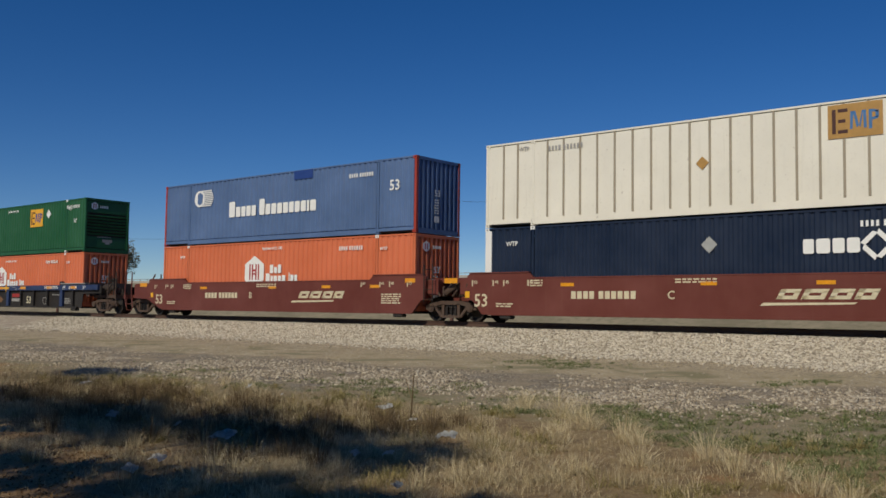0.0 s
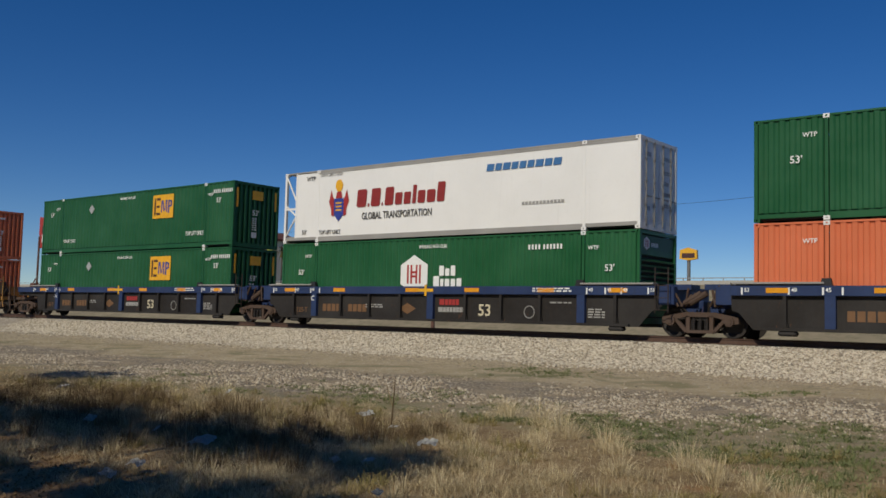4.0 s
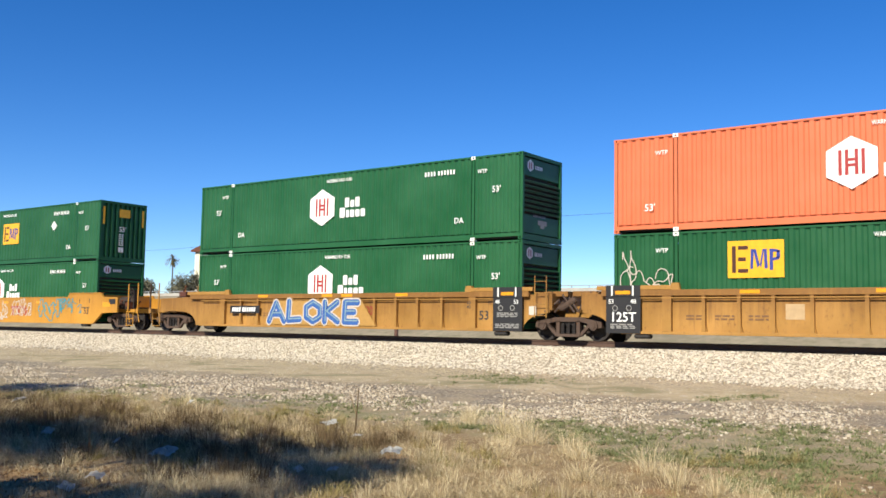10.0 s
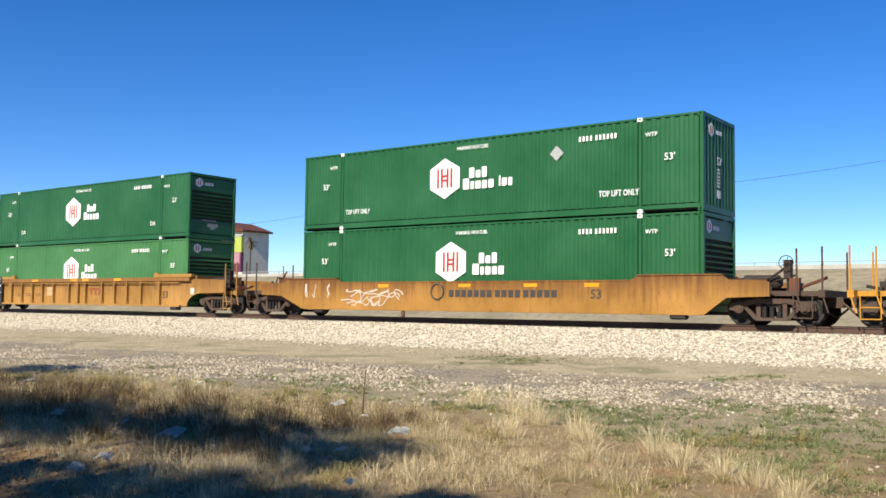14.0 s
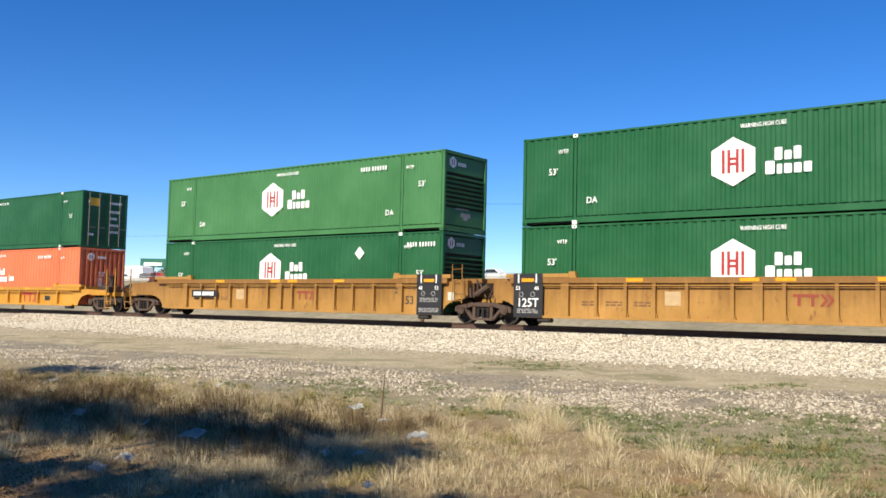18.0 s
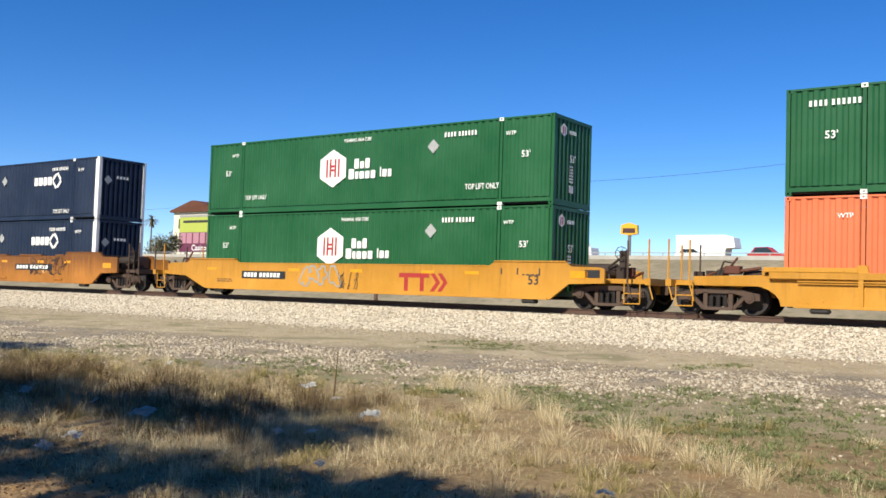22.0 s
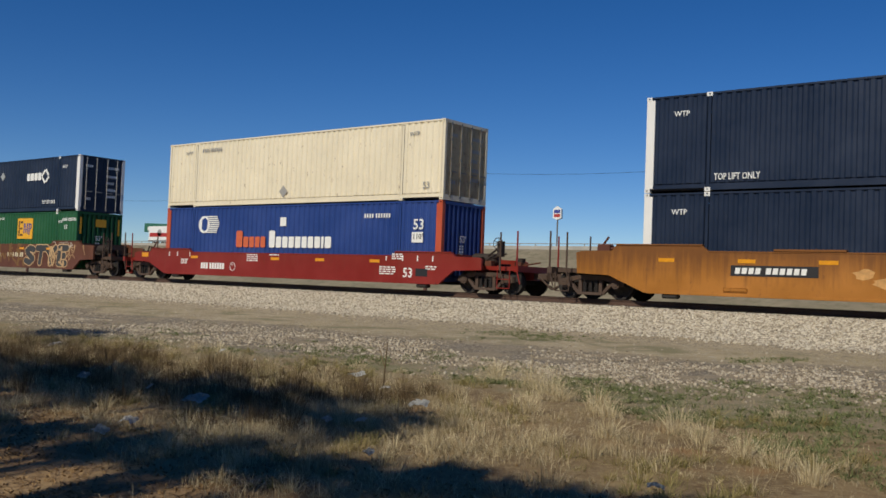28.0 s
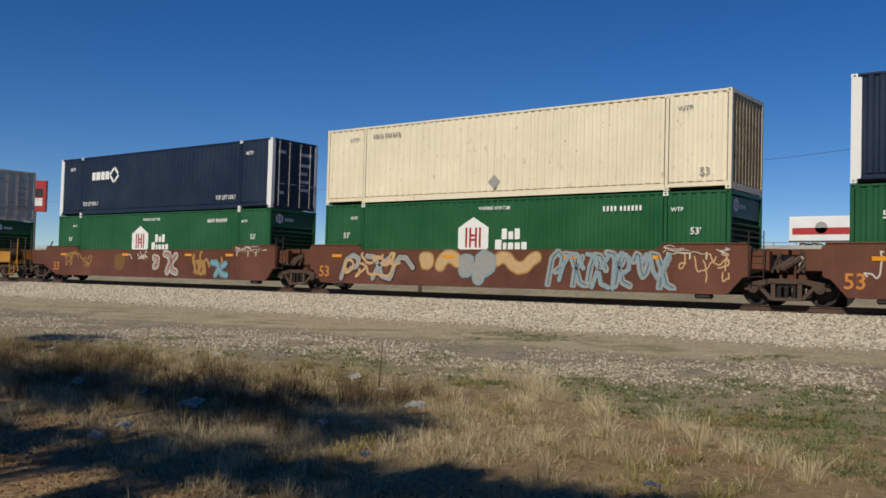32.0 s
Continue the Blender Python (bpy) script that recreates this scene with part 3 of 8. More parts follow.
def container(style, end, where, mark="", words=()):
    """style: paint and walls; end: the look of the leading end; mark: the badge on its near side."""
    wall = {"green": GREEN, "emp": GREEN_EMP, "pale": GREEN_PALE, "orange": ORANGE, "navy": NAVY, "greyblue": GREYBLUE, "blue": BLUE, "cream": CREAM, "postwhite": WHITE_OLD,
            "smooth": WHITE, "grey": GREYWHITE}[style]
    post = {"navy": WHITE, "greyblue": REDPOST, "blue": ORANGERED}.get(style, wall)
    ink = LETTER_GREY if style in ("cream", "postwhite", "smooth", "grey") else LETTER
    c = new("freight_container")
    tagged(c, LABELS[style] + ", " + where, "container", "stacked freight containers")
    flat = style in ("postwhite", "smooth")
    soft = style in ("green", "emp", "pale", "navy", "greyblue")
    cut = 0.62 if style == "smooth" else 0.0
    put("side_wall", ("cs_flat", cut) if flat else ("cs_soft" if soft else "cs"), wall, (lambda bm: make_flat_side(bm, cut)) if flat else (make_side_shallow if soft else make_side), c)
    put("side_wall", ("cs_flat2", cut), wall, lambda bm: make_flat_side(bm, cut), c, (0, BOX_W - 0.075, 0))
    put("roof", "croof", wall, make_roof, c)
    put("floor", "cfloor", DARK, make_floor, c)
    for y in (0.0, BOX_W - 0.07):
        put("top_rail", "ctop", POST_GREY if style == "smooth" else wall, make_rail, c, (0, y, BOX_H - 0.06))
        if style == "smooth":
            put("top_band", "ctopband", POST_GREY, lambda bm: box(bm, POST_X, BOX_L - 0.11, 0.004, 0.066, -0.10, 0), c, (0, y, BOX_H - 0.062))
        put("bottom_rail", "cbot", POST_GREY if style == "smooth" else wall, make_bottom_rail, c, (0, y if y == 0 else BOX_W - 0.085, 0))
    broad = style in ("navy", "blue")
    for x in (0.0, BOX_L - (0.27 if broad else 0.11)):
        for y in (0.0, BOX_W - (0.17 if broad else 0.12)):
            put("corner_post", "cpost_wide" if broad else "cpost", post, make_wide_post if broad else make_post, c, (x, y, 0))
    for x in (POST_X, BOX_L - POST_X):
        for y in (0.0, BOX_W - 0.055):
            put("lifting_post", "clift", wall, make_lift_post, c, (x, y, 0))
    for x in (0.085, POST_X, BOX_L - POST_X, BOX_L - 0.085):
        inner = 1 < x < BOX_L - 1
        for z in (0.0, BOX_H - 0.115):
            m = LETTER if inner and style in ("green", "emp", "orange", "navy") else (post if not inner else wall)
            put("corner_casting", "ccast", m, make_cast, c, (x, 0, z))
            put("corner_casting", "ccast", m, make_cast, c, (x, BOX_W - 0.16, z))
    # leading end
    turned(put("end_sill", "ces", wall, make_end_sill, c), BOX_L).location.y = 0.11
    turned(put("end_header", "ceh", wall, make_end_header, c), BOX_L).location.y = 0.11
    if end == "corr":
        turned(put("end_wall", "cec", CREAM_END if style == "cream" else wall, make_end_corr, c), BOX_L)
    elif end == "louver":
        # near-black instead of the wall paint: the recess's shade is put into the colour
        turned(put("end_wall", "cel", DARK, make_end_louver, c, label="recessed nose wall with its shade in the colour"), BOX_L)
        turned(put("end_panel", "cep", wall, make_end_panel, c), BOX_L).location.z = 2.12
        turned(put("end_panel", "cep", wall, make_end_panel, c), BOX_L).location.z = 0.23
        for i in range(7):
            turned(put("louver_slat", "cls", wall, make_louver_slat, c), BOX_L).location.z = 0.98 + i * 0.165
        plate = put("label_plate", "cplate", LETTER_GREY, lambda bm: sheet(bm, [(0, 0.1), (0.16, 0.1), (0.16, 0), (0.42, 0), (0.42, 0.1), (0.58, 0.1), (0.58, 0.26), (0, 0.26)]), c, (BOX_L - 0.040, 1.05, 0.45))
        plate.rotation_euler = (0, 0, radians(90))
        end_badge(c, BOX_L - 0.040, 0.35, 2.28)
        bars((0.07,) * 5, 0.13, 0.03, LETTER, c, BOX_L - 0.040, 0.85, 2.40, True)
        bars((0.06,) * 9, 0.07, 0.03, LETTER_GREY, c, BOX_L - 0.040, 0.75, 0.80, True)
    else:
        for k in range(2):
            leaf = turned(put("door_leaf", "cdl", CREAM_END if style == "cream" else wall, make_door_leaf, c), BOX_L)
            leaf.location.y = 0.12 + k * (BOX_W / 2 - 0.115)
            for dx in (0.28, 0.85):
                rod = put("lock_rod", "clr", CHROME if style != "navy" else LETTER_GREY, make_lock_rod, leaf, (dx, 0.018, 0))
    # trailing end
    put("end_wall", ("cec2", cut), wall, lambda bm: box(bm, 0.03 + cut, 0.09 + cut, 0.11, BOX_W - 0.11, 0.165 if cut else 0.02, BOX_H - (0.055 if cut else 0.01)), c)
    if end == "corr":
        if style in ("orange", "green"):
            end_badge(c, BOX_L + 0.004, 0.42, 2.22)
            bars((0.07,) * 5, 0.12, 0.03, LETTER, c, BOX_L + 0.004, 1.00, 2.36, True)
        if style == "emp":
            o = put("sign_panel", "empe", SIGN_YEL, lambda bm: sheet(bm, [(0, 0), (0.6, 0), (0.6, 0.4), (0, 0.4)]), c, (BOX_L + 0.004, 1.05, 2.15))
            o.rotation_euler = (0, 0, radians(90))
        if style == "emp":
            for y in (0.16, 2.34):
                o = put("end_strip", "estrip", SIGN_YEL, lambda bm: sheet(bm, [(0, 0), (0.10, 0), (0.10, 0.85), (0, 0.85)]), c, (BOX_L + 0.004, y, 1.75))
                o.rotation_euler = (0, 0, radians(90))
        if style not in ("cream", "grey", "navy"):
            write("53'" if style != "greyblue" else "53", 0.24, LETTER, c, BOX_L + 0.004, 1.05, 1.45, True)
            for k in range(6):
                bars((0.10, 0.10), 0.055, 0.05, LETTER, c, BOX_L + 0.004, 1.06, 0.78 + 0.10 * k, True)
            bars((0.13, 0.13), 0.24, 0.02, LETTER, c, BOX_L + 0.004, 1.05, 0.45, True)
        if style == "navy":
            o = put("placard", ("diae", 0.2), SILVER, lambda bm: sheet(bm, [(0, -0.22), (0.22, 0), (0, 0.22), (-0.22, 0)]), c, (BOX_L + 0.004, 0.5, 1.85))
            o.rotation_euler = (0, 0, radians(90))
            bars((0.11, 0.13, 0.12, 0.12), 0.13, 0.06, LETTER, c, BOX_L + 0.004, 0.95, 1.95, True)
    elif end == "doors":
        for y, z, n in ((0.35, 2.30, 4), (1.55, 2.30, 7), (1.55, 1.85, 6), (1.6, 1.50, 4), (1.6, 1.15, 5), (1.6, 0.80, 5), (0.4, 0.6, 3)):
            bars((0.075,) * n, 0.13, 0.03, ink, c, BOX_L - 0.015, y, z, True)
        if style == "emp":
            o = put("sign_panel", "empe2", SIGN_YEL, lambda bm: sheet(bm, [(0, 0), (0.55, 0), (0.55, 0.4), (0, 0.4)]), c, (BOX_L - 0.012, 0.42, 2.15))
            o.rotation_euler = (0, 0, radians(90))
    # near side
    if style == "postwhite":
        for x in [0.72, 1.31] + [2.515 + 0.631 * i for i in range(18)] + [14.80, 15.40]:
            if x > 0:
                put("side_post", "sidepost", POST_TAN, lambda bm: box(bm, 0, 0.07, -0.006, 0.03, 0.262, BOX_H - 0.07, 0.004), c, (x, 0, 0))
    if style == "smooth":
        reefer_front(c)
    hub = 6.50 if mark == "hub" else 6.20
    if mark == "hub":
        hub_mark(c, "", hub)
    elif mark == "hubinc":
        hub_mark(c, "inc", hub, 0, 7.62)
    elif mark == "link":
        link_mark(c, 10.9, 1.70)
        diamond(c, 8.2, 2.05)
    elif mark == "stack":
        stack_mark(c, False)
    elif mark == "stack2":
        stack_mark(c, True)
    for w in words:
        kind = w[0]
        if kind == "emp":
            block_mark(c, w[1], w[2], *w[3:])
        elif kind == "dia":
            diamond(c, w[1], w[2], *w[3:])
        elif kind == "num":
            bars((0.07,) * 4 + (0,) + (0.07,) * 6, 0.16, 0.06, ink, c, w[1], -0.010, w[2])
        elif kind == "link":
            link_mark(c, w[1], w[2])
        else:
            write(kind, w[3], ink if len(w) < 5 else w[4], c, w[1], -0.012, w[2])
    return c


WHITE_OLD = paint("old_white_paint", (0.78, 0.745, 0.64), 0.5, 0.22, 0.12, 0.05)
ORANGERED = paint("orange_red_post_paint", (0.50, 0.085, 0.035), 0.45, 0.15)


def reefer_front(c):
    """Open frame with a cooling unit at the trailing end, and the crest and words on its side."""
    def frame_bars(bm):
        tube(bm, (0.08, 0.03, 0.25), (0.70, 0.03, 1.1), 0.035, 6)
        tube(bm, (0.70, 0.03, 1.1), (0.08, 0.03, 1.55), 0.035, 6)
        tube(bm, (0.08, 0.03, 2.75), (0.70, 0.03, 1.7), 0.035, 6)
        box(bm, 0.10, 0.72, 0.005, 0.05, 1.36, 1.44)
        box(bm, 0.66, 0.73, 0.001, 0.10, 0.2, BOX_H - 0.06)
    for y in (0.0, BOX_W - 0.11):
        put("end_truss", "truss", WHITE, frame_bars, c, (0, y, 0))

    def unit(bm):
        box(bm, 0.44, 0.66, 0.35, BOX_W - 0.35, 1.55, 2.6, 0.03)
        box(bm, 0.40, 0.66, 0.30, BOX_W - 0.30, 0.35, 1.30, 0.03)
        tube(bm, (0.40, 0.8, 0.8), (0.36, 0.8, 0.8), 0.25, 14)
        tube(bm, (0.40, 1.8, 0.8), (0.36, 1.8, 0.8), 0.25, 14)
    put("cooling_unit", "coolunit", DARK, unit, c, label="dark cooling unit in the open frame")

    def crest(bm):
        sheet(bm, [(0.32, 0.55), (0.32, 0.28), (0.58, 0.0), (0.84, 0.28), (0.84, 0.55), (0.84, 0.9), (0.32, 0.9)])
    put("crest_shield", "crest", LOGO_BLUE, crest, c, (2.58, -0.008, 0.78), "painted crest shield")

    def mantle(bm):
        for s in (-1, 1):
            sheet(bm, [(0.58 + s * a, b) for a, b in ((0.27, 0.2), (0.40, 0.25), (0.42, 0.5), (0.55, 0.8), (0.42, 1.25), (0.34, 1.0), (0.27, 0.9))])
        sheet(bm, [(0.40, 0.92), (0.76, 0.92), (0.70, 1.18), (0.46, 1.18)])
    put("crest_mantle", "mantle", LOGO_RED, mantle, c, (2.58, -0.008, 0.78))

    def crown(bm):
        sheet(bm, [(0.58 + 0.2 * math.cos(k * math.tau / 12), 1.42 + 0.24 * math.sin(k * math.tau / 12)) for k in range(12)])
        for k in range(3):
            sheet(bm, [(0.42, 0.42 + 0.14 * k), (0.74, 0.42 + 0.14 * k), (0.74, 0.48 + 0.14 * k), (0.42, 0.48 + 0.14 * k)], -0.006)
    put("crest_crown", "crown", SIGN_YEL, crown, c, (2.58, -0.008, 0.78))
    bars((0.52, 0.08, 0.48, 0.08, 0.44, 0.36, 0.34, 0.18, 0.36, 0.40, 0.36), 0.62, 0.075, CREST_RED, c, 4.12, -0.008, 1.28, slant=0.08, frac=(1.1, 0.2, 1.1, 0.2, 1.1, 0.72, 0.72, 1.1, 0.75, 0.75, 1.15))
    write("GLOBAL TRANSPORTATION", 0.27, LETTER_DARK, c, 4.42, -0.010, 0.80)
    bars((0.3, 0.26, 0.3, 0.26, 0.26, 0.26, 0.3, 0.28, 0.3), 0.24, 0.06, LOGO_SKY, c, 10.3, -0.010, 2.2, slant=0.2)
    bars((0.1,) * 12, 0.10, 0.04, LETTER_GREY, c, 11.8, -0.010, 0.95)


CREST_RED = plain("dark_red_lettering", (0.26, 0.025, 0.020), 0.5)

# ---- rail cars ----
CAR_Y0 = -0.16          # car side, outward of the container's face
CAR_Y1 = BOX_W + 0.16


def side_profile(left, right, ribbed, drop=0.0):
    """Outline of a well car's side: left and right end at a shared truck ('a') or at a coupler ('e')."""
    top, high, low = 1.53 - drop, 1.68 - drop * 1.15, 0.27
    if ribbed:
        high = top = 1.46
    pts = []
    if left == "e":
        pts += [(0.15, low), (-1.05, 0.76), (-2.15, 0.80), (-2.2, 1.44 - drop), (-2.0, 1.50 - drop), (-0.95, 1.52 - drop), (-0.80, high)]
    else:
        pts += [(0.0, low), (-0.42, 0.74), (-0.62, 0.80), (-0.66, 1.60), (-0.55, high)]
    if ribbed and left == "e":
        pts = [(0.0, low), (-0.12, 1.02), (-2.15, 1.06), (-2.2, 1.40), (-2.0, 1.46)]
    pts += [(1.95, high), (2.12, top), (13.95, top), (14.15, high)]
    if ribbed and right == "e":
        pts += [(17.9, 1.46), (18.05, 1.40), (18.05, 1.06), (16.28, 1.02), (16.15, low)]
    elif right == "e":
        pts += [(16.75, high), (16.90, 1.52 - drop), (17.9, 1.50 - drop), (18.05, 1.44 - drop), (18.05, 0.80), (16.85, 0.76), (16.2, low)]
    else:
        pts += [(16.70, high), (16.81, 1.60), (16.77, 0.80), (16.57, 0.74), (16.15, low)]
    return pts[::-1]


def arch_profile(left, right, drop=0.0):
    """Outline of the ribbed cars, with a round arch over each truck."""
    top, low = 1.48 - drop, 0.29
    pts = []
    ex = -2.5 if left == "e" else -1.05
    pts += [(0.30, low)] + [(-0.06 - 0.95 * (1 - math.cos(a)), low + 0.57 * math.sin(a)) for a in (0.0, 0.3, 0.6, 0.9, 1.2, 1.5)] + [(ex, 0.88), (ex, top - 0.06), (-0.4, top)]
    ex = 18.65 if right == "e" else 17.2
    pts += [(16.5, top), (ex, top - 0.06), (ex, 0.88)] + [(16.21 + 0.95 * (1 - math.cos(a)), low + 0.57 * math.sin(a)) for a in (1.5, 1.2, 0.9, 0.6, 0.3, 0.0)] + [(15.85, low)]
    return pts[::-1]


def make_wheelset(bm):
    """Axle along y with two flanged wheels, round its own centre."""
    tube(bm, (0, -0.85, 0), (0, 0.85, 0), 0.085, 10)
    for s in (-1, 1):
        y = s * 0.755
        rows = ((0.10, 0.07), (0.16, 0.05), (0.30, 0.03), (0.36, 0.065), (0.435, 0.065))
        n = 24
        loops = []
        for r, hw in rows:
            loops.append([bm.verts.new((r * math.cos(k * math.tau / n), y - s * 0 - hw, r * math.sin(k * math.tau / n))) for k in range(n)])
        for r, hw in rows[::-1]:
            loops.append([bm.verts.new((r * math.cos(k * math.tau / n), y + hw, r * math.sin(k * math.tau / n))) for k in range(n)])
        for a, b in zip(loops, loops[1:]):
            for k in range(n):
                bm.faces.new((a[k], a[(k + 1) % n], b[(k + 1) % n], b[k]))
        tube(bm, (0, y - s * 0.07 - 0.012, 0), (0, y - s * 0.07 + 0.012, 0), 0.475, 24)
        for k in range(3):
            a = k * math.tau / 3
            box(bm, 0.22 * math.cos(a) - 0.03, 0.22 * math.cos(a) + 0.03, y + s * 0.035, y + s * 0.06, 0.22 * math.sin(a) - 0.03, 0.22 * math.sin(a) + 0.03)


def make_sideframe(bm):
    """Cast side frame: top chord, sloping arms to the axle boxes, and a spring opening."""
    prism(bm, [(-1.18, -0.02), (-1.16, 0.16), (-0.95, 0.20), (-0.45, 0.30), (0.45, 0.30), (0.95, 0.20), (1.16, 0.16), (1.18, -0.02), (1.0, -0.04), (0.84, 0.06), (0.46, 0.16), (-0.46, 0.16), (-0.84, 0.06), (-1.0, -0.04)], 0, 0.14)
    for s in (-1, 1):
        prism(bm, [(s * 0.30, 0.18), (s * 0.42, 0.18), (s * 0.42, -0.24), (s * 0.30, -0.24)], 0.0, 0.13)
        prism(bm, [(s * 0.82, 0.08), (s * 0.70, 0.10), (s * 0.36, -0.26), (s * 0.46, -0.30)], 0.01, 0.12)
        tube(bm, (s * 0.90, -0.05, 0.04), (s * 0.90, 0.10, 0.04), 0.145, 14)
        tube(bm, (s * 0.90, -0.07, 0.04), (s * 0.90, -0.05, 0.04), 0.09, 8)
    prism(bm, [(-0.46, -0.22), (0.46, -0.22), (0.40, -0.31), (-0.40, -0.31)], -0.01, 0.14)


def make_spring(bm):
    for k in range(5):
        box(bm, -0.06, 0.06, -0.06, 0.06, -0.20 + k * 0.06, -0.165 + k * 0.06)
    tube(bm, (0, 0, -0.21), (0, 0, 0.12), 0.042, 8)


def make_bolster(bm):
    box(bm, -0.24, 0.24, -1.06, 1.06, 0.06, 0.26, 0.02)
    tube(bm, (0, 0, 0.2), (0, 0, 0.62), 0.22, 12)


def bogie(unit, x, sx):
    """A two-axle truck under a unit, middle at x."""
    t = put("truck", "bolster", CARGRIME, make_bolster, unit, (x, BOX_W / 2, 0.44), "rusty cast steel two-axle truck")
    for y, ry in ((-1.13, 0), (1.13, 180)):
        f = put("side_frame", "sframe", TRUCK_STEEL, make_sideframe, t, (0, y, 0))
        f.rotation_euler = (0, 0, radians(ry))
        for dx in (-0.2, 0.0, 0.2):
            put("spring", "spring", WHEEL_STEEL, make_spring, t, (dx, y * 0.94, 0))
    for dx in (-0.90, 0.90):
        w = put("wheelset", "wheelset", WHEEL_STEEL, make_wheelset, t, (dx, 0, 0.0))
        WHEELS.append((w, dx, 0.0, sx + x))


def make_ladder(bm):
    for x in (0.0, 0.42):
        tube(bm, (x, 0, 0), (x, 0, 1.35), 0.018, 6)
    for k in range(4):
        tube(bm, (0, 0, 0.08 + k * 0.363), (0.42, 0, 0.08 + k * 0.363), 0.012, 6)


def make_brake_wheel(bm):
    ring(bm, (0, 0, 0), (0, 1, 0.0), 0.27, 0.018, 18)
    for k in range(5):
        a = k * math.tau / 5
        tube(bm, (0, 0, 0), (0.27 * math.cos(a), 0, 0.27 * math.sin(a)), 0.013, 5)
    tube(bm, (0, -0.03, 0), (0, 0.25, 0), 0.045, 8)
    box(bm, -0.14, 0.14, 0.08, 0.3, -0.62, 0.12, 0.02)


def make_reservoir(bm):
    n = 12
    for (a, r0), (b, r1) in (((-0.55, 0.12), (-0.47, 0.21)), ((-0.47, 0.21), (0.47, 0.21)), ((0.47, 0.21), (0.55, 0.12))):
        tube(bm, (a, 0, 0), (b, 0, 0), r0, n, r1)
    for a in (-0.3, 0.3):
        box(bm, a - 0.03, a + 0.03, -0.22, 0.22, -0.30, -0.12)


def make_coupler(bm):
    box(bm, 0, 1.15, -0.09, 0.09, -0.10, 0.10, 0.01)
    prism(bm, [(1.1, -0.14), (1.42, -0.16), (1.50, 0.0), (1.42, 0.16), (1.1, 0.14)], -0.16, 0.16)
    tube(bm, (0.9, -0.32, 0.0), (1.35, -0.22, -0.42), 0.035, 6)
    tube(bm, (1.35, -0.22, -0.42), (1.55, -0.1, -0.30), 0.035, 6)


def end_gear(u, body, side, drop, seed):
    """Platform, coupler, hand rails, brake gear at a coupled end; side: -1 trailing, 1 leading."""
    body = body if body in (YELLOW, TAN, REDCAR, BROWN) else TRUCK_STEEL
    rng = random.Random(seed)
    x0 = 18.0 if side > 0 else -1.85
    def X(d):
        return x0 + side * d
    def plat(bm):
        a, b = sorted((X(-1.3), X(1.45)))
        box(bm, a, b, 0.35, BOX_W - 0.35, 0.82, 0.96)
        a, b = sorted((X(1.30), X(1.47)))
        box(bm, a, b, -0.05, BOX_W + 0.05, 0.78, 0.98)
        a, b = sorted((X(-1.3), X(1.3)))
        box(bm, a, b, BOX_W / 2 - 0.35, BOX_W / 2 + 0.35, 0.52, 0.82)
    bm = bmesh.new()
    plat(bm)
    part("end_platform", bm, body, u)
    bm = bmesh.new()
    a, b = sorted((X(-1.55), X(-1.25)))
    box(bm, a, b, 0.05, BOX_W - 0.05, 0.9, 1.62 - drop)
    part("end_bulkhead", bm, body, u)
    cp = put("coupler", "coupler", TRUCK_STEEL, make_coupler, u, (X(0.75), BOX_W / 2, 0.66))
    cp.rotation_euler = (0, 0, 0 if side > 0 else radians(180))
    for d, y, hgt in ((1.40, -0.02, 1.32), (0.75, -0.06, 1.28), (1.40, BOX_W, 1.3)):
        def rail(bm):
            tube(bm, (0, 0, 0), (0, 0, hgt), 0.03, 6)
            tube(bm, (0, 0, hgt * 0.02), (0.14, 0, -0.45), 0.022, 6)
        put("hand_post", ("hpost", hgt), body if rng.random() < 0.6 else TRUCK_STEEL, rail, u, (X(d), y, 0.82))
    def stirrup(bm):
        for x in (0, 0.5):
            tube(bm, (x, 0, 0), (x, 0, 0.62), 0.018, 6)
        for z in (0.0, 0.3):
            tube(bm, (0, 0, z), (0.5, 0, z), 0.018, 6)
    put("step", "step", body, stirrup, u, (X(0.9) - 0.25, -0.06, 0.22))
    if side > 0:
        bwx = X(0.35)
        put("brake_wheel", "bwheel", GEAR, make_brake_wheel, u, (bwx, 0.35, 1.74)).scale = (0.72, 1, 0.72)
        put("air_reservoir", "resv", GEAR, make_reservoir, u, (X(-0.45), 0.8, 1.34 - drop * 0.5))
        def stand(bm):
            tube(bm, (0, 0, 0), (0, 0, 0.75), 0.04, 6)
            tube(bm, (-0.5, 0, 0.35), (0.0, 0, 0.7), 0.035, 6)
            tube(bm, (-1.1, 0.1, 0.1), (0.2, 0.1, 0.45), 0.03, 6)
        put("brake_stand", "bstand", GEAR, stand, u, (bwx, 0.5, 0.95))
    else:
        put("air_reservoir", "resv", GEAR, make_reservoir, u, (X(-1.0), 0.7, 1.50 - drop)).scale = (0.8, 0.8, 0.62)
        put("hand_lever", "hlever", GEAR, lambda bm: (tube(bm, (0, 0, 0), (0.22, 0, 0.55), 0.03, 6), tube(bm, (0.22, 0, 0.55), (0.5, 0.05, 0.5), 0.022, 6)), u, (X(0.1), 0.30, 0.96))
        put("valve_box", "valvebox", BROWN_OLD, lambda bm: (box(bm, -0.25, 0.2, 0, 0.3, 0, 0.24, 0.03), tube(bm, (0.2, 0.1, 0.1), (0.75, 0.15, 0.18), 0.05, 7), tube(bm, (-0.1, 0.1, 0.2), (0.1, 0.12, 0.48), 0.035, 6)), u, (X(-0.35), 0.35, 1.50 - drop))
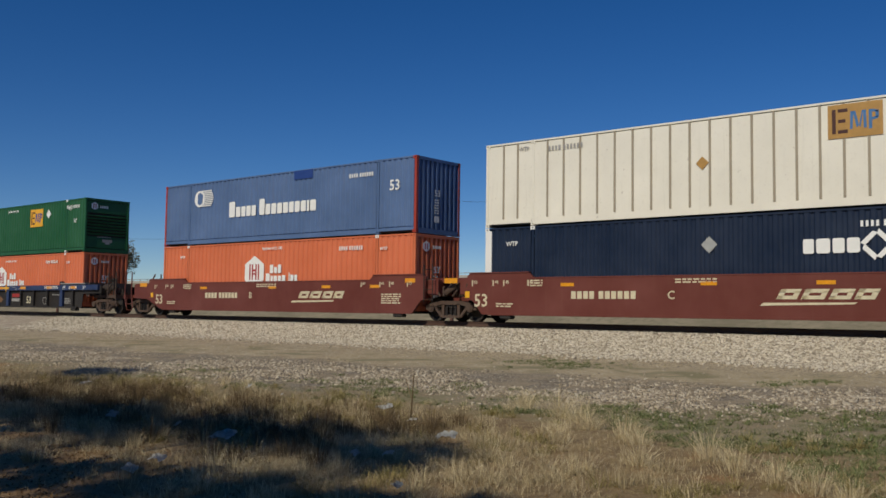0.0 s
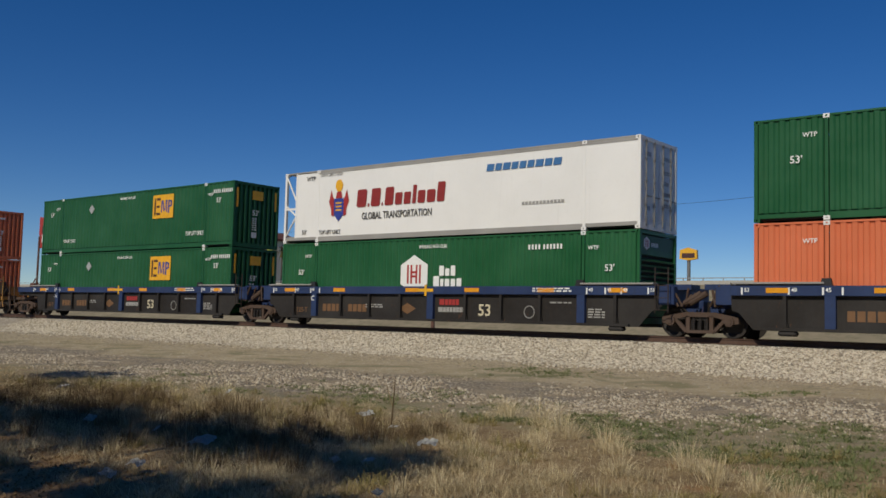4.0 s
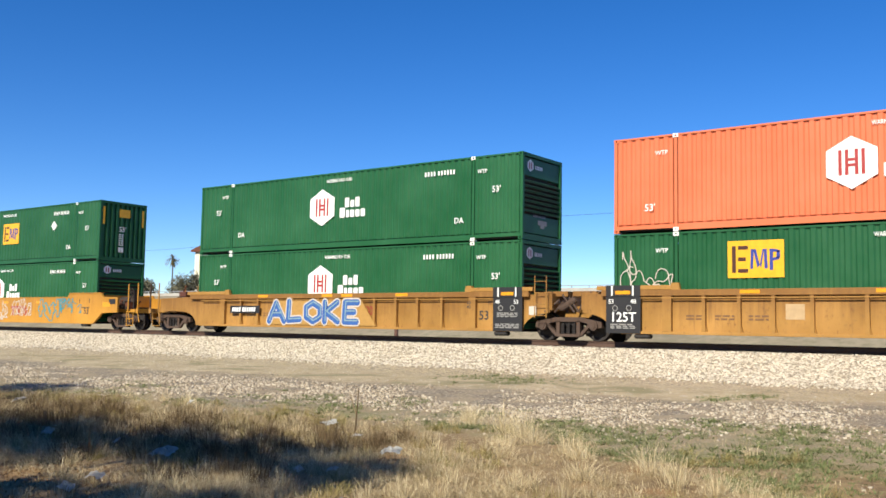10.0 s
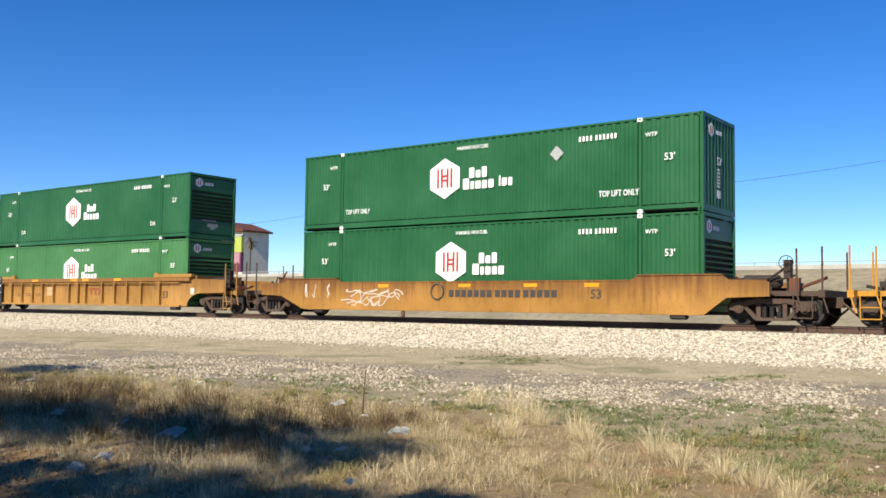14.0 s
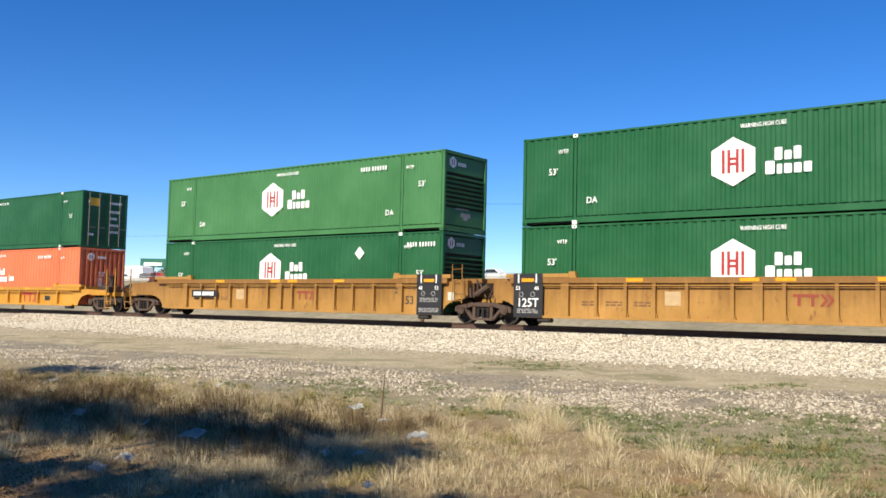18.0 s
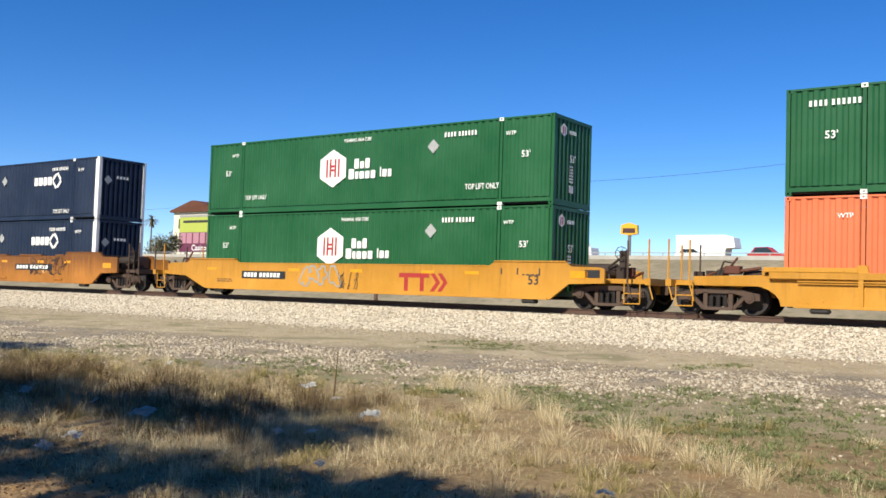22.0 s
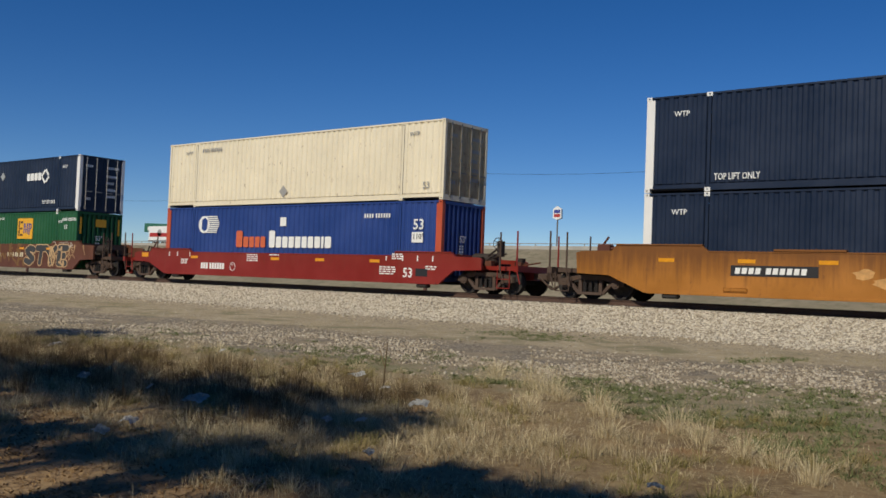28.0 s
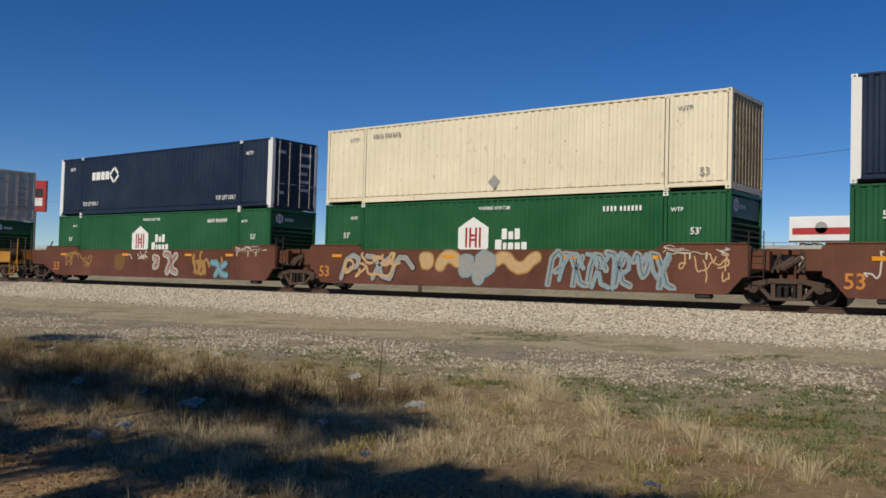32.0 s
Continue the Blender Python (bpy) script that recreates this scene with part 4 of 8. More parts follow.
    # pipes and rods heaped over the platform
    for k in range(7):
        x, y, z = X(rng.uniform(-1.0, 0.8)), rng.uniform(0.2, 1.3), 1.0
        bm = bmesh.new()
        tube(bm, (x, y, z), (x + rng.uniform(-0.9, 0.9), y + rng.uniform(-0.2, 0.2), z + rng.uniform(0.05, 0.42)), rng.uniform(0.025, 0.05), 6)
        part("brake_rod", bm, GEAR if k % 3 else BROWN_OLD, u)
        bm = bmesh.new()
        box(bm, x - 0.15, x + 0.12, y - 0.1, y + 0.1, 0.96, 1.0 + rng.uniform(0.08, 0.34))
        part("valve_block", bm, GEAR if k % 4 else BROWN_OLD, u)


def joint_gear(u, body, side, seed):
    """Half of the articulated joint over a shared truck."""
    rng = random.Random(seed)
    x0 = BOX_L + 1.67 if side > 0 else -1.67

    def arm(bm):
        a, b = sorted((x0 - side * 1.15, x0 - side * 0.02))
        box(bm, a, b, BOX_W / 2 - 0.4, BOX_W / 2 + 0.4, 0.72, 1.1, 0.02)
        a, b = sorted((x0 - side * 1.2, x0 - side * 0.55))
        box(bm, a, b, 0.0, BOX_W, 0.95, 1.5, 0.02)
        a, b = sorted((x0 - side * 0.95, x0 - side * 0.12))
        box(bm, a, b, 0.25, 0.9, 1.40, 1.56)
    bm = bmesh.new()
    arm(bm)
    part("joint_arm", bm, body, u)
    for _ in range(5):
        bm = bmesh.new()
        x = x0 - side * rng.uniform(0.1, 0.8)
        tube(bm, (x, rng.uniform(-0.05, 0.3), 0.9), (x + rng.uniform(-0.4, 0.4), rng.uniform(0, 0.4), rng.uniform(1.2, 1.55)), 0.035, 6)
        part("air_pipe", bm, TRUCK_STEEL, u)
    bm = bmesh.new()
    tube(bm, (x0 - 0.25, 0.1, 1.0), (x0 + 0.25, 0.12, 1.3), 0.09, 8)
    part("air_hose", bm, TRUCK_STEEL, u)


def reflector(u, x, z, w=0.5, h=0.11, y=CAR_Y0 - 0.006):
    put("reflector", ("refl", w, h), REFLECT, lambda bm: sheet(bm, [(0, 0), (w, 0), (w, h), (0, h)]), u, (x, y, z))


def tick(u, x, z, material, words="", y=CAR_Y0 - 0.006):
    """Position mark: a short upright bar with a small number."""
    put("mark", "tick", material, lambda bm: sheet(bm, [(0, 0), (0.05, 0), (0.05, 0.2), (0, 0.2)]), u, (x, y, z))
    if words:
        write(words, 0.11, material, u, x + 0.09, y - 0.002, z + 0.08)


def fine_print(u, x, z, w, rows, material, h=0.045, y=CAR_Y0 - 0.006):
    def make(bm):
        rng = random.Random(int(x * 100) + rows)
        for r in range(rows):
            cx = 0.0
            while cx < w - 0.06:
                ww = min(rng.uniform(0.08, 0.26), w - cx)
                sheet(bm, [(cx, -r * h * 1.8), (cx + ww, -r * h * 1.8), (cx + ww, -r * h * 1.8 + h), (cx, -r * h * 1.8 + h)])
                cx += ww + 0.05
    put("fine_print", ("fine", round(x, 2), w, rows, h), material, make, u, (x, y, z))


def smooth_car(paint_mat, left, right, sx, label, seed, drop=0.0):
    u = new("well_car")
    tagged(u, label, "rail car", "well cars of the train")
    prof = side_profile(left, right, False, drop)
    hi = 1.68 - drop * 1.15

    def wall(bm):
        prism(bm, prof, 0, 0.10)
    for y in (CAR_Y0, CAR_Y1 - 0.10):
        put("side_wall", ("smooth", left, right, drop), paint_mat, wall, u, (0, y, 0))
    # lip that runs along the raised ends and the top, sill along the foot
    for a, b in (((-0.80 if left == "e" else -0.55), 1.95), (14.15, (16.75 if right == "e" else 16.7))):
        put("top_cap", ("caps", a, b, drop), paint_mat, lambda bm: box(bm, a, b, -0.03, 0.14, hi, hi + 0.045, 0.008), u, (0, CAR_Y0, 0))

    def chord(bm):
        box(bm, 2.14, 13.93, -0.012, 0.13, 1.49 - drop, 1.535 - drop, 0.006)
        box(bm, 0.25, 16.1, -0.02, 0.12, 0.25, 0.33, 0.006)
    put("side_sill", ("chord", drop), paint_mat, chord, u, (0, CAR_Y0, 0))
    bm = bmesh.new()
    box(bm, 0.1, 16.05, 0.0, BOX_W, 0.26, 0.345)
    part("well_floor", bm, DARK, u)
    finish_car(u, paint_mat, left, right, sx, seed, drop)
    return u


def ribbed_car(paint_mat, panel, left, right, sx, label, seed, style, drop=0.0):
    """Well car with upright ribs, a top chord, and an arch over each truck."""
    u = new("well_car")
    tagged(u, label, "rail car", "well cars of the train")
    prof = arch_profile(left, right, drop) if style == "arch" else side_profile(left, right, True)

    def wall(bm):
        prism(bm, prof, 0.125, 0.153)
    for y, m in ((CAR_Y0, panel), (CAR_Y1 - 0.16, panel)):
        put("side_wall", ("rib", style, left, right, drop), m, wall, u, (0, y, 0))

    def chord(bm):
        a = 0.02 if style != "arch" else -0.35
        if style == "arch":
            box(bm, a, 16.5, -0.01, 0.16, 1.38 - drop, 1.56 - drop, 0.01)
        else:
            box(bm, -2.0 if left == "e" else -0.6, 17.9 if right == "e" else 16.75, -0.01, 0.16, 1.22, 1.50, 0.012)
    put("side_sill", ("rsill", style), panel, lambda bm: box(bm, 0.3, 15.85, 0.0, 0.14, 0.26, 0.345, 0.006), u, (0, CAR_Y0, 0))
    if style == "flat":
        for x in (-0.55, 14.2):
            put("top_plate", "tplate", POST_GREY, lambda bm: box(bm, 0, 2.5, -0.05, 0.25, 1.545, 1.60, 0.008), u, (x, CAR_Y0, 0))
            put("plate_rest", "trest", BLACK, lambda bm: box(bm, 0.1, 2.4, 0.02, 0.16, 1.50, 1.546), u, (x, CAR_Y0, 0))
    put("top_chord", ("rchord", style, left, right, drop), paint_mat, chord, u, (0, CAR_Y0, 0))

    def rib(bm):
        prism(bm, [(-0.05, 0.345), (0.05, 0.345), (0.05, 1.40 - drop), (-0.05, 1.40 - drop)], 0.0, 0.126)
        prism(bm, [(-0.09, 0.345), (0.09, 0.345), (0.06, 0.50), (-0.06, 0.50)], 0.045, 0.127)

    wr = 0.14 if drop == 0 else 0.06

    def wide(bm):
        prism(bm, [(-wr, 0.345), (wr, 0.345), (wr, 1.40 - drop), (-wr, 1.40 - drop)], -0.005, 0.126)
    xs = (2.85, 3.86, 4.80, 5.82, 7.18, 8.62, 9.99, 10.99, 11.96, 13.02) if style == "arch" else (0.9, 3.55, 5.05, 6.6, 9.6, 11.1, 12.65, 15.4)
    if drop:
        xs = (3.77, 5.6, 6.84, 9.33, 10.59, 12.48)
    for x in xs:
        put("rib", ("rib1", style, drop), panel, rib, u, (x, CAR_Y0, 0))
    for x in ((1.97, 8.08, 14.4) if drop else (1.75, 7.90, 14.3) if style == "arch" else (2.1, 8.05, 14.2)):
        put("rib", ("rib2", style, drop), paint_mat, wide, u, (x, CAR_Y0, 0))

    def guide(bm):
        prism(bm, [(-0.16, 0), (0.16, 0), (0.11, 0.20), (-0.11, 0.20)], 0.0, 0.12)
    for x in (2.0, 14.15):
        put("corner_guide", "guide", paint_mat if style == "arch" else BLACK, guide, u, (x, CAR_Y0, 1.56 - drop if style == "arch" else 1.50))
    if style == "arch":
        for x in (-0.5, 14.25):
            put("end_cap", "rcap", paint_mat, lambda bm: box(bm, 0, 2.4, 0.0, 0.2, 0, 0.13, 0.01), u, (x, CAR_Y0 - 0.02, 1.562 - drop))
        put("top_lip", "rlip", paint_mat, lambda bm: box(bm, 0.4, 15.8, 0.0, 0.03, 0, 0.03), u, (0, CAR_Y0 - 0.008, 1.305 - drop))
    bm = bmesh.new()
    box(bm, 0.1, 16.05, 0.0, BOX_W, 0.26, 0.345)
    part("well_floor", bm, DARK, u)
    finish_car(u, paint_mat, left, right, sx, seed, drop)
    return u


def finish_car(u, paint_mat, left, right, sx, seed, drop=0.0):
    if left == "e":
        bogie(u, -1.85, sx)
        end_gear(u, paint_mat, -1, drop, seed)
    else:
        bogie(u, -1.67, sx)
        joint_gear(u, paint_mat, -1, seed)
    if right == "e":
        bogie(u, 18.0, sx)
        end_gear(u, paint_mat, 1, drop, seed + 1)
    else:
        joint_gear(u, paint_mat, 1, seed + 1)
    if right == "a":
        put("ladder", "ladder", paint_mat if paint_mat in (YELLOW, TAN, REDCAR) else GEAR, make_ladder, u, (16.75, CAR_Y0 - 0.03, 0.70))
    # rollers of the container locks seen below the sill near each end
    for x in (0.95, 15.4):
        put("floor_bracket", "fbr", DARK, lambda bm: box(bm, -0.25, 0.25, 0.0, 0.3, 0.12, 0.27, 0.05), u, (x, CAR_Y0 + 0.02, 0))

# ---- the train ----
SPRAY_WHITE = plain("spray_white", (0.55, 0.49, 0.42), 0.6)
SPRAY_BLUE = plain("spray_blue", (0.035, 0.11, 0.34), 0.5)
SPRAY_SKY = plain("spray_pale_blue", (0.20, 0.31, 0.36), 0.55)
SPRAY_CREAM = plain("spray_cream", (0.52, 0.34, 0.17), 0.6)
SPRAY_BLACK = plain("spray_black", (0.020, 0.020, 0.022), 0.6)
SPRAY_ORANGE = plain("spray_orange", (0.55, 0.20, 0.03), 0.6)
SPRAY_RED = plain("spray_red", (0.42, 0.05, 0.03), 0.6)
SPRAY_GREY = plain("spray_grey", (0.30, 0.30, 0.28), 0.6)
SPRAY_BROWN = plain("spray_dark_brown", (0.055, 0.022, 0.014), 0.6)
SPRAY_OCHRE = plain("spray_ochre", (0.36, 0.20, 0.06), 0.6)
SPRAY_OLIVE = plain("spray_olive", (0.17, 0.085, 0.022), 0.6)
SPRAY_DARK = plain("spray_charcoal", (0.045, 0.045, 0.045), 0.6)
SPRAY_TEAL = plain("spray_teal", (0.05, 0.25, 0.30), 0.55)
FACE = CAR_Y0 - 0.006
SCUFF = plain("scuffed_pale_orange", (0.56, 0.30, 0.10), 0.6, 0, 0.3)


def ship(top, bottom, car, sx):
    for ob, z in ((car, 0.0), (bottom, 0.36), (top, 0.36 + BOX_H + 0.025)):
        MOVING.append((ob, sx, FACE_Y, RAIL_Z + z))


def number_bars(u, x, z, material, n1=4, n2=6, h=0.24, w=0.17):
    bars((w,) * n1 + (0.0, 0.0) + (w,) * n2, h, w * 0.32, material, u, x, FACE, z)


def number_plate(u, x, z, w):
    ob = put("number_board", ("nboard", w), BLACK, lambda bm: sheet(bm, [(0, 0), (w, 0), (w, 0.30), (0, 0.30)]), u, (x, FACE, z))
    k = (w - 0.24) / 2.32
    bars((0.15 * k,) * 4 + (0.0, 0.0) + (0.15 * k,) * 6, 0.17, 0.055 * k, LETTER, ob, 0.12, -0.005, 0.065, slant=0.15)
    return ob


def three_letters(u, x, z, k, material, y=FACE):
    """Two T-like shapes and a cross, in plain bars."""
    def make(bm):
        sheet(bm, [(0.0, 0.42), (1.18, 0.42), (1.18, 0.56), (0.0, 0.56)])
        for o in (0.0, 0.62):
            sheet(bm, [(o + 0.21, 0), (o + 0.36, 0), (o + 0.36, 0.42), (o + 0.21, 0.42)])
        for o in (1.22, 1.50):
            sheet(bm, [(o, 0), (o + 0.16, 0), (o + 0.38, 0.28), (o + 0.22, 0.28)])
            sheet(bm, [(o + 0.22, 0.285), (o + 0.38, 0.285), (o + 0.16, 0.56), (o, 0.56)])
    o = put("logo", "threel", material, make, u, (x, y, z))
    o.scale = (k, 1, k)
    return o


def slanted_logo(u, x, z, k, material):
    """A broad slanted word mark in four blocks over a swoosh."""
    def make(bm):
        for cx, w in ((0.35, 0.56), (1.02, 0.62), (1.75, 0.56), (2.40, 0.52)):
            for a, b, p, q in ((0, w, 0.36, 0.46), (0, w, 0.18, 0.28), (0, 0.16, 0.18, 0.46), (w - 0.15, w, 0.26, 0.40)):
                sheet(bm, [(cx + a + p * 0.55, p), (cx + b + p * 0.55, p), (cx + b + q * 0.55, q), (cx + a + q * 0.55, q)])
        sheet(bm, [(0, 0), (2.5, 0.05), (2.6, 0.10), (0.10, 0.08)])
    o = put("logo", "slant", material, make, u, (x, FACE, z))
    o.scale = (k, 1, k)


def bnsf_marks(u, first):
    slanted_logo(u, 9.45 if not first else 9.75, 0.64, 1.0, LETTER_CREAM)
    number_bars(u, 3.6, 0.82, LETTER_CREAM)
    write("C" if first else "B", 0.25, LETTER_CREAM, u, 6.72 if not first else 6.95, FACE - 0.002, 0.82)
    write("53", 0.44, LETTER_CREAM, u, -0.35, FACE - 0.002, 0.55)
    for x, w in ((-0.45, "53"), (0.45, "48"), (0.9, "45"), (1.9, "40"), (13.5, "40"), (14.5, "45"), (15.0, "48"), (15.9, "53")):
        tick(u, x, 1.25, LETTER_CREAM, w)
    for x in (3.2, 8.0, 11.3, 14.0):
        reflector(u, x, 1.22)
    reflector(u, -1.7, 1.36, 0.6, 0.18)
    reflector(u, 15.8, 1.40, 0.5, 0.16)
    put("tag", "tagy", SIGN_YEL, lambda bm: sheet(bm, [(0, 0), (0.2, 0), (0.2, 0.22), (0, 0.22)]), u, (-0.75, FACE, 0.85))
    fine_print(u, 2.0, 1.40, 0.5, 3, LETTER_CREAM)
    fine_print(u, 7.2, 1.38, 1.3, 2, LETTER_CREAM)
    fine_print(u, 14.6, 0.95, 1.0, 5, LETTER_CREAM)
    fine_print(u, 0.6, 0.62, 0.7, 2, LETTER_CREAM)


def blue_marks(u, letter):
    for x in (0.4, 3.2, 6.9, 9.6, 12.6, 15.2):
        reflector(u, x, 1.30, 0.62, 0.14, CAR_Y0 - 0.018)
    for x, w in ((-0.3, "53"), (1.0, "48"), (1.9, "45"), (2.4, ""), (14.4, "40"), (15.05, "45"), (15.6, "48"), (16.5, "53")):
        tick(u, x, 1.25, LETTER, w, CAR_Y0 - 0.018)
    y = CAR_Y0 + 0.117
    write("53", 0.40, LETTER_CREAM, u, 10.1, y, 0.50)
    bars((0.22, 0.13, 0.13, 0.13, 0.13), 0.2, 0.03, LOGO_RED, u, 8.4, y, 0.85)
    bars((0.2, 0.12, 0.12, 0.12, 0.12, 0.12, 0.12, 0.12), 0.17, 0.025, LETTER_GREY, u, 8.35, y, 0.60)
    bars((0.2, 0.2, 0.2, 0.2), 0.28, 0.05, LETTER_FADED, u, 2.5, y, 0.55)
    bars((0.2, 0.2, 0.2, 0.2), 0.28, 0.05, LETTER_FADED, u, 3.9, y, 0.55)
    diamond_shape = lambda bm: sheet(bm, [(0, 0.2), (0.4, 0), (0.8, 0.2), (0.4, 0.4)])
    put("emblem", "emb", LETTER_FADED, diamond_shape, u, (6.5, y, 0.5))
    put("emblem", "emb2", LETTER_GREY, lambda bm: ring(bm, (0, 0, 0), (0, 1, 0), 0.2, 0.015, 16), u, (12.2, y, 0.65))
    fine_print(u, 4.8, 0.8, 0.9, 2, LETTER_GREY, y=y)
    fine_print(u, 13.0, 0.95, 0.8, 1, LETTER_GREY, y=y)
    fine_print(u, 14.4, 0.75, 0.6, 4, LETTER_GREY, y=y)
    fine_print(u, 12.4, 1.40, 1.5, 2, LETTER, y=CAR_Y0 - 0.018)
    put("cross_mark", "cross", SIGN_YEL, lambda bm: (sheet(bm, [(-0.35, -0.05), (0.35, -0.05), (0.35, 0.06), (-0.35, 0.06)]), sheet(bm, [(-0.05, -0.2), (0.05, -0.2), (0.05, 0.2), (-0.05, 0.2)], -0.002)), u, (7.85, CAR_Y0 - 0.018, 1.36))
    if letter:
        write(letter, 0.2, LETTER, u, 1.95, FACE - 0.008, 0.95)
        write("125-T", 0.19, LETTER_FADED, u, 0.98, y, 0.50)


def tan_marks(u, letter, left, right):
    y = CAR_Y0 + 0.117
    three_letters(u, 8.82, 0.76, 0.58, LOGO_FADED, y)
    write("53", 0.30, LETTER_DARK, u, 14.5, y, 0.64)
    for a, w, joint in ((-0.18, "125T", left), (15.15, "", right)):
        if joint == "e":
            continue
        put("stencil_panel", "bpanel", BLACK, lambda bm: box(bm, 0, 1.12, 0, 0.05, 0.27, 1.40), u, (a, CAR_Y0 - 0.012, 0), "black stencil panel")
        for k in (0.18, 0.86):
            put("stripe", "bstripe", LETTER, lambda bm: sheet(bm, [(0, 0), (0.05, 0), (0.05, 0.30), (0, 0.30)]), u, (a + k, CAR_Y0 - 0.034, 1.39))
        put("band", "bband", BLACK, lambda bm: box(bm, 0, 1.12, 0, 0.02, 1.37, 1.70), u, (a, CAR_Y0 - 0.028, 0))
        reflector(u, a + 0.32, 1.43, 0.48, 0.11, CAR_Y0 - 0.034)
        yy = CAR_Y0 - 0.018
        if w:
            write("125T", 0.285, LETTER, u, a + 0.14, yy, 0.62)
        write("53", 0.13, LETTER, u, a + (0.08 if w else 0.80), yy, 1.16)
        write("48", 0.13, LETTER, u, a + (0.80 if w else 0.08), yy, 1.16)
        for k in (0.3, 0.75):
            put("emblem", "pemb", LETTER_GREY, lambda bm: ring(bm, (0, 0, 0), (0, 1, 0), 0.08, 0.012, 12), u, (a + k, yy, 1.02))
        fine_print(u, a + 0.15, 0.52 if w else 0.84, 0.8, 3, LETTER_GREY, 0.03, yy)
        if not w:
            fine_print(u, a + 0.1, 0.48, 0.9, 3, LETTER_GREY, 0.03, yy)
    for x in (3.9, 7.4, 8.4, 11.0):
        reflector(u, x, 1.43, 0.55, 0.10, CAR_Y0 - 0.016)
    for x in (2.3, 3.15, 4.1):
        fine_print(u, x, 0.78, 0.55, 2, LETTER_FADED, 0.05, y)
    put("patch", "patch", PALE_PATCH, lambda bm: sheet(bm, [(0, 0), (0.5, 0), (0.5, 0.42), (0, 0.42)]), u, (5.1, y, 0.72))
    put("patch", "patch2", GREYWHITE, lambda bm: sheet(bm, [(0, 0), (0.26, 0), (0.26, 0.28), (0, 0.28)]), u, (16.45, y, 0.8))
    write("20", 0.11, LETTER_DARK, u, 14.1, CAR_Y0 - 0.009, 1.15)
    write("40", 0.11, LETTER_DARK, u, 14.1, CAR_Y0 - 0.009, 1.0)
    write("45", 0.11, LETTER_FADED, u, 14.85, y, 1.15)
    if letter:
        number_plate(u, 2.25, 0.80, 1.75)


def yellow_marks(u, red_x, plate_x, k=1.0, z=0.42, y=FACE, drop=0.0):
    three_letters(u, red_x, z, k, LOGO_RED, y)
    if plate_x:
        number_plate(u, plate_x, 0.80 - drop * 0.5, 2.4)
    write("53", 0.30, LETTER_DARK, u, 15.4, FACE - 0.002, 0.72)
    for x in (0.3, 4.9, 8.0, 11.2, 13.0):
        reflector(u, x, 1.22 - drop, 0.55)
    reflector(u, 16.9, 1.05 - drop * 0.5, 0.6, 0.22)
    put("data_plate", "dplate", BLACK, lambda bm: sheet(bm, [(0, 0), (0.5, 0), (0.5, 0.24), (0, 0.24)]), u, (17.4, FACE, 1.18 - drop))
    for x in (14.4, 15.0, 15.8):
        tick(u, x, 1.25 - drop, LETTER_DARK)
    fine_print(u, 0.9, 0.62, 0.9, 2, LETTER_FADED)
    fine_print(u, 15.2, 1.0, 0.7, 1, LETTER_DARK)


def std(kind, badge="hub", num=(12.1, 2.36), left53=1.0, z53=1.62, dia=None, tlo=False, extra=()):
    """Usual stencils on a near side."""
    w = [("WARNING HIGH CUBE", 7.35, 2.52, 0.125), ("53'", left53, z53, 0.21), ("53'", 14.95, z53, 0.21), ("WTP", 1.35, 2.30, 0.13), ("WTP", 14.35, 2.30, 0.13)]
    if num:
        if num[0] < 2:
            w.pop(3)
        w.append(("num", *num))
    if tlo:
        w += [("TOP LIFT ONLY", 2.2, 0.55, 0.17), ("TOP LIFT ONLY", 12.8, 0.57, 0.19)]
    if dia:
        w.append(("dia", *dia))
    return tuple(w) + tuple(extra)


hub_words = std("hub", extra=(("DA", 2.40, 0.64, 0.2), ("DA", 13.4, 0.64, 0.2)))
hub_plain = std("hub")
inc_words = std("inc", z53=0.64)
emp_words = std("emp", num=(14.75, 2.40), left53=0.8, z53=1.98, dia=(4.8, 2.2), tlo=True, extra=(("emp", 10.15, 1.46, 1.62, 1.12),))
navy_words = (("WTP", 0.9, 2.25, 0.16), ("WTP", 14.5, 2.25, 0.16), ("num", 12.4, 2.38), ("TOP LIFT ONLY", 2.17, 0.32, 0.19), ("TOP LIFT ONLY", 12.6, 0.32, 0.19))
navy_end = (("WTP", 0.9, 2.25, 0.16), ("WTP", 14.5, 2.25, 0.16), ("num", 2.6, 2.36), ("TOP LIFT ONLY", 2.17, 0.45, 0.19), ("TOP LIFT ONLY", 12.6, 0.42, 0.19))
cream_words = (("WTP", 1.2, 2.35, 0.16), ("num", 2.4, 2.42), ("WTP", 14.5, 2.35, 0.16), ("53", 15.2, 0.42, 0.24))
ON_TOP, IN_WELL = "stacked on another container", "sitting in a well car"

# oxide brown cars
car = smooth_car(BROWN, "a", "e", -19.83, "oxide brown smooth-sided well car with cream lettering", 1)
bnsf_marks(car, True)
ship(container("postwhite", "doors", ON_TOP, "", (("emp", 11.6, 1.86, 1.40, 0.92, True), ("num", 2.6, 2.45), ("WTP", 1.4, 2.55, 0.14), ("dia", 8.0, 1.55, SIGN_TAN, 0.2))),
     container("navy", "corr", IN_WELL, "link", navy_words), car, -19.83)
car = smooth_car(BROWN, "e", "a", -39.23, "oxide brown smooth-sided well car with cream lettering", 3)
bnsf_marks(car, False)
top = container("greyblue", "corr", ON_TOP, "stack", (("53", 14.78, 1.66, 0.40), ("num", 12.6, 2.30)))
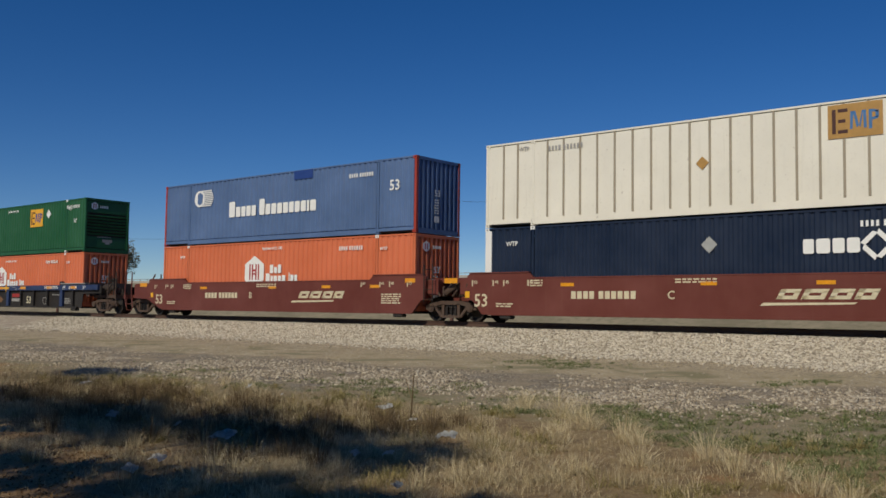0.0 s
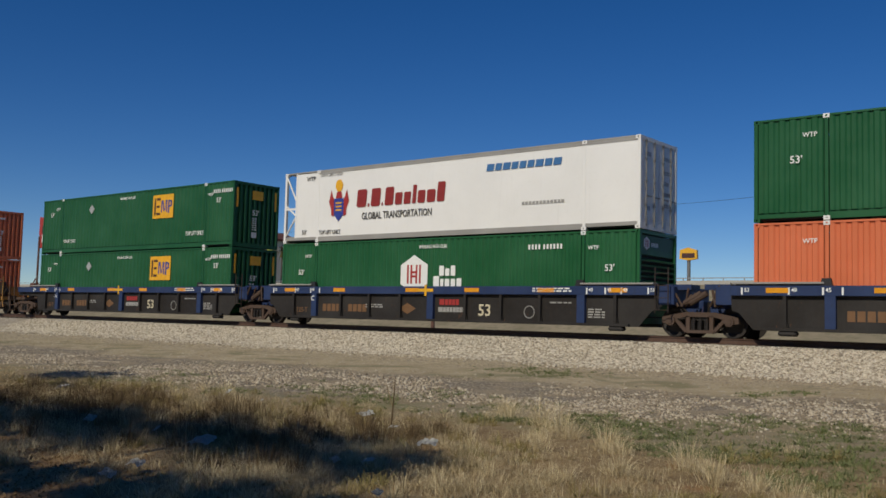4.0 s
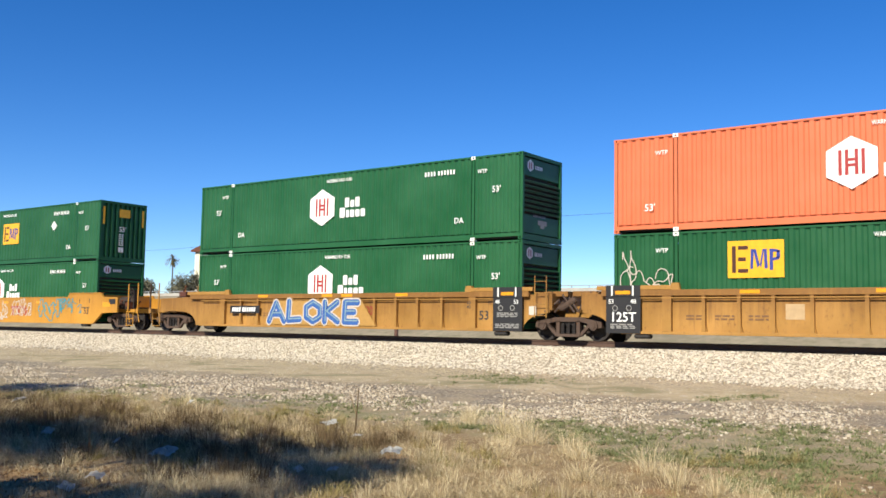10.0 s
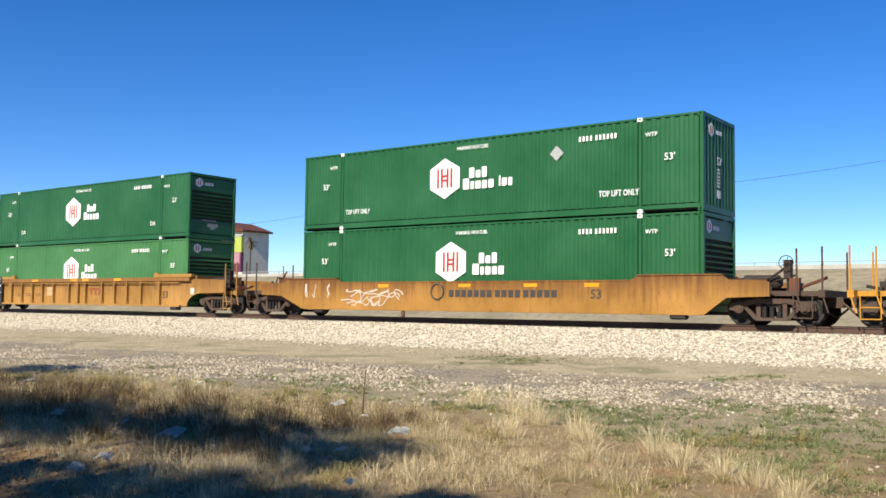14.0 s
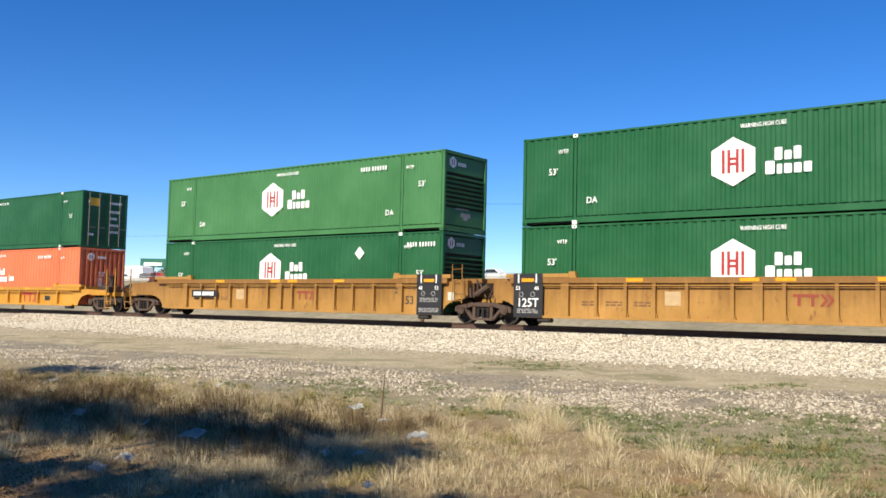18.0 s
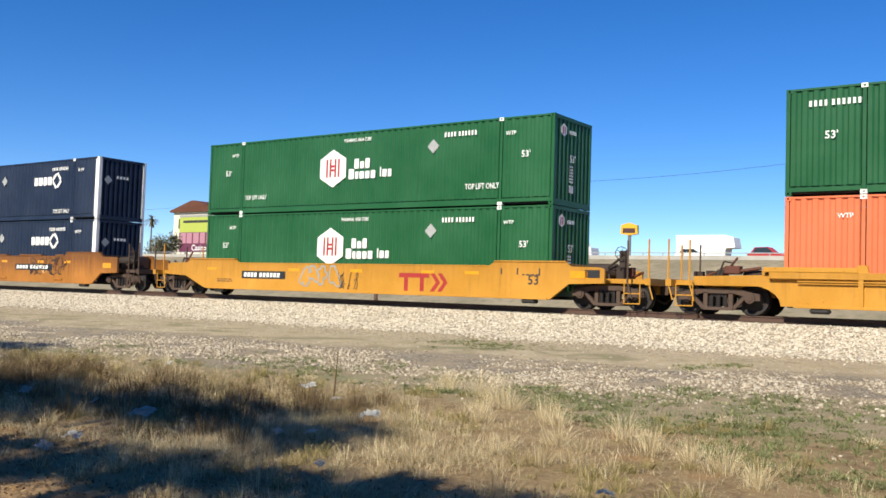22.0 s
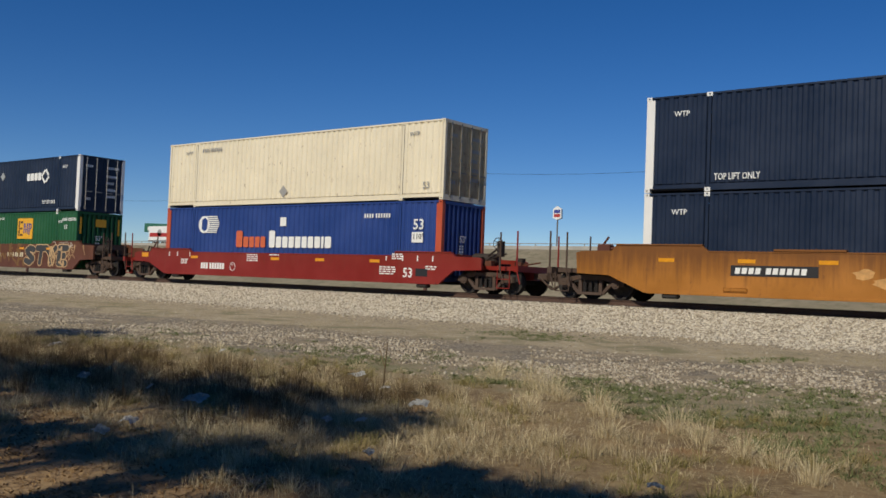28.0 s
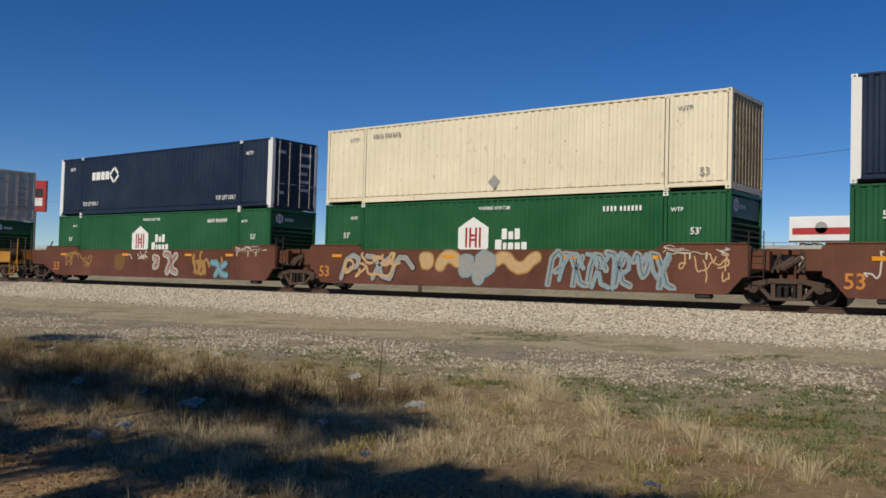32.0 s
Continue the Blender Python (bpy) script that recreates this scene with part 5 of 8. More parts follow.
put("patch", "bluepatch", BLUE, lambda bm: sheet(bm, [(0, 0), (1.15, 0), (1.15, 0.36), (0, 0.36)]), top, (9.3, -0.008, 2.50), "bright blue repair patch")
ship(top, container("orange", "corr", IN_WELL, "hubinc", inc_words), car, -39.23)

# dark blue ribbed cars
for i, (sx, l, r) in enumerate(((-62.76, "a", "e"), (-82.42, "a", "a"), (-101.89, "e", "a"))):
    car = ribbed_car(CARBLUE, CARGRIME, l, r, sx, "dark blue ribbed well car with grimy steel panels", 10 + 3 * i, "flat")
    blue_marks(car, ("", "C", "A")[i])
    if i == 0:
        graffiti(car, 8.6, 10.8, 1.24, 1.46, LETTER_GREY, 5, 8, 0.012, FACE)
        ship(container("emp", "louver", ON_TOP, "", std("emp", num=(14.2, 2.40), z53=1.60, dia=(12.2, 2.22, LETTER), extra=(("emp", 10.12, 1.56, 1.43, 1.0),))),
             container("orange", "corr", IN_WELL, "hubinc", inc_words), car, sx)
    elif i == 1:
        ship(container("smooth", "doors", ON_TOP, "", (("WTP", 1.3, 2.50, 0.17, LETTER_DARK), ("53'", 1.1, 0.34, 0.17, LETTER_DARK), ("TOP LIFT ONLY", 2.1, 0.30, 0.17, LETTER_DARK), ("STACK LIMIT 3 HIGH", 2.1, 2.62, 0.13, LETTER_GREY))),
             container("green", "louver", IN_WELL, "hub", hub_plain), car, sx)
    else:
        ship(container("emp", "corr", ON_TOP, "", emp_words), container("emp", "corr", IN_WELL, "", emp_words), car, sx)

# weathered yellow ribbed cars with arches
for i, (sx, l, r) in enumerate(((-125.33, "a", "e"), (-144.74, "a", "a"), (-164.16, "e", "a"))):
    car = ribbed_car(TAN, TAN, l, r, sx, "weathered yellow ribbed well car with black stencil panels", 20 + 3 * i, "arch")
    tan_marks(car, i == 2, l, r)
    if i == 0:
        top = container("orange", "corr", ON_TOP, "hubinc", inc_words)
        for x, w in ((5.75, 1.45), (8.0, 1.05), (9.95, 0.75)):
            put("rail_patch", ("railpatch", w), MAROON, lambda bm: box(bm, 0, w, -0.007, 0.0, -0.085, 0.0, 0.002), top, (x, -0.001, BOX_H - 0.003), "maroon repair patch on the top rail")
        put("patch", "maroonpatch", MAROON, lambda bm: sheet(bm, [(0, 0), (0.32, 0.02), (0.31, 0.30), (0.02, 0.27)]), top, (7.55, 0.008, 0.28), "maroon repair patch")
        ship(top, container("orange", "corr", IN_WELL, "hubinc", inc_words), car, sx)
    elif i == 1:
        low = container("emp", "corr", IN_WELL, "", std("emp", num=(12.0, 2.38), z53=1.0, dia=(8.0, 2.06), extra=(("emp", 3.51, 1.51, 1.56, 1.04),)))
        graffiti(low, 0.2, 1.9, 1.2, 2.4, SPRAY_WHITE, 31, 7, 0.014, -0.012)
        ship(container("orange", "corr", ON_TOP, "hubinc", inc_words), low, car, sx)
    else:
        put("graffiti", "ybacking", SIGN_TAN, lambda bm: sheet(bm, [(0.3, 0), (6.1, 0), (5.4, 0.92), (0.9, 0.92)]), car, (4.0, CAR_Y0 - 0.006, 0.37), "pale yellow sprayed backing")
        sprayed_word(car, ("peak", "foot", "round", "fork", "comb"), 4.5, 9.4, 0.40, 1.34, SPRAY_BLUE, SPRAY_WHITE, None, SPRAY_SKY, 0.115, CAR_Y0 - 0.012, 42)
        ship(container("green", "louver", ON_TOP, "hub", hub_words), container("green", "louver", IN_WELL, "hub", hub_words), car, sx)

# yellow smooth cars
car = smooth_car(YELLOW, "e", "e", -187.73, "bright yellow smooth well car with sprayed graffiti", 30)
yellow_marks(car, 8.86, 1.76, 0.85, 0.62)
graffiti(car, 5.0, 8.6, 0.40, 1.38, SPRAY_WHITE, 51, 16, 0.022, FACE - 0.004)
graffiti(car, 8.9, 10.8, 0.62, 1.46, SPRAY_WHITE, 52, 12, 0.018, FACE - 0.004)
bubble(car, 11.4, 13.5, 0.38, 1.38, YELLOW, SPRAY_TEAL, 53, 4, FACE - 0.004)
graffiti(car, 13.4, 15.2, 0.75, 1.45, SPRAY_TEAL, 54, 12, 0.02, FACE - 0.004)
ship(container("emp", "corr", ON_TOP, "", std("emp", num=(12.2, 2.36), z53=1.48, dia=(12.23, 1.83, LETTER), extra=(("emp", 7.42, 1.07, 1.54, 1.08), ("DA", 2.4, 0.62, 0.2), ("DA", 13.4, 0.62, 0.2)))),
     container("green", "louver", IN_WELL, "hub", hub_plain), car, -187.73)
car = smooth_car(TAN_DIRTY, "e", "e", -211.07, "grimy yellow smooth well car with faded lettering", 34, 0.25)
bars((0.2,) * 7 + (0.0,) + (0.2,) * 4 + (0.0,) + (0.2,) * 5, 0.24, 0.06, LETTER_DARK, car, 7.2, FACE, 0.74)
put("emblem", "bigring", LETTER_DARK, lambda bm: ring(bm, (0, 0, 0), (0, 1, 0), 0.27, 0.03, 18), car, (6.7, FACE, 0.92))
write("53", 0.28, LETTER_DARK, car, 12.6, FACE - 0.002, 0.72)
graffiti(car, 2.2, 5.2, 0.42, 1.0, SPRAY_WHITE, 61, 12, 0.018, FACE - 0.004)
graffiti(car, 0.3, 1.6, 0.7, 1.2, SPRAY_WHITE, 62, 6, 0.018, FACE - 0.004)
for x in (4.0, 7.6, 10.2, 12.4):
    reflector(car, x, 1.08)
ship(container("green", "corr", ON_TOP, "hubinc", std("inc", z53=1.55, dia=(11.3, 2.07), tlo=True)), container("green", "louver", IN_WELL, "hub", hub_plain), car, -211.07)

# second set of ribbed cars with arches
for i, (sx, l, r) in enumerate(((-234.32, "a", "e"), (-253.75, "a", "a"), (-273.22, "e", "a"))):
    car = ribbed_car(TAN, TAN, l, r, sx, "weathered yellow ribbed well car with black stencil panels", 40 + 3 * i, "arch")
    tan_marks(car, i == 2, l, r)
    t, b = (("green", "pale"), ("green", "green"), ("pale", "green"))[i]
    low_words = hub_plain if i < 2 else std("hub", num=(14.5, 2.36), z53=1.30, dia=(12.15, 2.18, LETTER))
    ship(container(t, "louver", ON_TOP, "hub", hub_words), container(b, "louver", IN_WELL, "hub", low_words), car, sx)

car = ribbed_car(YELLOW, YELLOW, "e", "e", -296.57, "bright yellow low-sided ribbed well car", 50, "arch", 0.35)
y_in = CAR_Y0 + 0.117
three_letters(car, 10.72, 0.42, 0.90, LOGO_RED, y_in)

number_plate(car, 2.95, 0.46, 2.2).location.y = y_in
write("53", 0.32, LETTER_DARK, car, 7.2, y_in, 0.46)
put("data_plate", "dplate", BLACK, lambda bm: sheet(bm, [(0, 0), (0.5, 0), (0.5, 0.24), (0, 0.24)]), car, (13.05, y_in, 0.52))
for x in (2.9, 5.5, 8.3, 11.2, 13.3):
    reflector(car, x, 1.08, 0.55, 0.10, CAR_Y0 - 0.016)
ship(container("emp", "doors", ON_TOP, "", std("emp", num=(0.6, 2.38), z53=1.50, dia=(3.7, 2.22, LETTER), extra=(("emp", 4.44, 1.55, 1.46, 1.02),))),
     container("orange", "corr", IN_WELL, "hubinc", inc_words), car, -296.57)

car = smooth_car(YELLOW, "e", "e", -319.82, "bright yellow smooth well car with sprayed graffiti", 54, 0.22)
yellow_marks(car, 10.25, 2.35, 1.1, 0.40, FACE, 0.22)
bubble(car, 5.5, 7.5, 0.48, 1.18, YELLOW, SPRAY_GREY, 71, 4, FACE - 0.004)
graffiti(car, 7.4, 8.4, 0.4, 1.0, SPRAY_BLACK, 72, 7, 0.012, FACE - 0.004)
inc_tlo = std("inc", num=(11.9, 2.40), z53=1.55, dia=(11.43, 2.12), tlo=True)
ship(container("green", "corr", ON_TOP, "hubinc", inc_tlo), container("green", "corr", IN_WELL, "hubinc", inc_tlo), car, -319.82)

# orange-yellow smooth cars with navy containers
for i, (sx, l, r) in enumerate(((-343.59, "a", "e"), (-362.94, "a", "a"), (-382.19, "e", "a"))):
    car = smooth_car(RUSTYEL, l, r, sx, "rust-stained orange-yellow smooth well car", 60 + 3 * i)
    if i == 1:
        put("sign_panel", "ttxpanel", BLACK, lambda bm: sheet(bm, [(0, 0), (2.6, 0), (2.6, 0.62), (0, 0.62)]), car, (6.6, FACE, 0.70), "black sign panel")
        three_letters(car, 6.95, 0.80, 0.95, LETTER, FACE - 0.008)
        write("53", 0.42, LETTER_FADED, car, 0.0, FACE - 0.002, 0.58)
        write("C", 0.2, LETTER_DARK, car, 4.6, FACE - 0.002, 0.9)
        write("125 T", 0.16, LETTER_DARK, car, -0.6, FACE - 0.002, 1.36)
    else:
        number_plate(car, 9.85 if i == 0 else 2.8, 0.84, 3.2 if i == 0 else 2.4)
    graffiti(car, (11.2, 1.2, 9.2)[i], (14.2, 4.2, 12.6)[i], 0.62, 1.46, SPRAY_BLACK, 80 + i, 14, 0.016, FACE - 0.004)
    if i == 1:
        graffiti(car, 9.6, 13.4, 0.7, 1.46, SPRAY_BLACK, 85, 16, 0.018, FACE - 0.004)
    for x0, x1 in ((4.0, 5.9), (7.1, 9.05), (10.2, 12.1), (13.3, 13.95)):
        put("top_plate", ("tslab", x1 - x0), RUSTYEL, lambda bm: box(bm, 0, x1 - x0, -0.035, 0.16, 1.535, 1.60, 0.008), car, (x0, CAR_Y0, 0))
    for x in (0.6, 3.0, 5.2, 8.6, 11.8, 14.0):
        reflector(car, x, 1.20)
    for x, w in ((2.6, 0.7), (7.4, 1.7), (13.2, 0.7)):
        put("jacking_pad", ("jpad", w), RUSTYEL, lambda bm: box(bm, 0, w, -0.035, 0.0, 0.38, 0.50, 0.03), car, (x, CAR_Y0, 0))
    scuffs = random.Random(130 + i)
    for _ in range(5):
        x, w = scuffs.uniform(3.5, 12.5), scuffs.uniform(0.2, 0.55)
        bm = bmesh.new()
        sheet(bm, [(w * math.cos(a) * scuffs.uniform(0.6, 1.1), 0.16 * math.sin(a) * scuffs.uniform(0.5, 1.1)) for a in [k * math.tau / 11 for k in range(11)]])
        part("scuff", bm, SCUFF, car, "pale scuffed paint").location = (x, FACE + 0.003, scuffs.uniform(0.72, 1.05))
    reflector(car, 17.0 if r == "e" else 15.6, 1.0, 0.6, 0.22)
    ship(container("navy", "corr", ON_TOP, "link", navy_words), container("navy", "corr", IN_WELL, "link", navy_words), car, sx)

# red car
car = smooth_car(REDCAR, "e", "e", -406.11, "clean red smooth-sided well car with white lettering", 70, 0.27)
number_bars(car, 2.85, 0.54, LETTER, 3, 6, 0.26, 0.13)
write("53", 0.34, LETTER, car, 14.55, FACE - 0.002, 0.48)
put("emblem", "wring", LETTER, lambda bm: ring(bm, (0, 0, 0), (0, 1, 0), 0.17, 0.014, 18), car, (5.0, FACE, 0.66))
write("T", 0.12, LETTER, car, 4.94, FACE - 0.004, 0.66)
for x in (0.5, 1.1, 2.0, 13.7, 14.5, 15.2, 15.9):
    tick(car, x, 1.06, LETTER)
for x in (2.1, 7.4, 10.0, 12.9):
    reflector(car, x, 0.98)
reflector(car, -1.6, 1.0, 0.5, 0.2)
for x, z, w, n in ((5.9, 1.16, 0.7, 4), (7.3, 1.17, 0.6, 1), (14.0, 1.28, 0.5, 3), (13.4, 0.8, 0.8, 4), (15.6, 0.85, 0.5, 2), (1.4, 0.9, 0.5, 3)):
    fine_print(car, x, z, w, n, LETTER)
put("data_plate", "dplate2", BLACK, lambda bm: sheet(bm, [(0, 0), (0.55, 0), (0.55, 0.28), (0, 0.28)]), car, (15.15, FACE, 0.52))
low = container("blue", "corr", IN_WELL, "stack2", (("53", 14.82, 1.86, 0.38), ("num", 12.4, 2.30)))
put("label_plate", "whplate", LETTER, lambda bm: sheet(bm, [(0, 0), (0.52, 0), (0.52, 0.38), (0, 0.38)]), low, (14.78, -0.008, 1.38))
write("110\"", 0.2, LETTER_DARK, low, 14.82, -0.014, 1.5)
put("label_plate", "whplate2", LETTER, lambda bm: sheet(bm, [(0, 0), (0.36, 0), (0.36, 0.36), (0, 0.36)]), low, (7.7, -0.008, 2.02))
ship(container("cream", "doors", ON_TOP, "", cream_words + (("dia", 7.8, 0.52, LETTER_GREY),)), low, car, -406.11)

# old brown cars covered in graffiti
for i, (sx, l, r) in enumerate(((-429.91, "a", "e"), (-449.26, "a", "a"), (-468.60, "e", "a"))):
    car = smooth_car(BROWN_OLD, l, r, sx, "old oxide brown well car covered in graffiti", 80 + 3 * i)
    y = FACE - 0.004
    if i == 0:
        graffiti(car, 1.8, 7.2, 0.36, 1.46, SPRAY_CREAM, 98, 9, 0.09, y)
        graffiti(car, 2.4, 7.0, 0.45, 1.40, SPRAY_RED, 99, 5, 0.07, y - 0.006)
        sprayed_word(car, ("twin", "peak", "lean", "zig", "snake"), 2.3, 6.9, 0.34, 1.50, SPRAY_DARK, SPRAY_WHITE, None, SPRAY_GREY, 0.085, y - 0.012, 91)
        graffiti(car, 6.9, 7.9, 0.45, 1.45, SPRAY_WHITE, 97, 7, 0.028, y - 0.002)
        graffiti(car, 8.2, 9.4, 0.5, 1.5, SPRAY_OLIVE, 93, 5, 0.06, y)
        graffiti(car, 9.4, 11.4, 0.36, 1.5, SPRAY_OLIVE, 94, 7, 0.06, y)
        write("A", 0.2, LETTER_CREAM, car, 8.6, y - 0.008, 0.86)
        sprayed_word(car, ("snake", "mast", "vee", "comb"), 11.4, 15.7, 0.36, 1.46, SPRAY_DARK, SPRAY_CREAM, None, None, 0.16, y, 92)
        graffiti(car, 13.9, 15.4, 0.4, 1.4, SPRAY_CREAM, 89, 5, 0.05, y - 0.016)
        graffiti(car, 0.4, 2.0, 0.5, 1.5, SPRAY_WHITE, 95, 8, 0.022, y)
        graffiti(car, 15.2, 17.4, 0.7, 1.5, SPRAY_CREAM, 96, 8, 0.016, y)
        number_bars(car, 9.5, 0.84, LETTER_CREAM, 4, 5, 0.24, 0.14)
    elif i == 1:
        sprayed_word(car, ("hook", "slash", "arc"), 1.0, 4.8, 0.36, 1.42, SPRAY_GREY, SPRAY_BROWN, None, None, 0.10, y, 101)
        graffiti(car, 1.2, 4.6, 0.5, 1.4, SPRAY_CREAM, 107, 6, 0.05, y - 0.016)
        sprayed_word(car, ("blot", "arc"), 4.9, 6.7, 0.70, 1.50, SPRAY_CREAM, SPRAY_OCHRE, None, None, 0.20, y, 102)
        sprayed_word(car, ("blot", "hook"), 6.6, 8.3, 0.36, 1.48, SPRAY_GREY, SPRAY_SKY, None, None, 0.22, y - 0.006, 108)
        sprayed_word(car, ("wave",), 8.1, 10.0, 0.55, 1.46, SPRAY_CREAM, SPRAY_OCHRE, None, None, 0.17, y, 109)
        sprayed_word(car, ("hook", "slash", "arc", "slash", "wave", "slash"), 10.2, 14.6, 0.34, 1.50, SPRAY_SKY, SPRAY_GREY, None, SPRAY_BROWN, 0.055, y, 103)
        sprayed_word(car, ("arc", "slash", "hook", "wave"), 10.6, 14.4, 0.34, 1.46, SPRAY_GREY, SPRAY_SKY, None, None, 0.02, y - 0.016, 104)
        graffiti(car, 14.7, 16.2, 0.6, 1.4, SPRAY_CREAM, 105, 7, 0.022, y)
    else:
        sprayed_word(car, ("blot",), 5.0, 6.6, 0.45, 1.40, SPRAY_OLIVE, SPRAY_OLIVE, None, None, 0.22, y, 111)
        sprayed_word(car, ("blot", "slash"), 8.2, 10.2, 0.36, 1.46, SPRAY_GREY, SPRAY_WHITE, None, SPRAY_RED, 0.12, y, 112)
        graffiti(car, 11.4, 13.4, 0.45, 1.45, SPRAY_OCHRE, 113, 7, 0.06, y)
        sprayed_word(car, ("slash",), 12.6, 13.8, 0.36, 1.1, SPRAY_SKY, SPRAY_TEAL, None, None, 0.09, y - 0.016, 114)
        graffiti(car, 1.0, 3.4, 0.7, 1.45, SPRAY_OCHRE, 115, 7, 0.03, y)
        graffiti(car, 6.4, 8.0, 1.1, 1.45, SPRAY_WHITE, 116, 6, 0.025, y)
    write("53", 0.42, SPRAY_ORANGE, car, -0.1, y, 0.5)
    for x in (0.6, 6.0, 10.8, 13.6):
        reflector(car, x, 1.24, 0.5, 0.11, y - 0.012)
    for x in (14.3, 15.0, 15.5):
        tick(car, x, 1.25, LETTER_CREAM)
    graffiti(car, 14.2, 16.2, 1.40, 1.66, SPRAY_WHITE, 120 + i, 8, 0.012, y)
    if i == 0:
        ship(container("navy", "doors", ON_TOP, "link", navy_end), container("emp", "corr", IN_WELL, "", emp_words), car, sx)
    elif i == 1:
        ship(container("cream", "corr", ON_TOP, "", cream_words + (("dia", 7.95, 0.55, LETTER_GREY),)), container("green", "louver", IN_WELL, "hub", hub_plain), car, sx)
    else:
        ship(container("navy", "doors", ON_TOP, "", navy_end[:2] + navy_end[3:] + (("link", 2.9, 1.70),)), container("green", "louver", IN_WELL, "hub", hub_plain), car, sx)

car = ribbed_car(YELLOW, YELLOW, "e", "e", -492.07, "bright yellow ribbed well car", 95, "arch")
ship(container("grey", "doors", ON_TOP, "", cream_words), container("green", "louver", IN_WELL, "hub", hub_plain), car, -492.07)

# ---- ground and track ----


def wob(x, y, s):
    return noise.noise((x * s, y * s, 3.7))


def ground_z(x, y):
    if y < 24:
        z = 0.02 * max(y, -30)
    elif y < 31:
        z = 0.48
    else:
        z = 0.48 - min(1.0, (y - 31) / 6) * 0.25
    if -60 < x < 40 and y < 24:
        z += 0.05 * wob(x, y, 0.25) + 0.02 * wob(x, y, 1.1)
    return z


def grid_axis(parts):
    out = []
    for a, b, n in parts:
        out += list(np.linspace(a, b, n, endpoint=False))
    return out + [parts[-1][1]]


def ground_material():
    m, nt, bsdf = mat_base("ground_soil")
    tc = nt.nodes.new("ShaderNodeTexCoord")
    sep = nt.nodes.new("ShaderNodeSeparateXYZ")
    nt.links.new(tc.outputs["Object"], sep.inputs[0])
    v = tc.outputs["Object"]
    wide = nodes_noise(nt, v, 0.35, 4.0)
    mid = nodes_noise(nt, v, 1.3, 5.0)
    fine = nodes_noise(nt, v, 14.0, 6.0, 0.7)
    grit = nodes_noise(nt, v, 60.0, 3.0, 0.7)
    # y, shifted by noise, so that the bands have ragged edges
    add = nt.nodes.new("ShaderNodeMath")
    add.operation = "MULTIPLY_ADD"
    nt.links.new(wide, add.inputs[0])
    add.inputs[1].default_value = 5.0
    nt.links.new(sep.outputs["Y"], add.inputs[2])
    add2 = nt.nodes.new("ShaderNodeMath")
    add2.operation = "MULTIPLY_ADD"
    nt.links.new(mid, add2.inputs[0])
    add2.inputs[1].default_value = 2.4
    nt.links.new(add.outputs[0], add2.inputs[2])
    y = add2.outputs[0]
    # the gravel strip and the dirt track swing away from the eye towards +x
    swing = nt.nodes.new("ShaderNodeMapRange")
    for k, v0 in zip(("From Min", "From Max", "To Min", "To Max"), (-11.0, -2.0, -0.6, 2.0)):
        swing.inputs[k].default_value = v0
    nt.links.new(sep.outputs["X"], swing.inputs["Value"])
    less = nt.nodes.new("ShaderNodeMath")
    less.operation = "SUBTRACT"
    nt.links.new(y, less.inputs[0])
    nt.links.new(swing.outputs["Result"], less.inputs[1])
    y_far = less.outputs[0]
    pebble = nt.nodes.new("ShaderNodeTexVoronoi")
    pebble.inputs["Scale"].default_value = 17.0
    nt.links.new(v, pebble.inputs["Vector"])
    tone = nt.nodes.new("ShaderNodeSeparateColor")
    nt.links.new(pebble.outputs["Color"], tone.inputs[0])

    def step(a, b, y=y):
        mr = nt.nodes.new("ShaderNodeMapRange")
        mr.inputs["From Min"].default_value, mr.inputs["From Max"].default_value = a + 3.7, b + 3.7
        nt.links.new(y, mr.inputs["Value"])
        return mr.outputs["Result"]
    thatch = nodes_mix(nt, nodes_ramp(nt, mid, 0.40, 0.62), (0.17, 0.100, 0.040), (0.34, 0.230, 0.105))
    thatch = nodes_mix(nt, nodes_ramp(nt, fine, 0.4, 0.7), thatch, (0.38, 0.28, 0.14))
    rust_soil = nodes_noise(nt, v, 0.8, 2.0)
    thatch = nodes_mix(nt, nodes_ramp(nt, rust_soil, 0.60, 0.70), thatch, (0.34, 0.19, 0.075))
    sod = nodes_mix(nt, nodes_ramp(nt, mid, 0.46, 0.62), (0.32, 0.250, 0.145), (0.20, 0.195, 0.080))
    sod = nodes_mix(nt, nodes_ramp(nt, fine, 0.45, 0.7), sod, (0.37, 0.305, 0.205))
    stony = nodes_mix(nt, nodes_ramp(nt, tone.outputs[0], 0.15, 0.9), (0.30, 0.245, 0.175), (0.64, 0.56, 0.44))
    stony = nodes_mix(nt, nodes_ramp(nt, pebble.outputs["Distance"], 0.25, 0.60), stony, (0.17, 0.135, 0.090))
    gravel = nodes_mix(nt, nodes_ramp(nt, mid, 0.36, 0.56), (0.36, 0.285, 0.185), stony)
    road = nodes_mix(nt, nodes_ramp(nt, mid, 0.35, 0.7), (0.38, 0.300, 0.180), (0.53, 0.425, 0.265))
    road = nodes_mix(nt, nodes_ramp(nt, tone.outputs[1], 0.80, 0.90), road, (0.54, 0.46, 0.34))
    road = nodes_mix(nt, nodes_ramp(nt, rust_soil, 0.52, 0.66), road, (0.27, 0.235, 0.125))
    sand = nodes_mix(nt, nodes_ramp(nt, fine, 0.35, 0.7), (0.46, 0.365, 0.225), (0.62, 0.505, 0.33))
    sand = nodes_mix(nt, nodes_ramp(nt, tone.outputs[1], 0.62, 0.72), sand, stony)
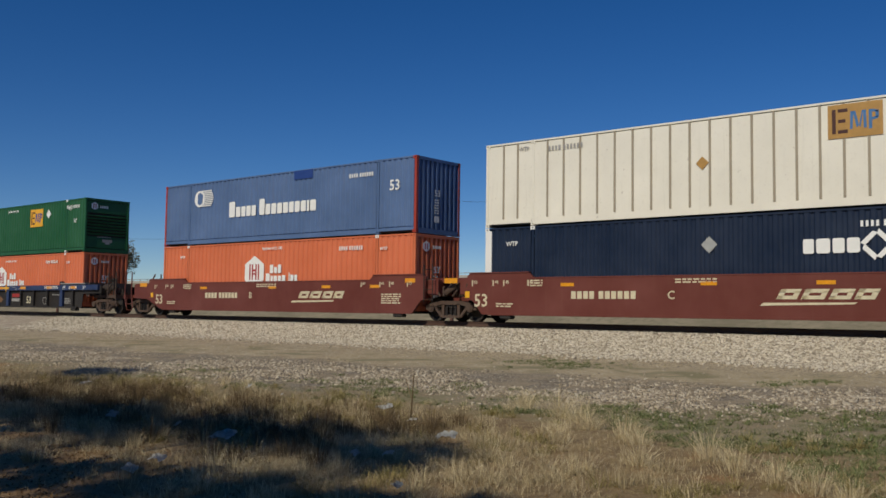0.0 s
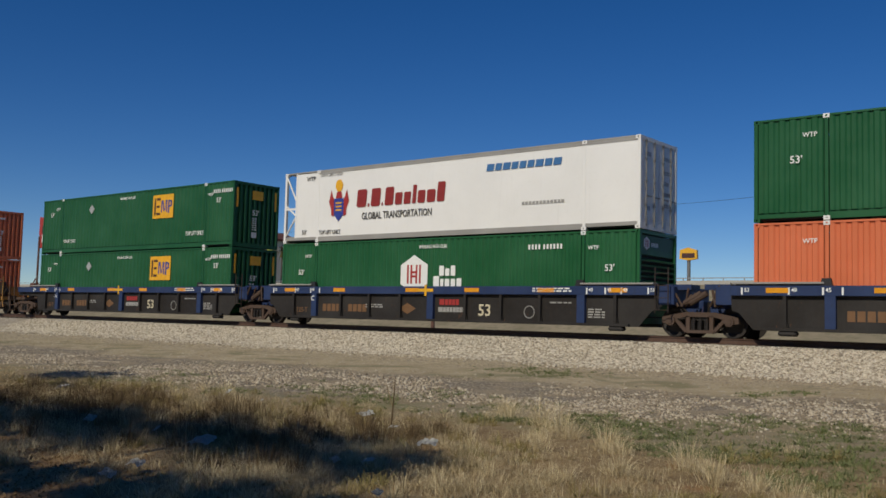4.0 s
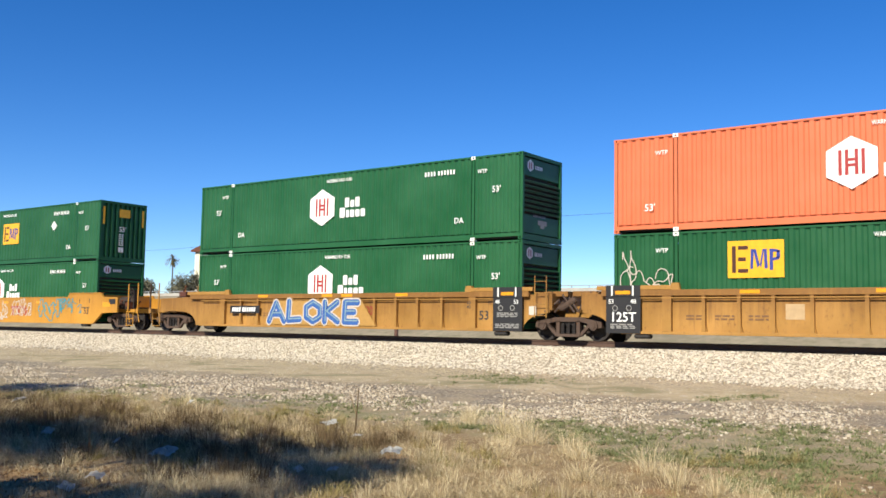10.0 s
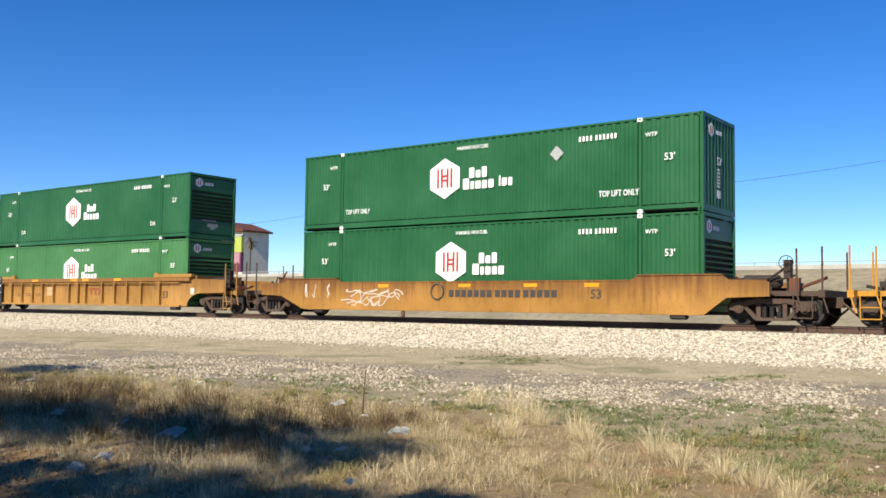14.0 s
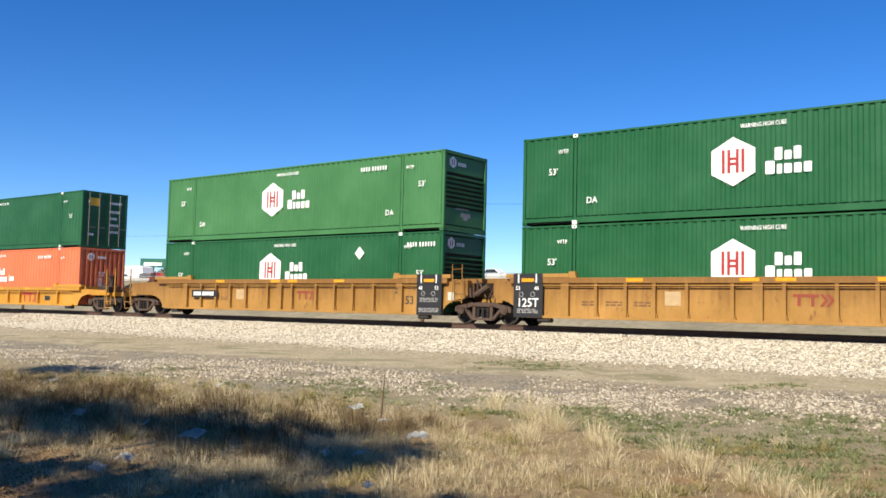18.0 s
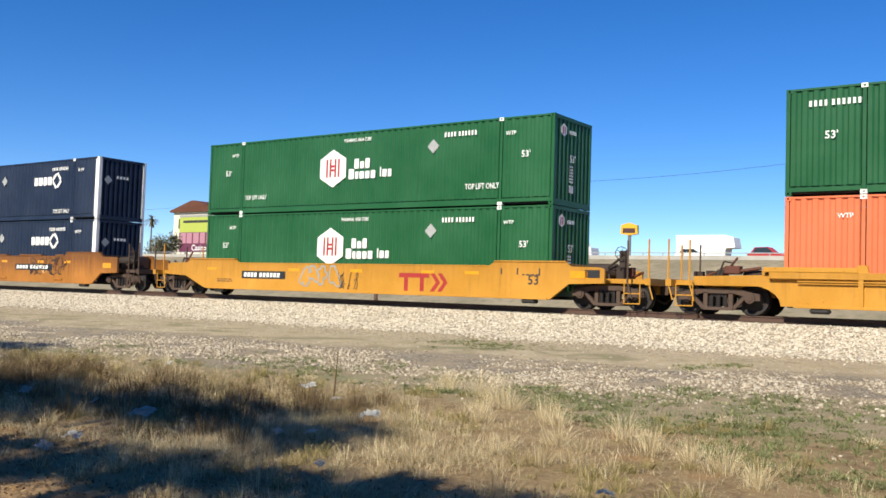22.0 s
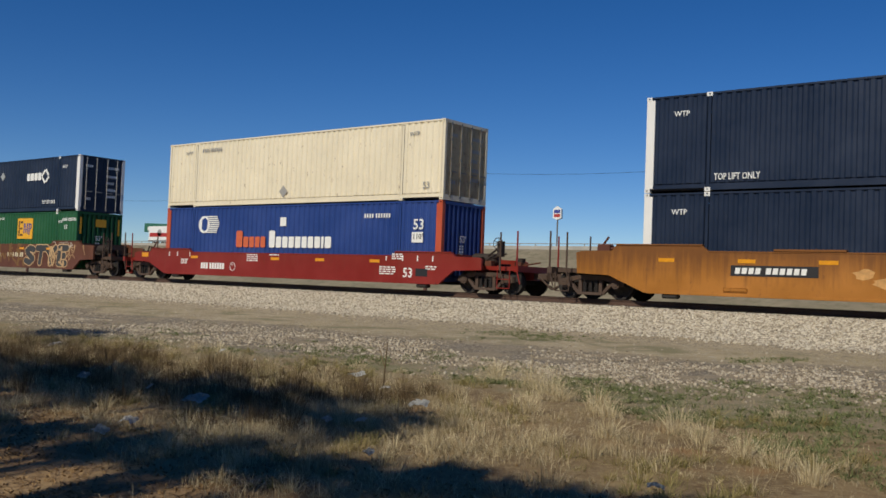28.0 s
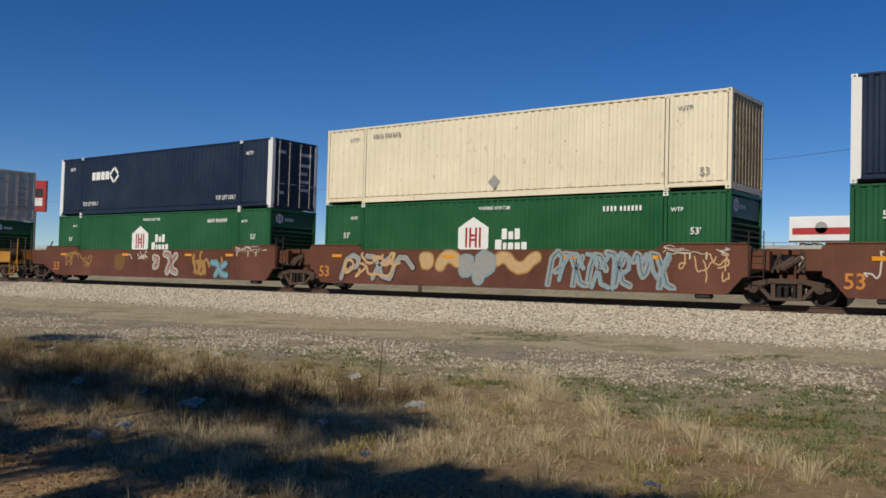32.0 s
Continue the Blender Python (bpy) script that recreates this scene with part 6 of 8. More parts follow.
    dirt = nodes_mix(nt, nodes_ramp(nt, mid, 0.38, 0.62), (0.25, 0.145, 0.060), (0.44, 0.285, 0.130))
    dirt = nodes_mix(nt, nodes_ramp(nt, fine, 0.46, 0.66), dirt, (0.16, 0.088, 0.036))
    thatch = nodes_mix(nt, step(4.2, 5.6), dirt, thatch)
    col = nodes_mix(nt, step(9.6, 11.0), thatch, sod)
    col = nodes_mix(nt, step(11.6, 12.6, y_far), col, gravel)
    col = nodes_mix(nt, step(16.0, 16.8, y_far), col, road)
    col = nodes_mix(nt, step(18.8, 20.2), col, sand)
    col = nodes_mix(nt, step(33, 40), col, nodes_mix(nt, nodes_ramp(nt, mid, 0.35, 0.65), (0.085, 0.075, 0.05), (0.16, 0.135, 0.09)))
    col = nodes_mix(nt, nodes_ramp(nt, grit, 0.3, 0.8), nodes_mix(nt, 0.25, col, (0.06, 0.05, 0.04)), col)
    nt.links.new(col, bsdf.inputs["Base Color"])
    bsdf.inputs["Roughness"].default_value = 0.95
    nodes_bump(nt, bsdf, fine, 0.7, 0.04)
    return m


GROUND = ground_material()
gx = grid_axis([(-3000, -400, 14), (-400, -60, 34), (-60, 8, 170), (8, 120, 40), (120, 3000, 14)])
gy = grid_axis([(-3000, -60, 12), (-60, 0, 30), (0, 24, 70), (24, 40, 12), (40, 200, 20), (200, 3000, 12)])
gv = [(x, y, ground_z(x, y)) for y in gy for x in gx]
W = len(gx)
gf = [(j * W + i, j * W + i + 1, (j + 1) * W + i + 1, (j + 1) * W + i) for j in range(len(gy) - 1) for i in range(W - 1)]
me = bpy.data.meshes.new("ground")
me.from_pydata(gv, [], gf)
me.materials.append(GROUND)
me.shade_smooth()
tagged(new("ground", me), "dry grass, dirt and gravel beside the railway", "ground", kind="structure")


def stone_material(name, a, b, c):
    m, nt, bsdf = mat_base(name)
    geo = nt.nodes.new("ShaderNodeNewGeometry")
    r = nt.nodes.new("ShaderNodeValToRGB")
    r.color_ramp.elements[0].color, r.color_ramp.elements[1].color = (*a, 1), (*c, 1)
    e = r.color_ramp.elements.new(0.45)
    e.color = (*b, 1)
    nt.links.new(geo.outputs["Random Per Island"], r.inputs["Fac"])
    n = nodes_noise(nt, nodes_coord(nt), 22.0, 4.0)
    nt.links.new(nodes_mix(nt, nodes_ramp(nt, n, 0.3, 0.8), nodes_mix(nt, 0.3, r.outputs["Color"], (0.12, 0.10, 0.08)), r.outputs["Color"]), bsdf.inputs["Base Color"])
    bsdf.inputs["Roughness"].default_value = 0.9
    return m


BALLAST = stone_material("ballast_stone", (0.24, 0.195, 0.14), (0.60, 0.52, 0.395), (0.78, 0.70, 0.565))
GRAVEL = stone_material("pale_gravel_stone", (0.20, 0.155, 0.105), (0.43, 0.355, 0.255), (0.66, 0.575, 0.445))


def stones(name, spots, material, label, rng):
    """Many small broken stones in one mesh: spots are rows of x, y, z, size."""
    spots = np.asarray(spots)
    n = len(spots)
    cube = np.array([(-1, -1, -1), (1, -1, -1), (1, 1, -1), (-1, 1, -1), (-1, -1, 1), (1, -1, 1), (1, 1, 1), (-1, 1, 1)], float) * 0.5
    v = cube[None] * rng.uniform(0.55, 1.25, (n, 1, 3)) + rng.uniform(-0.22, 0.22, (n, 8, 3))
    a, b = rng.uniform(0, math.tau, n), rng.uniform(-0.7, 0.7, n)
    ca, sa, cb, sb = np.cos(a)[:, None], np.sin(a)[:, None], np.cos(b)[:, None], np.sin(b)[:, None]
    x, y, z = v[..., 0], v[..., 1], v[..., 2]
    y, z = y * cb - z * sb, y * sb + z * cb
    x, y = x * ca - y * sa, x * sa + y * ca
    v = np.stack([x, y, z * 0.8], -1) * spots[:, 3][:, None, None] + spots[:, None, :3]
    quads = np.array([(0, 3, 2, 1), (4, 5, 6, 7), (0, 1, 5, 4), (1, 2, 6, 5), (2, 3, 7, 6), (3, 0, 4, 7)])
    f = (quads[None] + (np.arange(n) * 8)[:, None, None]).reshape(-1, 4)
    me = bpy.data.meshes.new(name)
    me.vertices.add(n * 8)
    me.vertices.foreach_set("co", v.reshape(-1))
    me.loops.add(len(f) * 4)
    me.loops.foreach_set("vertex_index", f.reshape(-1))
    me.polygons.add(len(f))
    me.polygons.foreach_set("loop_start", np.arange(len(f)) * 4)
    me.update(calc_edges=True)
    me.materials.append(material)
    return tagged(new(name, me), label, "stones", kind="stuff")


TOE_Y, SHOULDER_Y, BED_Z = 22.7, 25.3, 1.035


def bed_z(y):
    if y < SHOULDER_Y:
        return 0.44 + (BED_Z - 0.44) * (y - TOE_Y) / (SHOULDER_Y - TOE_Y)
    return BED_Z


bm = bmesh.new()
prism(bm, [(TOE_Y - 0.3, 0.30), (TOE_Y, 0.44), (SHOULDER_Y, BED_Z - 0.02), (MID_Y * 2 - SHOULDER_Y, BED_Z - 0.02), (MID_Y * 2 - TOE_Y, 0.40), (MID_Y * 2 - TOE_Y, 0.2), (TOE_Y - 0.3, 0.2)], -700, 250)
for v in bm.verts:
    v.co = (-v.co.y, v.co.x, v.co.z)
bmesh.ops.recalc_face_normals(bm, faces=bm.faces)


def ballast_bed():
    m, nt, bsdf = mat_base("ballast_bed")
    v = nodes_coord(nt)
    vo = nt.nodes.new("ShaderNodeTexVoronoi")
    vo.inputs["Scale"].default_value = 13.0
    nt.links.new(v, vo.inputs["Vector"])
    tone = nodes_noise(nt, v, 0.8, 4.0)
    # shade in the gaps is painted in: colour darkens towards each stone's rim
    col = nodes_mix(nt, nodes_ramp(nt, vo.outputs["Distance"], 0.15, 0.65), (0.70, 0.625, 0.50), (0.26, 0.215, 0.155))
    hue = nt.nodes.new("ShaderNodeSeparateColor")
    nt.links.new(vo.outputs["Color"], hue.inputs[0])
    col = nodes_mix(nt, nodes_ramp(nt, hue.outputs[0], 0.05, 0.55), (0.30, 0.26, 0.21), col)
    col = nodes_mix(nt, nodes_ramp(nt, tone, 0.45, 0.75), col, nodes_mix(nt, 0.35, col, (0.30, 0.24, 0.17)))
    nt.links.new(col, bsdf.inputs["Base Color"])
    bsdf.inputs["Roughness"].default_value = 0.95
    nodes_bump(nt, bsdf, vo.outputs["Distance"], 0.9, 0.05)
    return m


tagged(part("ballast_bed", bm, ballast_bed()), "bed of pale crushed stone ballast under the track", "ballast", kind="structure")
rng = np.random.default_rng(5)
n = 72000
yy = TOE_Y - 0.1 + (26.3 - TOE_Y) * rng.random(n)
xx = -48 + 50 * rng.random(n) ** 0.8
stones("ballast_stones", np.stack([xx, yy, np.array([bed_z(max(TOE_Y, y)) for y in yy]) - 0.01, rng.uniform(0.028, 0.070, n)], 1), BALLAST, "crushed pale stone ballast", rng)
# ballast that has rolled down from the toe, thinning out over the dirt
n = 11000
yy = TOE_Y + 0.1 - np.abs(rng.normal(0, 0.62, n)) - 0.3 * rng.random(n)
xx = -48 + 50 * rng.random(n) ** 0.8
yy += 0.3 * np.array([wob(x, 3.0, 0.35) for x in xx])
stones("rolled_ballast", np.stack([xx, yy, np.array([ground_z(x, y) for x, y in zip(xx, yy)]) + 0.01, rng.uniform(0.02, 0.06, n)], 1), BALLAST, "ballast stones rolled onto the dirt", rng)


def strip_place(x):
    """Middle and half width of the loose gravel strip along the dirt track."""
    return np.interp(x, (-42, -24, -15, -9.5, -6, -3, 2), (12.6, 13.0, 13.3, 13.5, 14.1, 15.2, 16.4)), np.interp(x, (-42, -24, -9.5, -3), (1.3, 1.4, 1.9, 2.0))


n = 62000
xx = -42 + 44 * rng.random(n) ** 0.85
mid_y, half = strip_place(xx)
yy = mid_y + half * 0.62 * rng.normal(0, 1, n)
keep = np.array([wob(x, y, 0.55) + 0.6 * wob(x + 7, y, 1.6) for x, y in zip(xx, yy)]) + 0.34 * rng.random(n) > 0.02 + 0.10 * np.abs(yy - mid_y) / half
xx, yy = xx[keep], yy[keep]
size = 0.012 + 0.042 * rng.random(len(xx)) ** 2.2
stones("gravel_strip", np.stack([xx, yy, np.array([ground_z(x, y) for x, y in zip(xx, yy)]) + 0.003, size], 1), GRAVEL, "strip of pale loose gravel", rng)
n = 5200
xx, yy = rng.uniform(-42, 2, n), rng.uniform(9, TOE_Y, n)
stones("scattered_gravel", np.stack([xx, yy, np.array([ground_z(x, y) for x, y in zip(xx, yy)]), 0.010 + 0.03 * rng.random(n) ** 2], 1), GRAVEL, "loose stones scattered over dirt", rng)

track = tagged(new("railway_track"), "rusty steel rails on wooden ties in ballast", "railway track", kind="structure")
for y in (MID_Y - 0.755, MID_Y + 0.755):
    bm = bmesh.new()
    prism(bm, [(-0.07, 0), (0.07, 0), (0.07, 0.012), (0.012, 0.03), (0.012, 0.125), (0.037, 0.135), (0.037, 0.168), (-0.037, 0.168), (-0.037, 0.135), (-0.012, 0.125), (-0.012, 0.03), (-0.07, 0.012)], -700, 250)
    for v in bm.verts:
        v.co = (-v.co.y, y + v.co.x, RAIL_Z - 0.168 + v.co.z)
    bmesh.ops.recalc_face_normals(bm, faces=bm.faces)
    part("rail", bm, RAILSTEEL, track)
TIE = plain("old_tie_wood", (0.085, 0.068, 0.052), 0.9, 0, 0.35)
for i in range(110):
    put("tie", "tie", TIE, lambda bm: box(bm, -0.115, 0.115, -1.3, 1.3, -0.17, 0.0, 0.01), track, (-56 + i * 0.53, MID_Y, RAIL_Z - 0.166))

# ---- highway behind the train ----
HWY_Y, HWY_Z = 110.0, 6.55
bm = bmesh.new()
prism(bm, [(88, 0.1), (107.5, HWY_Z - 0.35), (109.5, HWY_Z), (135, HWY_Z), (160, 0.1)], -1200, 1500)
for v in bm.verts:
    v.co = (-v.co.y, v.co.x, v.co.z)
bmesh.ops.recalc_face_normals(bm, faces=bm.faces)
bank, nt, bsdf = mat_base("dry_bank")
v = nodes_coord(nt)
col = nodes_mix(nt, nodes_ramp(nt, nodes_noise(nt, v, 0.12, 5.0), 0.35, 0.65), (0.20, 0.165, 0.105), (0.32, 0.265, 0.175))
col = nodes_mix(nt, nodes_ramp(nt, nodes_noise(nt, v, 1.1, 5.0), 0.45, 0.7), col, (0.17, 0.15, 0.085))
nt.links.new(col, bsdf.inputs["Base Color"])
bsdf.inputs["Roughness"].default_value = 0.95
tagged(part("highway_embankment", bm, bank), "raised highway bank of dry grass", "embankment", kind="structure")
CONCRETE = paint("concrete", (0.36, 0.335, 0.29), 0.85, 0.3)
GALV = plain("galvanised_steel", (0.38, 0.385, 0.38), 0.45, 0.4)
bm = bmesh.new()
prism(bm, [(HWY_Y - 0.2, HWY_Z - 0.05), (HWY_Y + 0.25, HWY_Z - 0.05), (HWY_Y + 0.12, HWY_Z + 0.52), (HWY_Y - 0.08, HWY_Z + 0.52)], -1200, 1500)
for v in bm.verts:
    v.co = (-v.co.y, v.co.x, v.co.z)
bmesh.ops.recalc_face_normals(bm, faces=bm.faces)
barrier = tagged(part("highway_barrier", bm, CONCRETE), "low concrete highway barrier with a steel rail", "barrier", kind="structure")
bm = bmesh.new()
box(bm, -700, 300, HWY_Y - 0.05, HWY_Y + 0.05, HWY_Z + 0.78, HWY_Z + 0.90)
part("guard_rail", bm, GALV, barrier)
for i in range(75):
    put("rail_post", "rpost", GALV, lambda bm: box(bm, -0.06, 0.06, -0.05, 0.05, 0, 0.34), barrier, (-190 + i * 2.6, HWY_Y + 0.02, HWY_Z + 0.51))


def far_place(az, y):
    return math.tan(radians(az - 0.17)) * y, y


def sign_on_pole(az, y, z0, w, h, mats, label, tilt=0.0, pole_r=0.3, shape="box"):
    x, y = far_place(az, y)
    s = tagged(new("roadside_sign"), label, "sign")
    s.location = (x, y, 0)
    s.rotation_euler = (0, 0, radians(tilt))
    bm = bmesh.new()
    tube(bm, (0, 0, ground_z(x, y) - 0.2 if y < 88 else 0), (0, 0, z0 + 0.2), pole_r, 10)
    part("pole", bm, CHROME, s)
    bm = bmesh.new()
    if shape == "hex":
        prism(bm, [(-w / 2, z0 + h * 0.12), (0, z0), (w / 2, z0 + h * 0.12), (w / 2 * 0.95, z0 + h * 0.8), (0, z0 + h), (-w / 2 * 0.95, z0 + h * 0.8)], -0.5, 0.5)
    else:
        box(bm, -w / 2, w / 2, -0.45, 0.45, z0, z0 + h, 0.05)
    part("sign_panel", bm, mats[0], s)
    for k, m in enumerate(mats[1:]):
        bm = bmesh.new()
        hh = h / (len(mats))
        zz = z0 + h * (0.18 + 0.6 * k / max(1, len(mats) - 1))
        sheet(bm, [(-w * 0.36, zz), (w * 0.36, zz), (w * 0.36, zz + hh * 0.75), (-w * 0.36, zz + hh * 0.75)], -0.52)
        part("lettering", bm, m, s)
    return s


def text_block(w, h):
    bm = bmesh.new()
    sheet(bm, [(0, 0), (w, 0), (w, h), (0, h)])
    return bm


LETTER_ROSE = plain("rose_lettering", (0.45, 0.22, 0.26), 0.5)
SIGN_RED = plain("red_sign", (0.42, 0.03, 0.025), 0.5)
SIGN_GREEN = plain("green_sign", (0.02, 0.14, 0.085), 0.5)
SIGN_LIME = plain("lime_sign", (0.42, 0.48, 0.08), 0.5)
SIGN_PURPLE = plain("maroon_sign", (0.14, 0.03, 0.06), 0.5)
# y, az and heights of the things that rise behind the highway
sign_on_pole(-23.78, 150, 12.5, 3.0, 2.2, (SIGN_YEL, LOGO_BROWN), "yellow roadside sign on a tall pole", 10, 0.3, "hex")
sign_on_pole(-31.15, 170, 15.6, 1.9, 2.9, (LETTER, SIGN_RED, LOGO_BLUE), "white sign with blue and red bands on a pole", 15, 0.16, "hex")
sign_on_pole(-39.64, 160, 14.2, 3.2, 1.9, (SIGN_RED, LETTER), "red sign on a tall steel pole", 15, 0.25)
sign_on_pole(-55.1, 128, 10.4, 6.2, 2.0, (SIGN_GREEN, LETTER), "green highway sign on a post", 30, 0.2)
board = tagged(new("billboard"), "lime and maroon billboard on two posts", "billboard")
board.location = (-178.7, 150, 0)
for nm, m, x0, x1, y0, y1, z0, z1 in (("post", CHROME, -4.2, -3.7, -0.3, 0.2, 0, 9.6), ("post", CHROME, 3.7, 4.2, -0.3, 0.2, 0, 9.6), ("upper_panel", SIGN_LIME, -6.3, 6.2, -0.4, 0.4, 14.3, 18.0),
                                      ("lower_panel", SIGN_PURPLE, -6.3, 6.2, -0.4, 0.4, 9.5, 14.28), ("top_edge", LETTER_GREY, -6.4, 6.3, -0.45, 0.45, 18.0, 18.5)):
    bm = bmesh.new()
    box(bm, x0, x1, y0, y1, z0, z1)
    part(nm, bm, m, board)
for k, w in enumerate((2.1, 1.9, 2.0, 1.8, 2.0)):
    part("lettering", text_block(w, 2.6), LETTER_ROSE, board).location = (-5.9 + k * 2.4, -0.42, 11.6)
write("Casino", 1.4, LETTER, board, -1.6, -0.44, 9.9)
part("lettering", text_block(9.0, 0.6), LETTER_DARK, board).location = (-5.0, -0.42, 16.6)
# gabled building behind the billboard
hall = tagged(new("gabled_building"), "tall pale building with a brown gabled roof", "building")
hall.location = (-194.5, 162, 0.0)
hall.scale = (1.18, 1, 1.055)
bm = bmesh.new()
box(bm, -7.0, 7.0, 0, 9, 0, 19.6)
part("wall", bm, CREAM, hall)
bm = bmesh.new()
prism(bm, [(-7.8, 19.6), (7.8, 19.6), (7.8, 20.0), (0.6, 22.4), (-0.6, 22.4), (-7.8, 20.0)], -0.8, 9.6)
part("roof", bm, BROWN_OLD, hall)
for x in (-4.5, 0.0, 4.5):
    bm = bmesh.new()
    box(bm, x - 0.8, x + 0.8, -0.06, 0.1, 15.5, 18.0)
    part("window", bm, BLACK, hall)
sign_on_pole(-61.4, 100, 14.0, 4.6, 6.4, (SIGN_RED, LETTER, BLACK), "red billboard with white and black panels", 40, 0.3)
# utility poles and the wire between them
WOODPOLE = plain("weathered_pole_wood", (0.13, 0.065, 0.045), 0.85, 0, 0.3)
ends = []
for az, h in ((-39.08, 10.6), (2.0, 12.4), (-62.0, 10.6)):
    x, y = far_place(az, 60)
    p = tagged(new("utility_pole"), "weathered wooden utility pole", "utility pole")
    p.location = (x, y, 0.2)
    bm = bmesh.new()
    tube(bm, (0, 0, -0.3), (0, 0, h - 0.2), 0.17, 10, 0.12)
    part("shaft", bm, WOODPOLE, p)
    bm = bmesh.new()
    tube(bm, (0, 0, h - 0.2), (0, 0, h - 0.02), 0.05, 8)
    part("insulator", bm, GALV, p)
    ends.append(Vector((x, y, h + 0.18)))
for a, b in ((ends[2], ends[0]), (ends[0], ends[1])):
    bm = bmesh.new()
    pts = [a.lerp(b, k / 24) - Vector((0, 0, 1.7 * 4 * (k / 24) * (1 - k / 24))) for k in range(25)]
    loops = [[bm.verts.new(p + Vector((0, 0.012 * math.cos(k * math.tau / 5), 0.012 * math.sin(k * math.tau / 5)))) for k in range(5)] for p in pts]
    for r0, r1 in zip(loops, loops[1:]):
        for k in range(5):
            bm.faces.new((r0[k], r0[(k + 1) % 5], r1[(k + 1) % 5], r1[k]))
    tagged(part("overhead_wire", bm, BLACK), "thin black overhead wire between poles", "wire")

# ---- highway traffic ----
GLASS = plain("dark_vehicle_glass", (0.02, 0.025, 0.03), 0.1)
TYRE = plain("tyre_rubber", (0.02, 0.02, 0.02), 0.85)


def road_wheel(v, x, y, r):
    w = put("wheel", ("rwheel", r), TYRE, lambda bm: tube(bm, (0, -0.14, 0), (0, 0.14, 0), r, 18), v, (x, y, r))
    put("rim", ("rrim", r), GALV, lambda bm: tube(bm, (0, -0.15, 0), (0, 0.15, 0), r * 0.55, 12), w)


def semi_truck(t, x_front, label, cab_mat, band=None, lane=114.0, cab=True):
    v = tagged(new("semi_truck"), label, "truck")
    bm = bmesh.new()
    box(bm, -20.2, -4.4, -1.28, 1.28, 1.15, 4.05, 0.05)
    tr = part("trailer", bm, WHITE, v)
    bm = bmesh.new()
    box(bm, -20.2, -4.4, -1.3, -1.24, 1.0, 1.18)
    part("side_rail", bm, DARK, tr)
    if band:
        bm = bmesh.new()
        sheet(bm, [(-19.8, 1.9), (-12.5, 1.9), (-12.5, 2.7), (-19.8, 2.7)], -1.296)
        part("side_band", bm, band, tr)
    for k in (-16.5, -8.0):
        bm = bmesh.new()
        sheet(bm, [(k + 0.7 * math.cos(a * math.tau / 16), 2.7 + 0.7 * math.sin(a * math.tau / 16)) for a in range(16)], -1.296)
        part("badge", bm, LETTER_GREY, tr)
    bm = bmesh.new()
    prism(bm, [(-3.9, 0.8), (-3.9, 3.9), (-3.0, 3.95), (-1.6, 2.7), (-1.3, 1.9), (-0.1, 1.7), (0.0, 0.7)], -1.2, 1.2)
    part("cab", bm, cab_mat, v)
    bm = bmesh.new()
    prism(bm, [(-2.6, 2.0), (-2.6, 2.8), (-1.75, 2.7), (-1.45, 2.0)], -1.215, 1.215)
    part("side_window", bm, GLASS, v)
    for x in (-18.6, -17.3, -4.9, -3.6, -0.9):
        for y in (-1.05, 1.05):
            road_wheel(v, x, y, 0.5)
    ROAD.append((v, x_front, t, lane))


def motor_car(t, x_front, mat, label, lane=113.2, tall=0.0):
    v = tagged(new("motor_car"), label, "car")
    bm = bmesh.new()
    prism(bm, [(-4.7, 0.35), (-4.75, 0.95), (-4.4, 1.0), (-3.9, 1.5 + tall), (-2.3, 1.55 + tall), (-1.35, 1.02), (-0.1, 0.85), (0.0, 0.4)], -0.9, 0.9)
    part("body", bm, mat, v)
    bm = bmesh.new()
    prism(bm, [(-4.15, 1.05), (-3.8, 1.44 + tall), (-2.4, 1.48 + tall), (-1.65, 1.05)], -0.915, 0.915)
    part("side_window", bm, GLASS, v)
    for x in (-3.8, -0.95):
        for y in (-0.8, 0.8):
            road_wheel(v, x, y, 0.33)
    ROAD.append((v, x_front, t, lane))


def camper(t, x_front, stripes=4, k=1.0):
    v = tagged(new("camper_trailer"), "white camper trailer with swoosh stripes" if stripes else "plain white camper trailer", "camper")
    bm = bmesh.new()
    prism(bm, [(a * k, b * min(1, k * 1.25)) for a, b in ((-12.5, 0.7), (-12.6, 3.9), (-3.2, 3.9), (-1.6, 3.5), (-1.2, 2.0), (-3.0, 1.9), (-3.2, 0.7))], -1.25, 1.25)
    part("body", bm, WHITE, v)
    for n in range(stripes):
        bm = bmesh.new()
        a = -12.2 + n * 2.5
        sheet(bm, [(a, 1.0), (a + 0.7, 1.0), (a + 2.6, 2.6), (a + 4.0, 3.5), (a + 2.0, 2.9)], -1.262)
        part("stripe", bm, BLACK, v)
    for x in (-8.5, -7.4):
        for y in (-1.1, 1.1):
            road_wheel(v, x * k, y, 0.38)
    ROAD.append((v, x_front, t, 114.0))


semi_truck(21.0, -88.0, "white semi truck with long trailer on the highway", WHITE)
semi_truck(29.0, -101.3, "white semi truck with two round badges on its trailer", WHITE)
semi_truck(32.0, -15.5, "white semi truck with a striped trailer", WHITE, SIGN_RED)
semi_truck(5.4, -36.0, "plain white semi truck on the highway", WHITE)
semi_truck(24.0, -5.0, "white semi truck on the highway", WHITE)
camper(1.0, -113.0)
camper(22.0, -35.5, 0, 0.66)
motor_car(22.0, -30.2, SIGN_RED, "red pickup towing a camper on the highway", 114.0, 0.2)
motor_car(12.0, -44.0, plain("dark_car_paint", (0.02, 0.022, 0.03), 0.25), "dark passenger car on the highway")
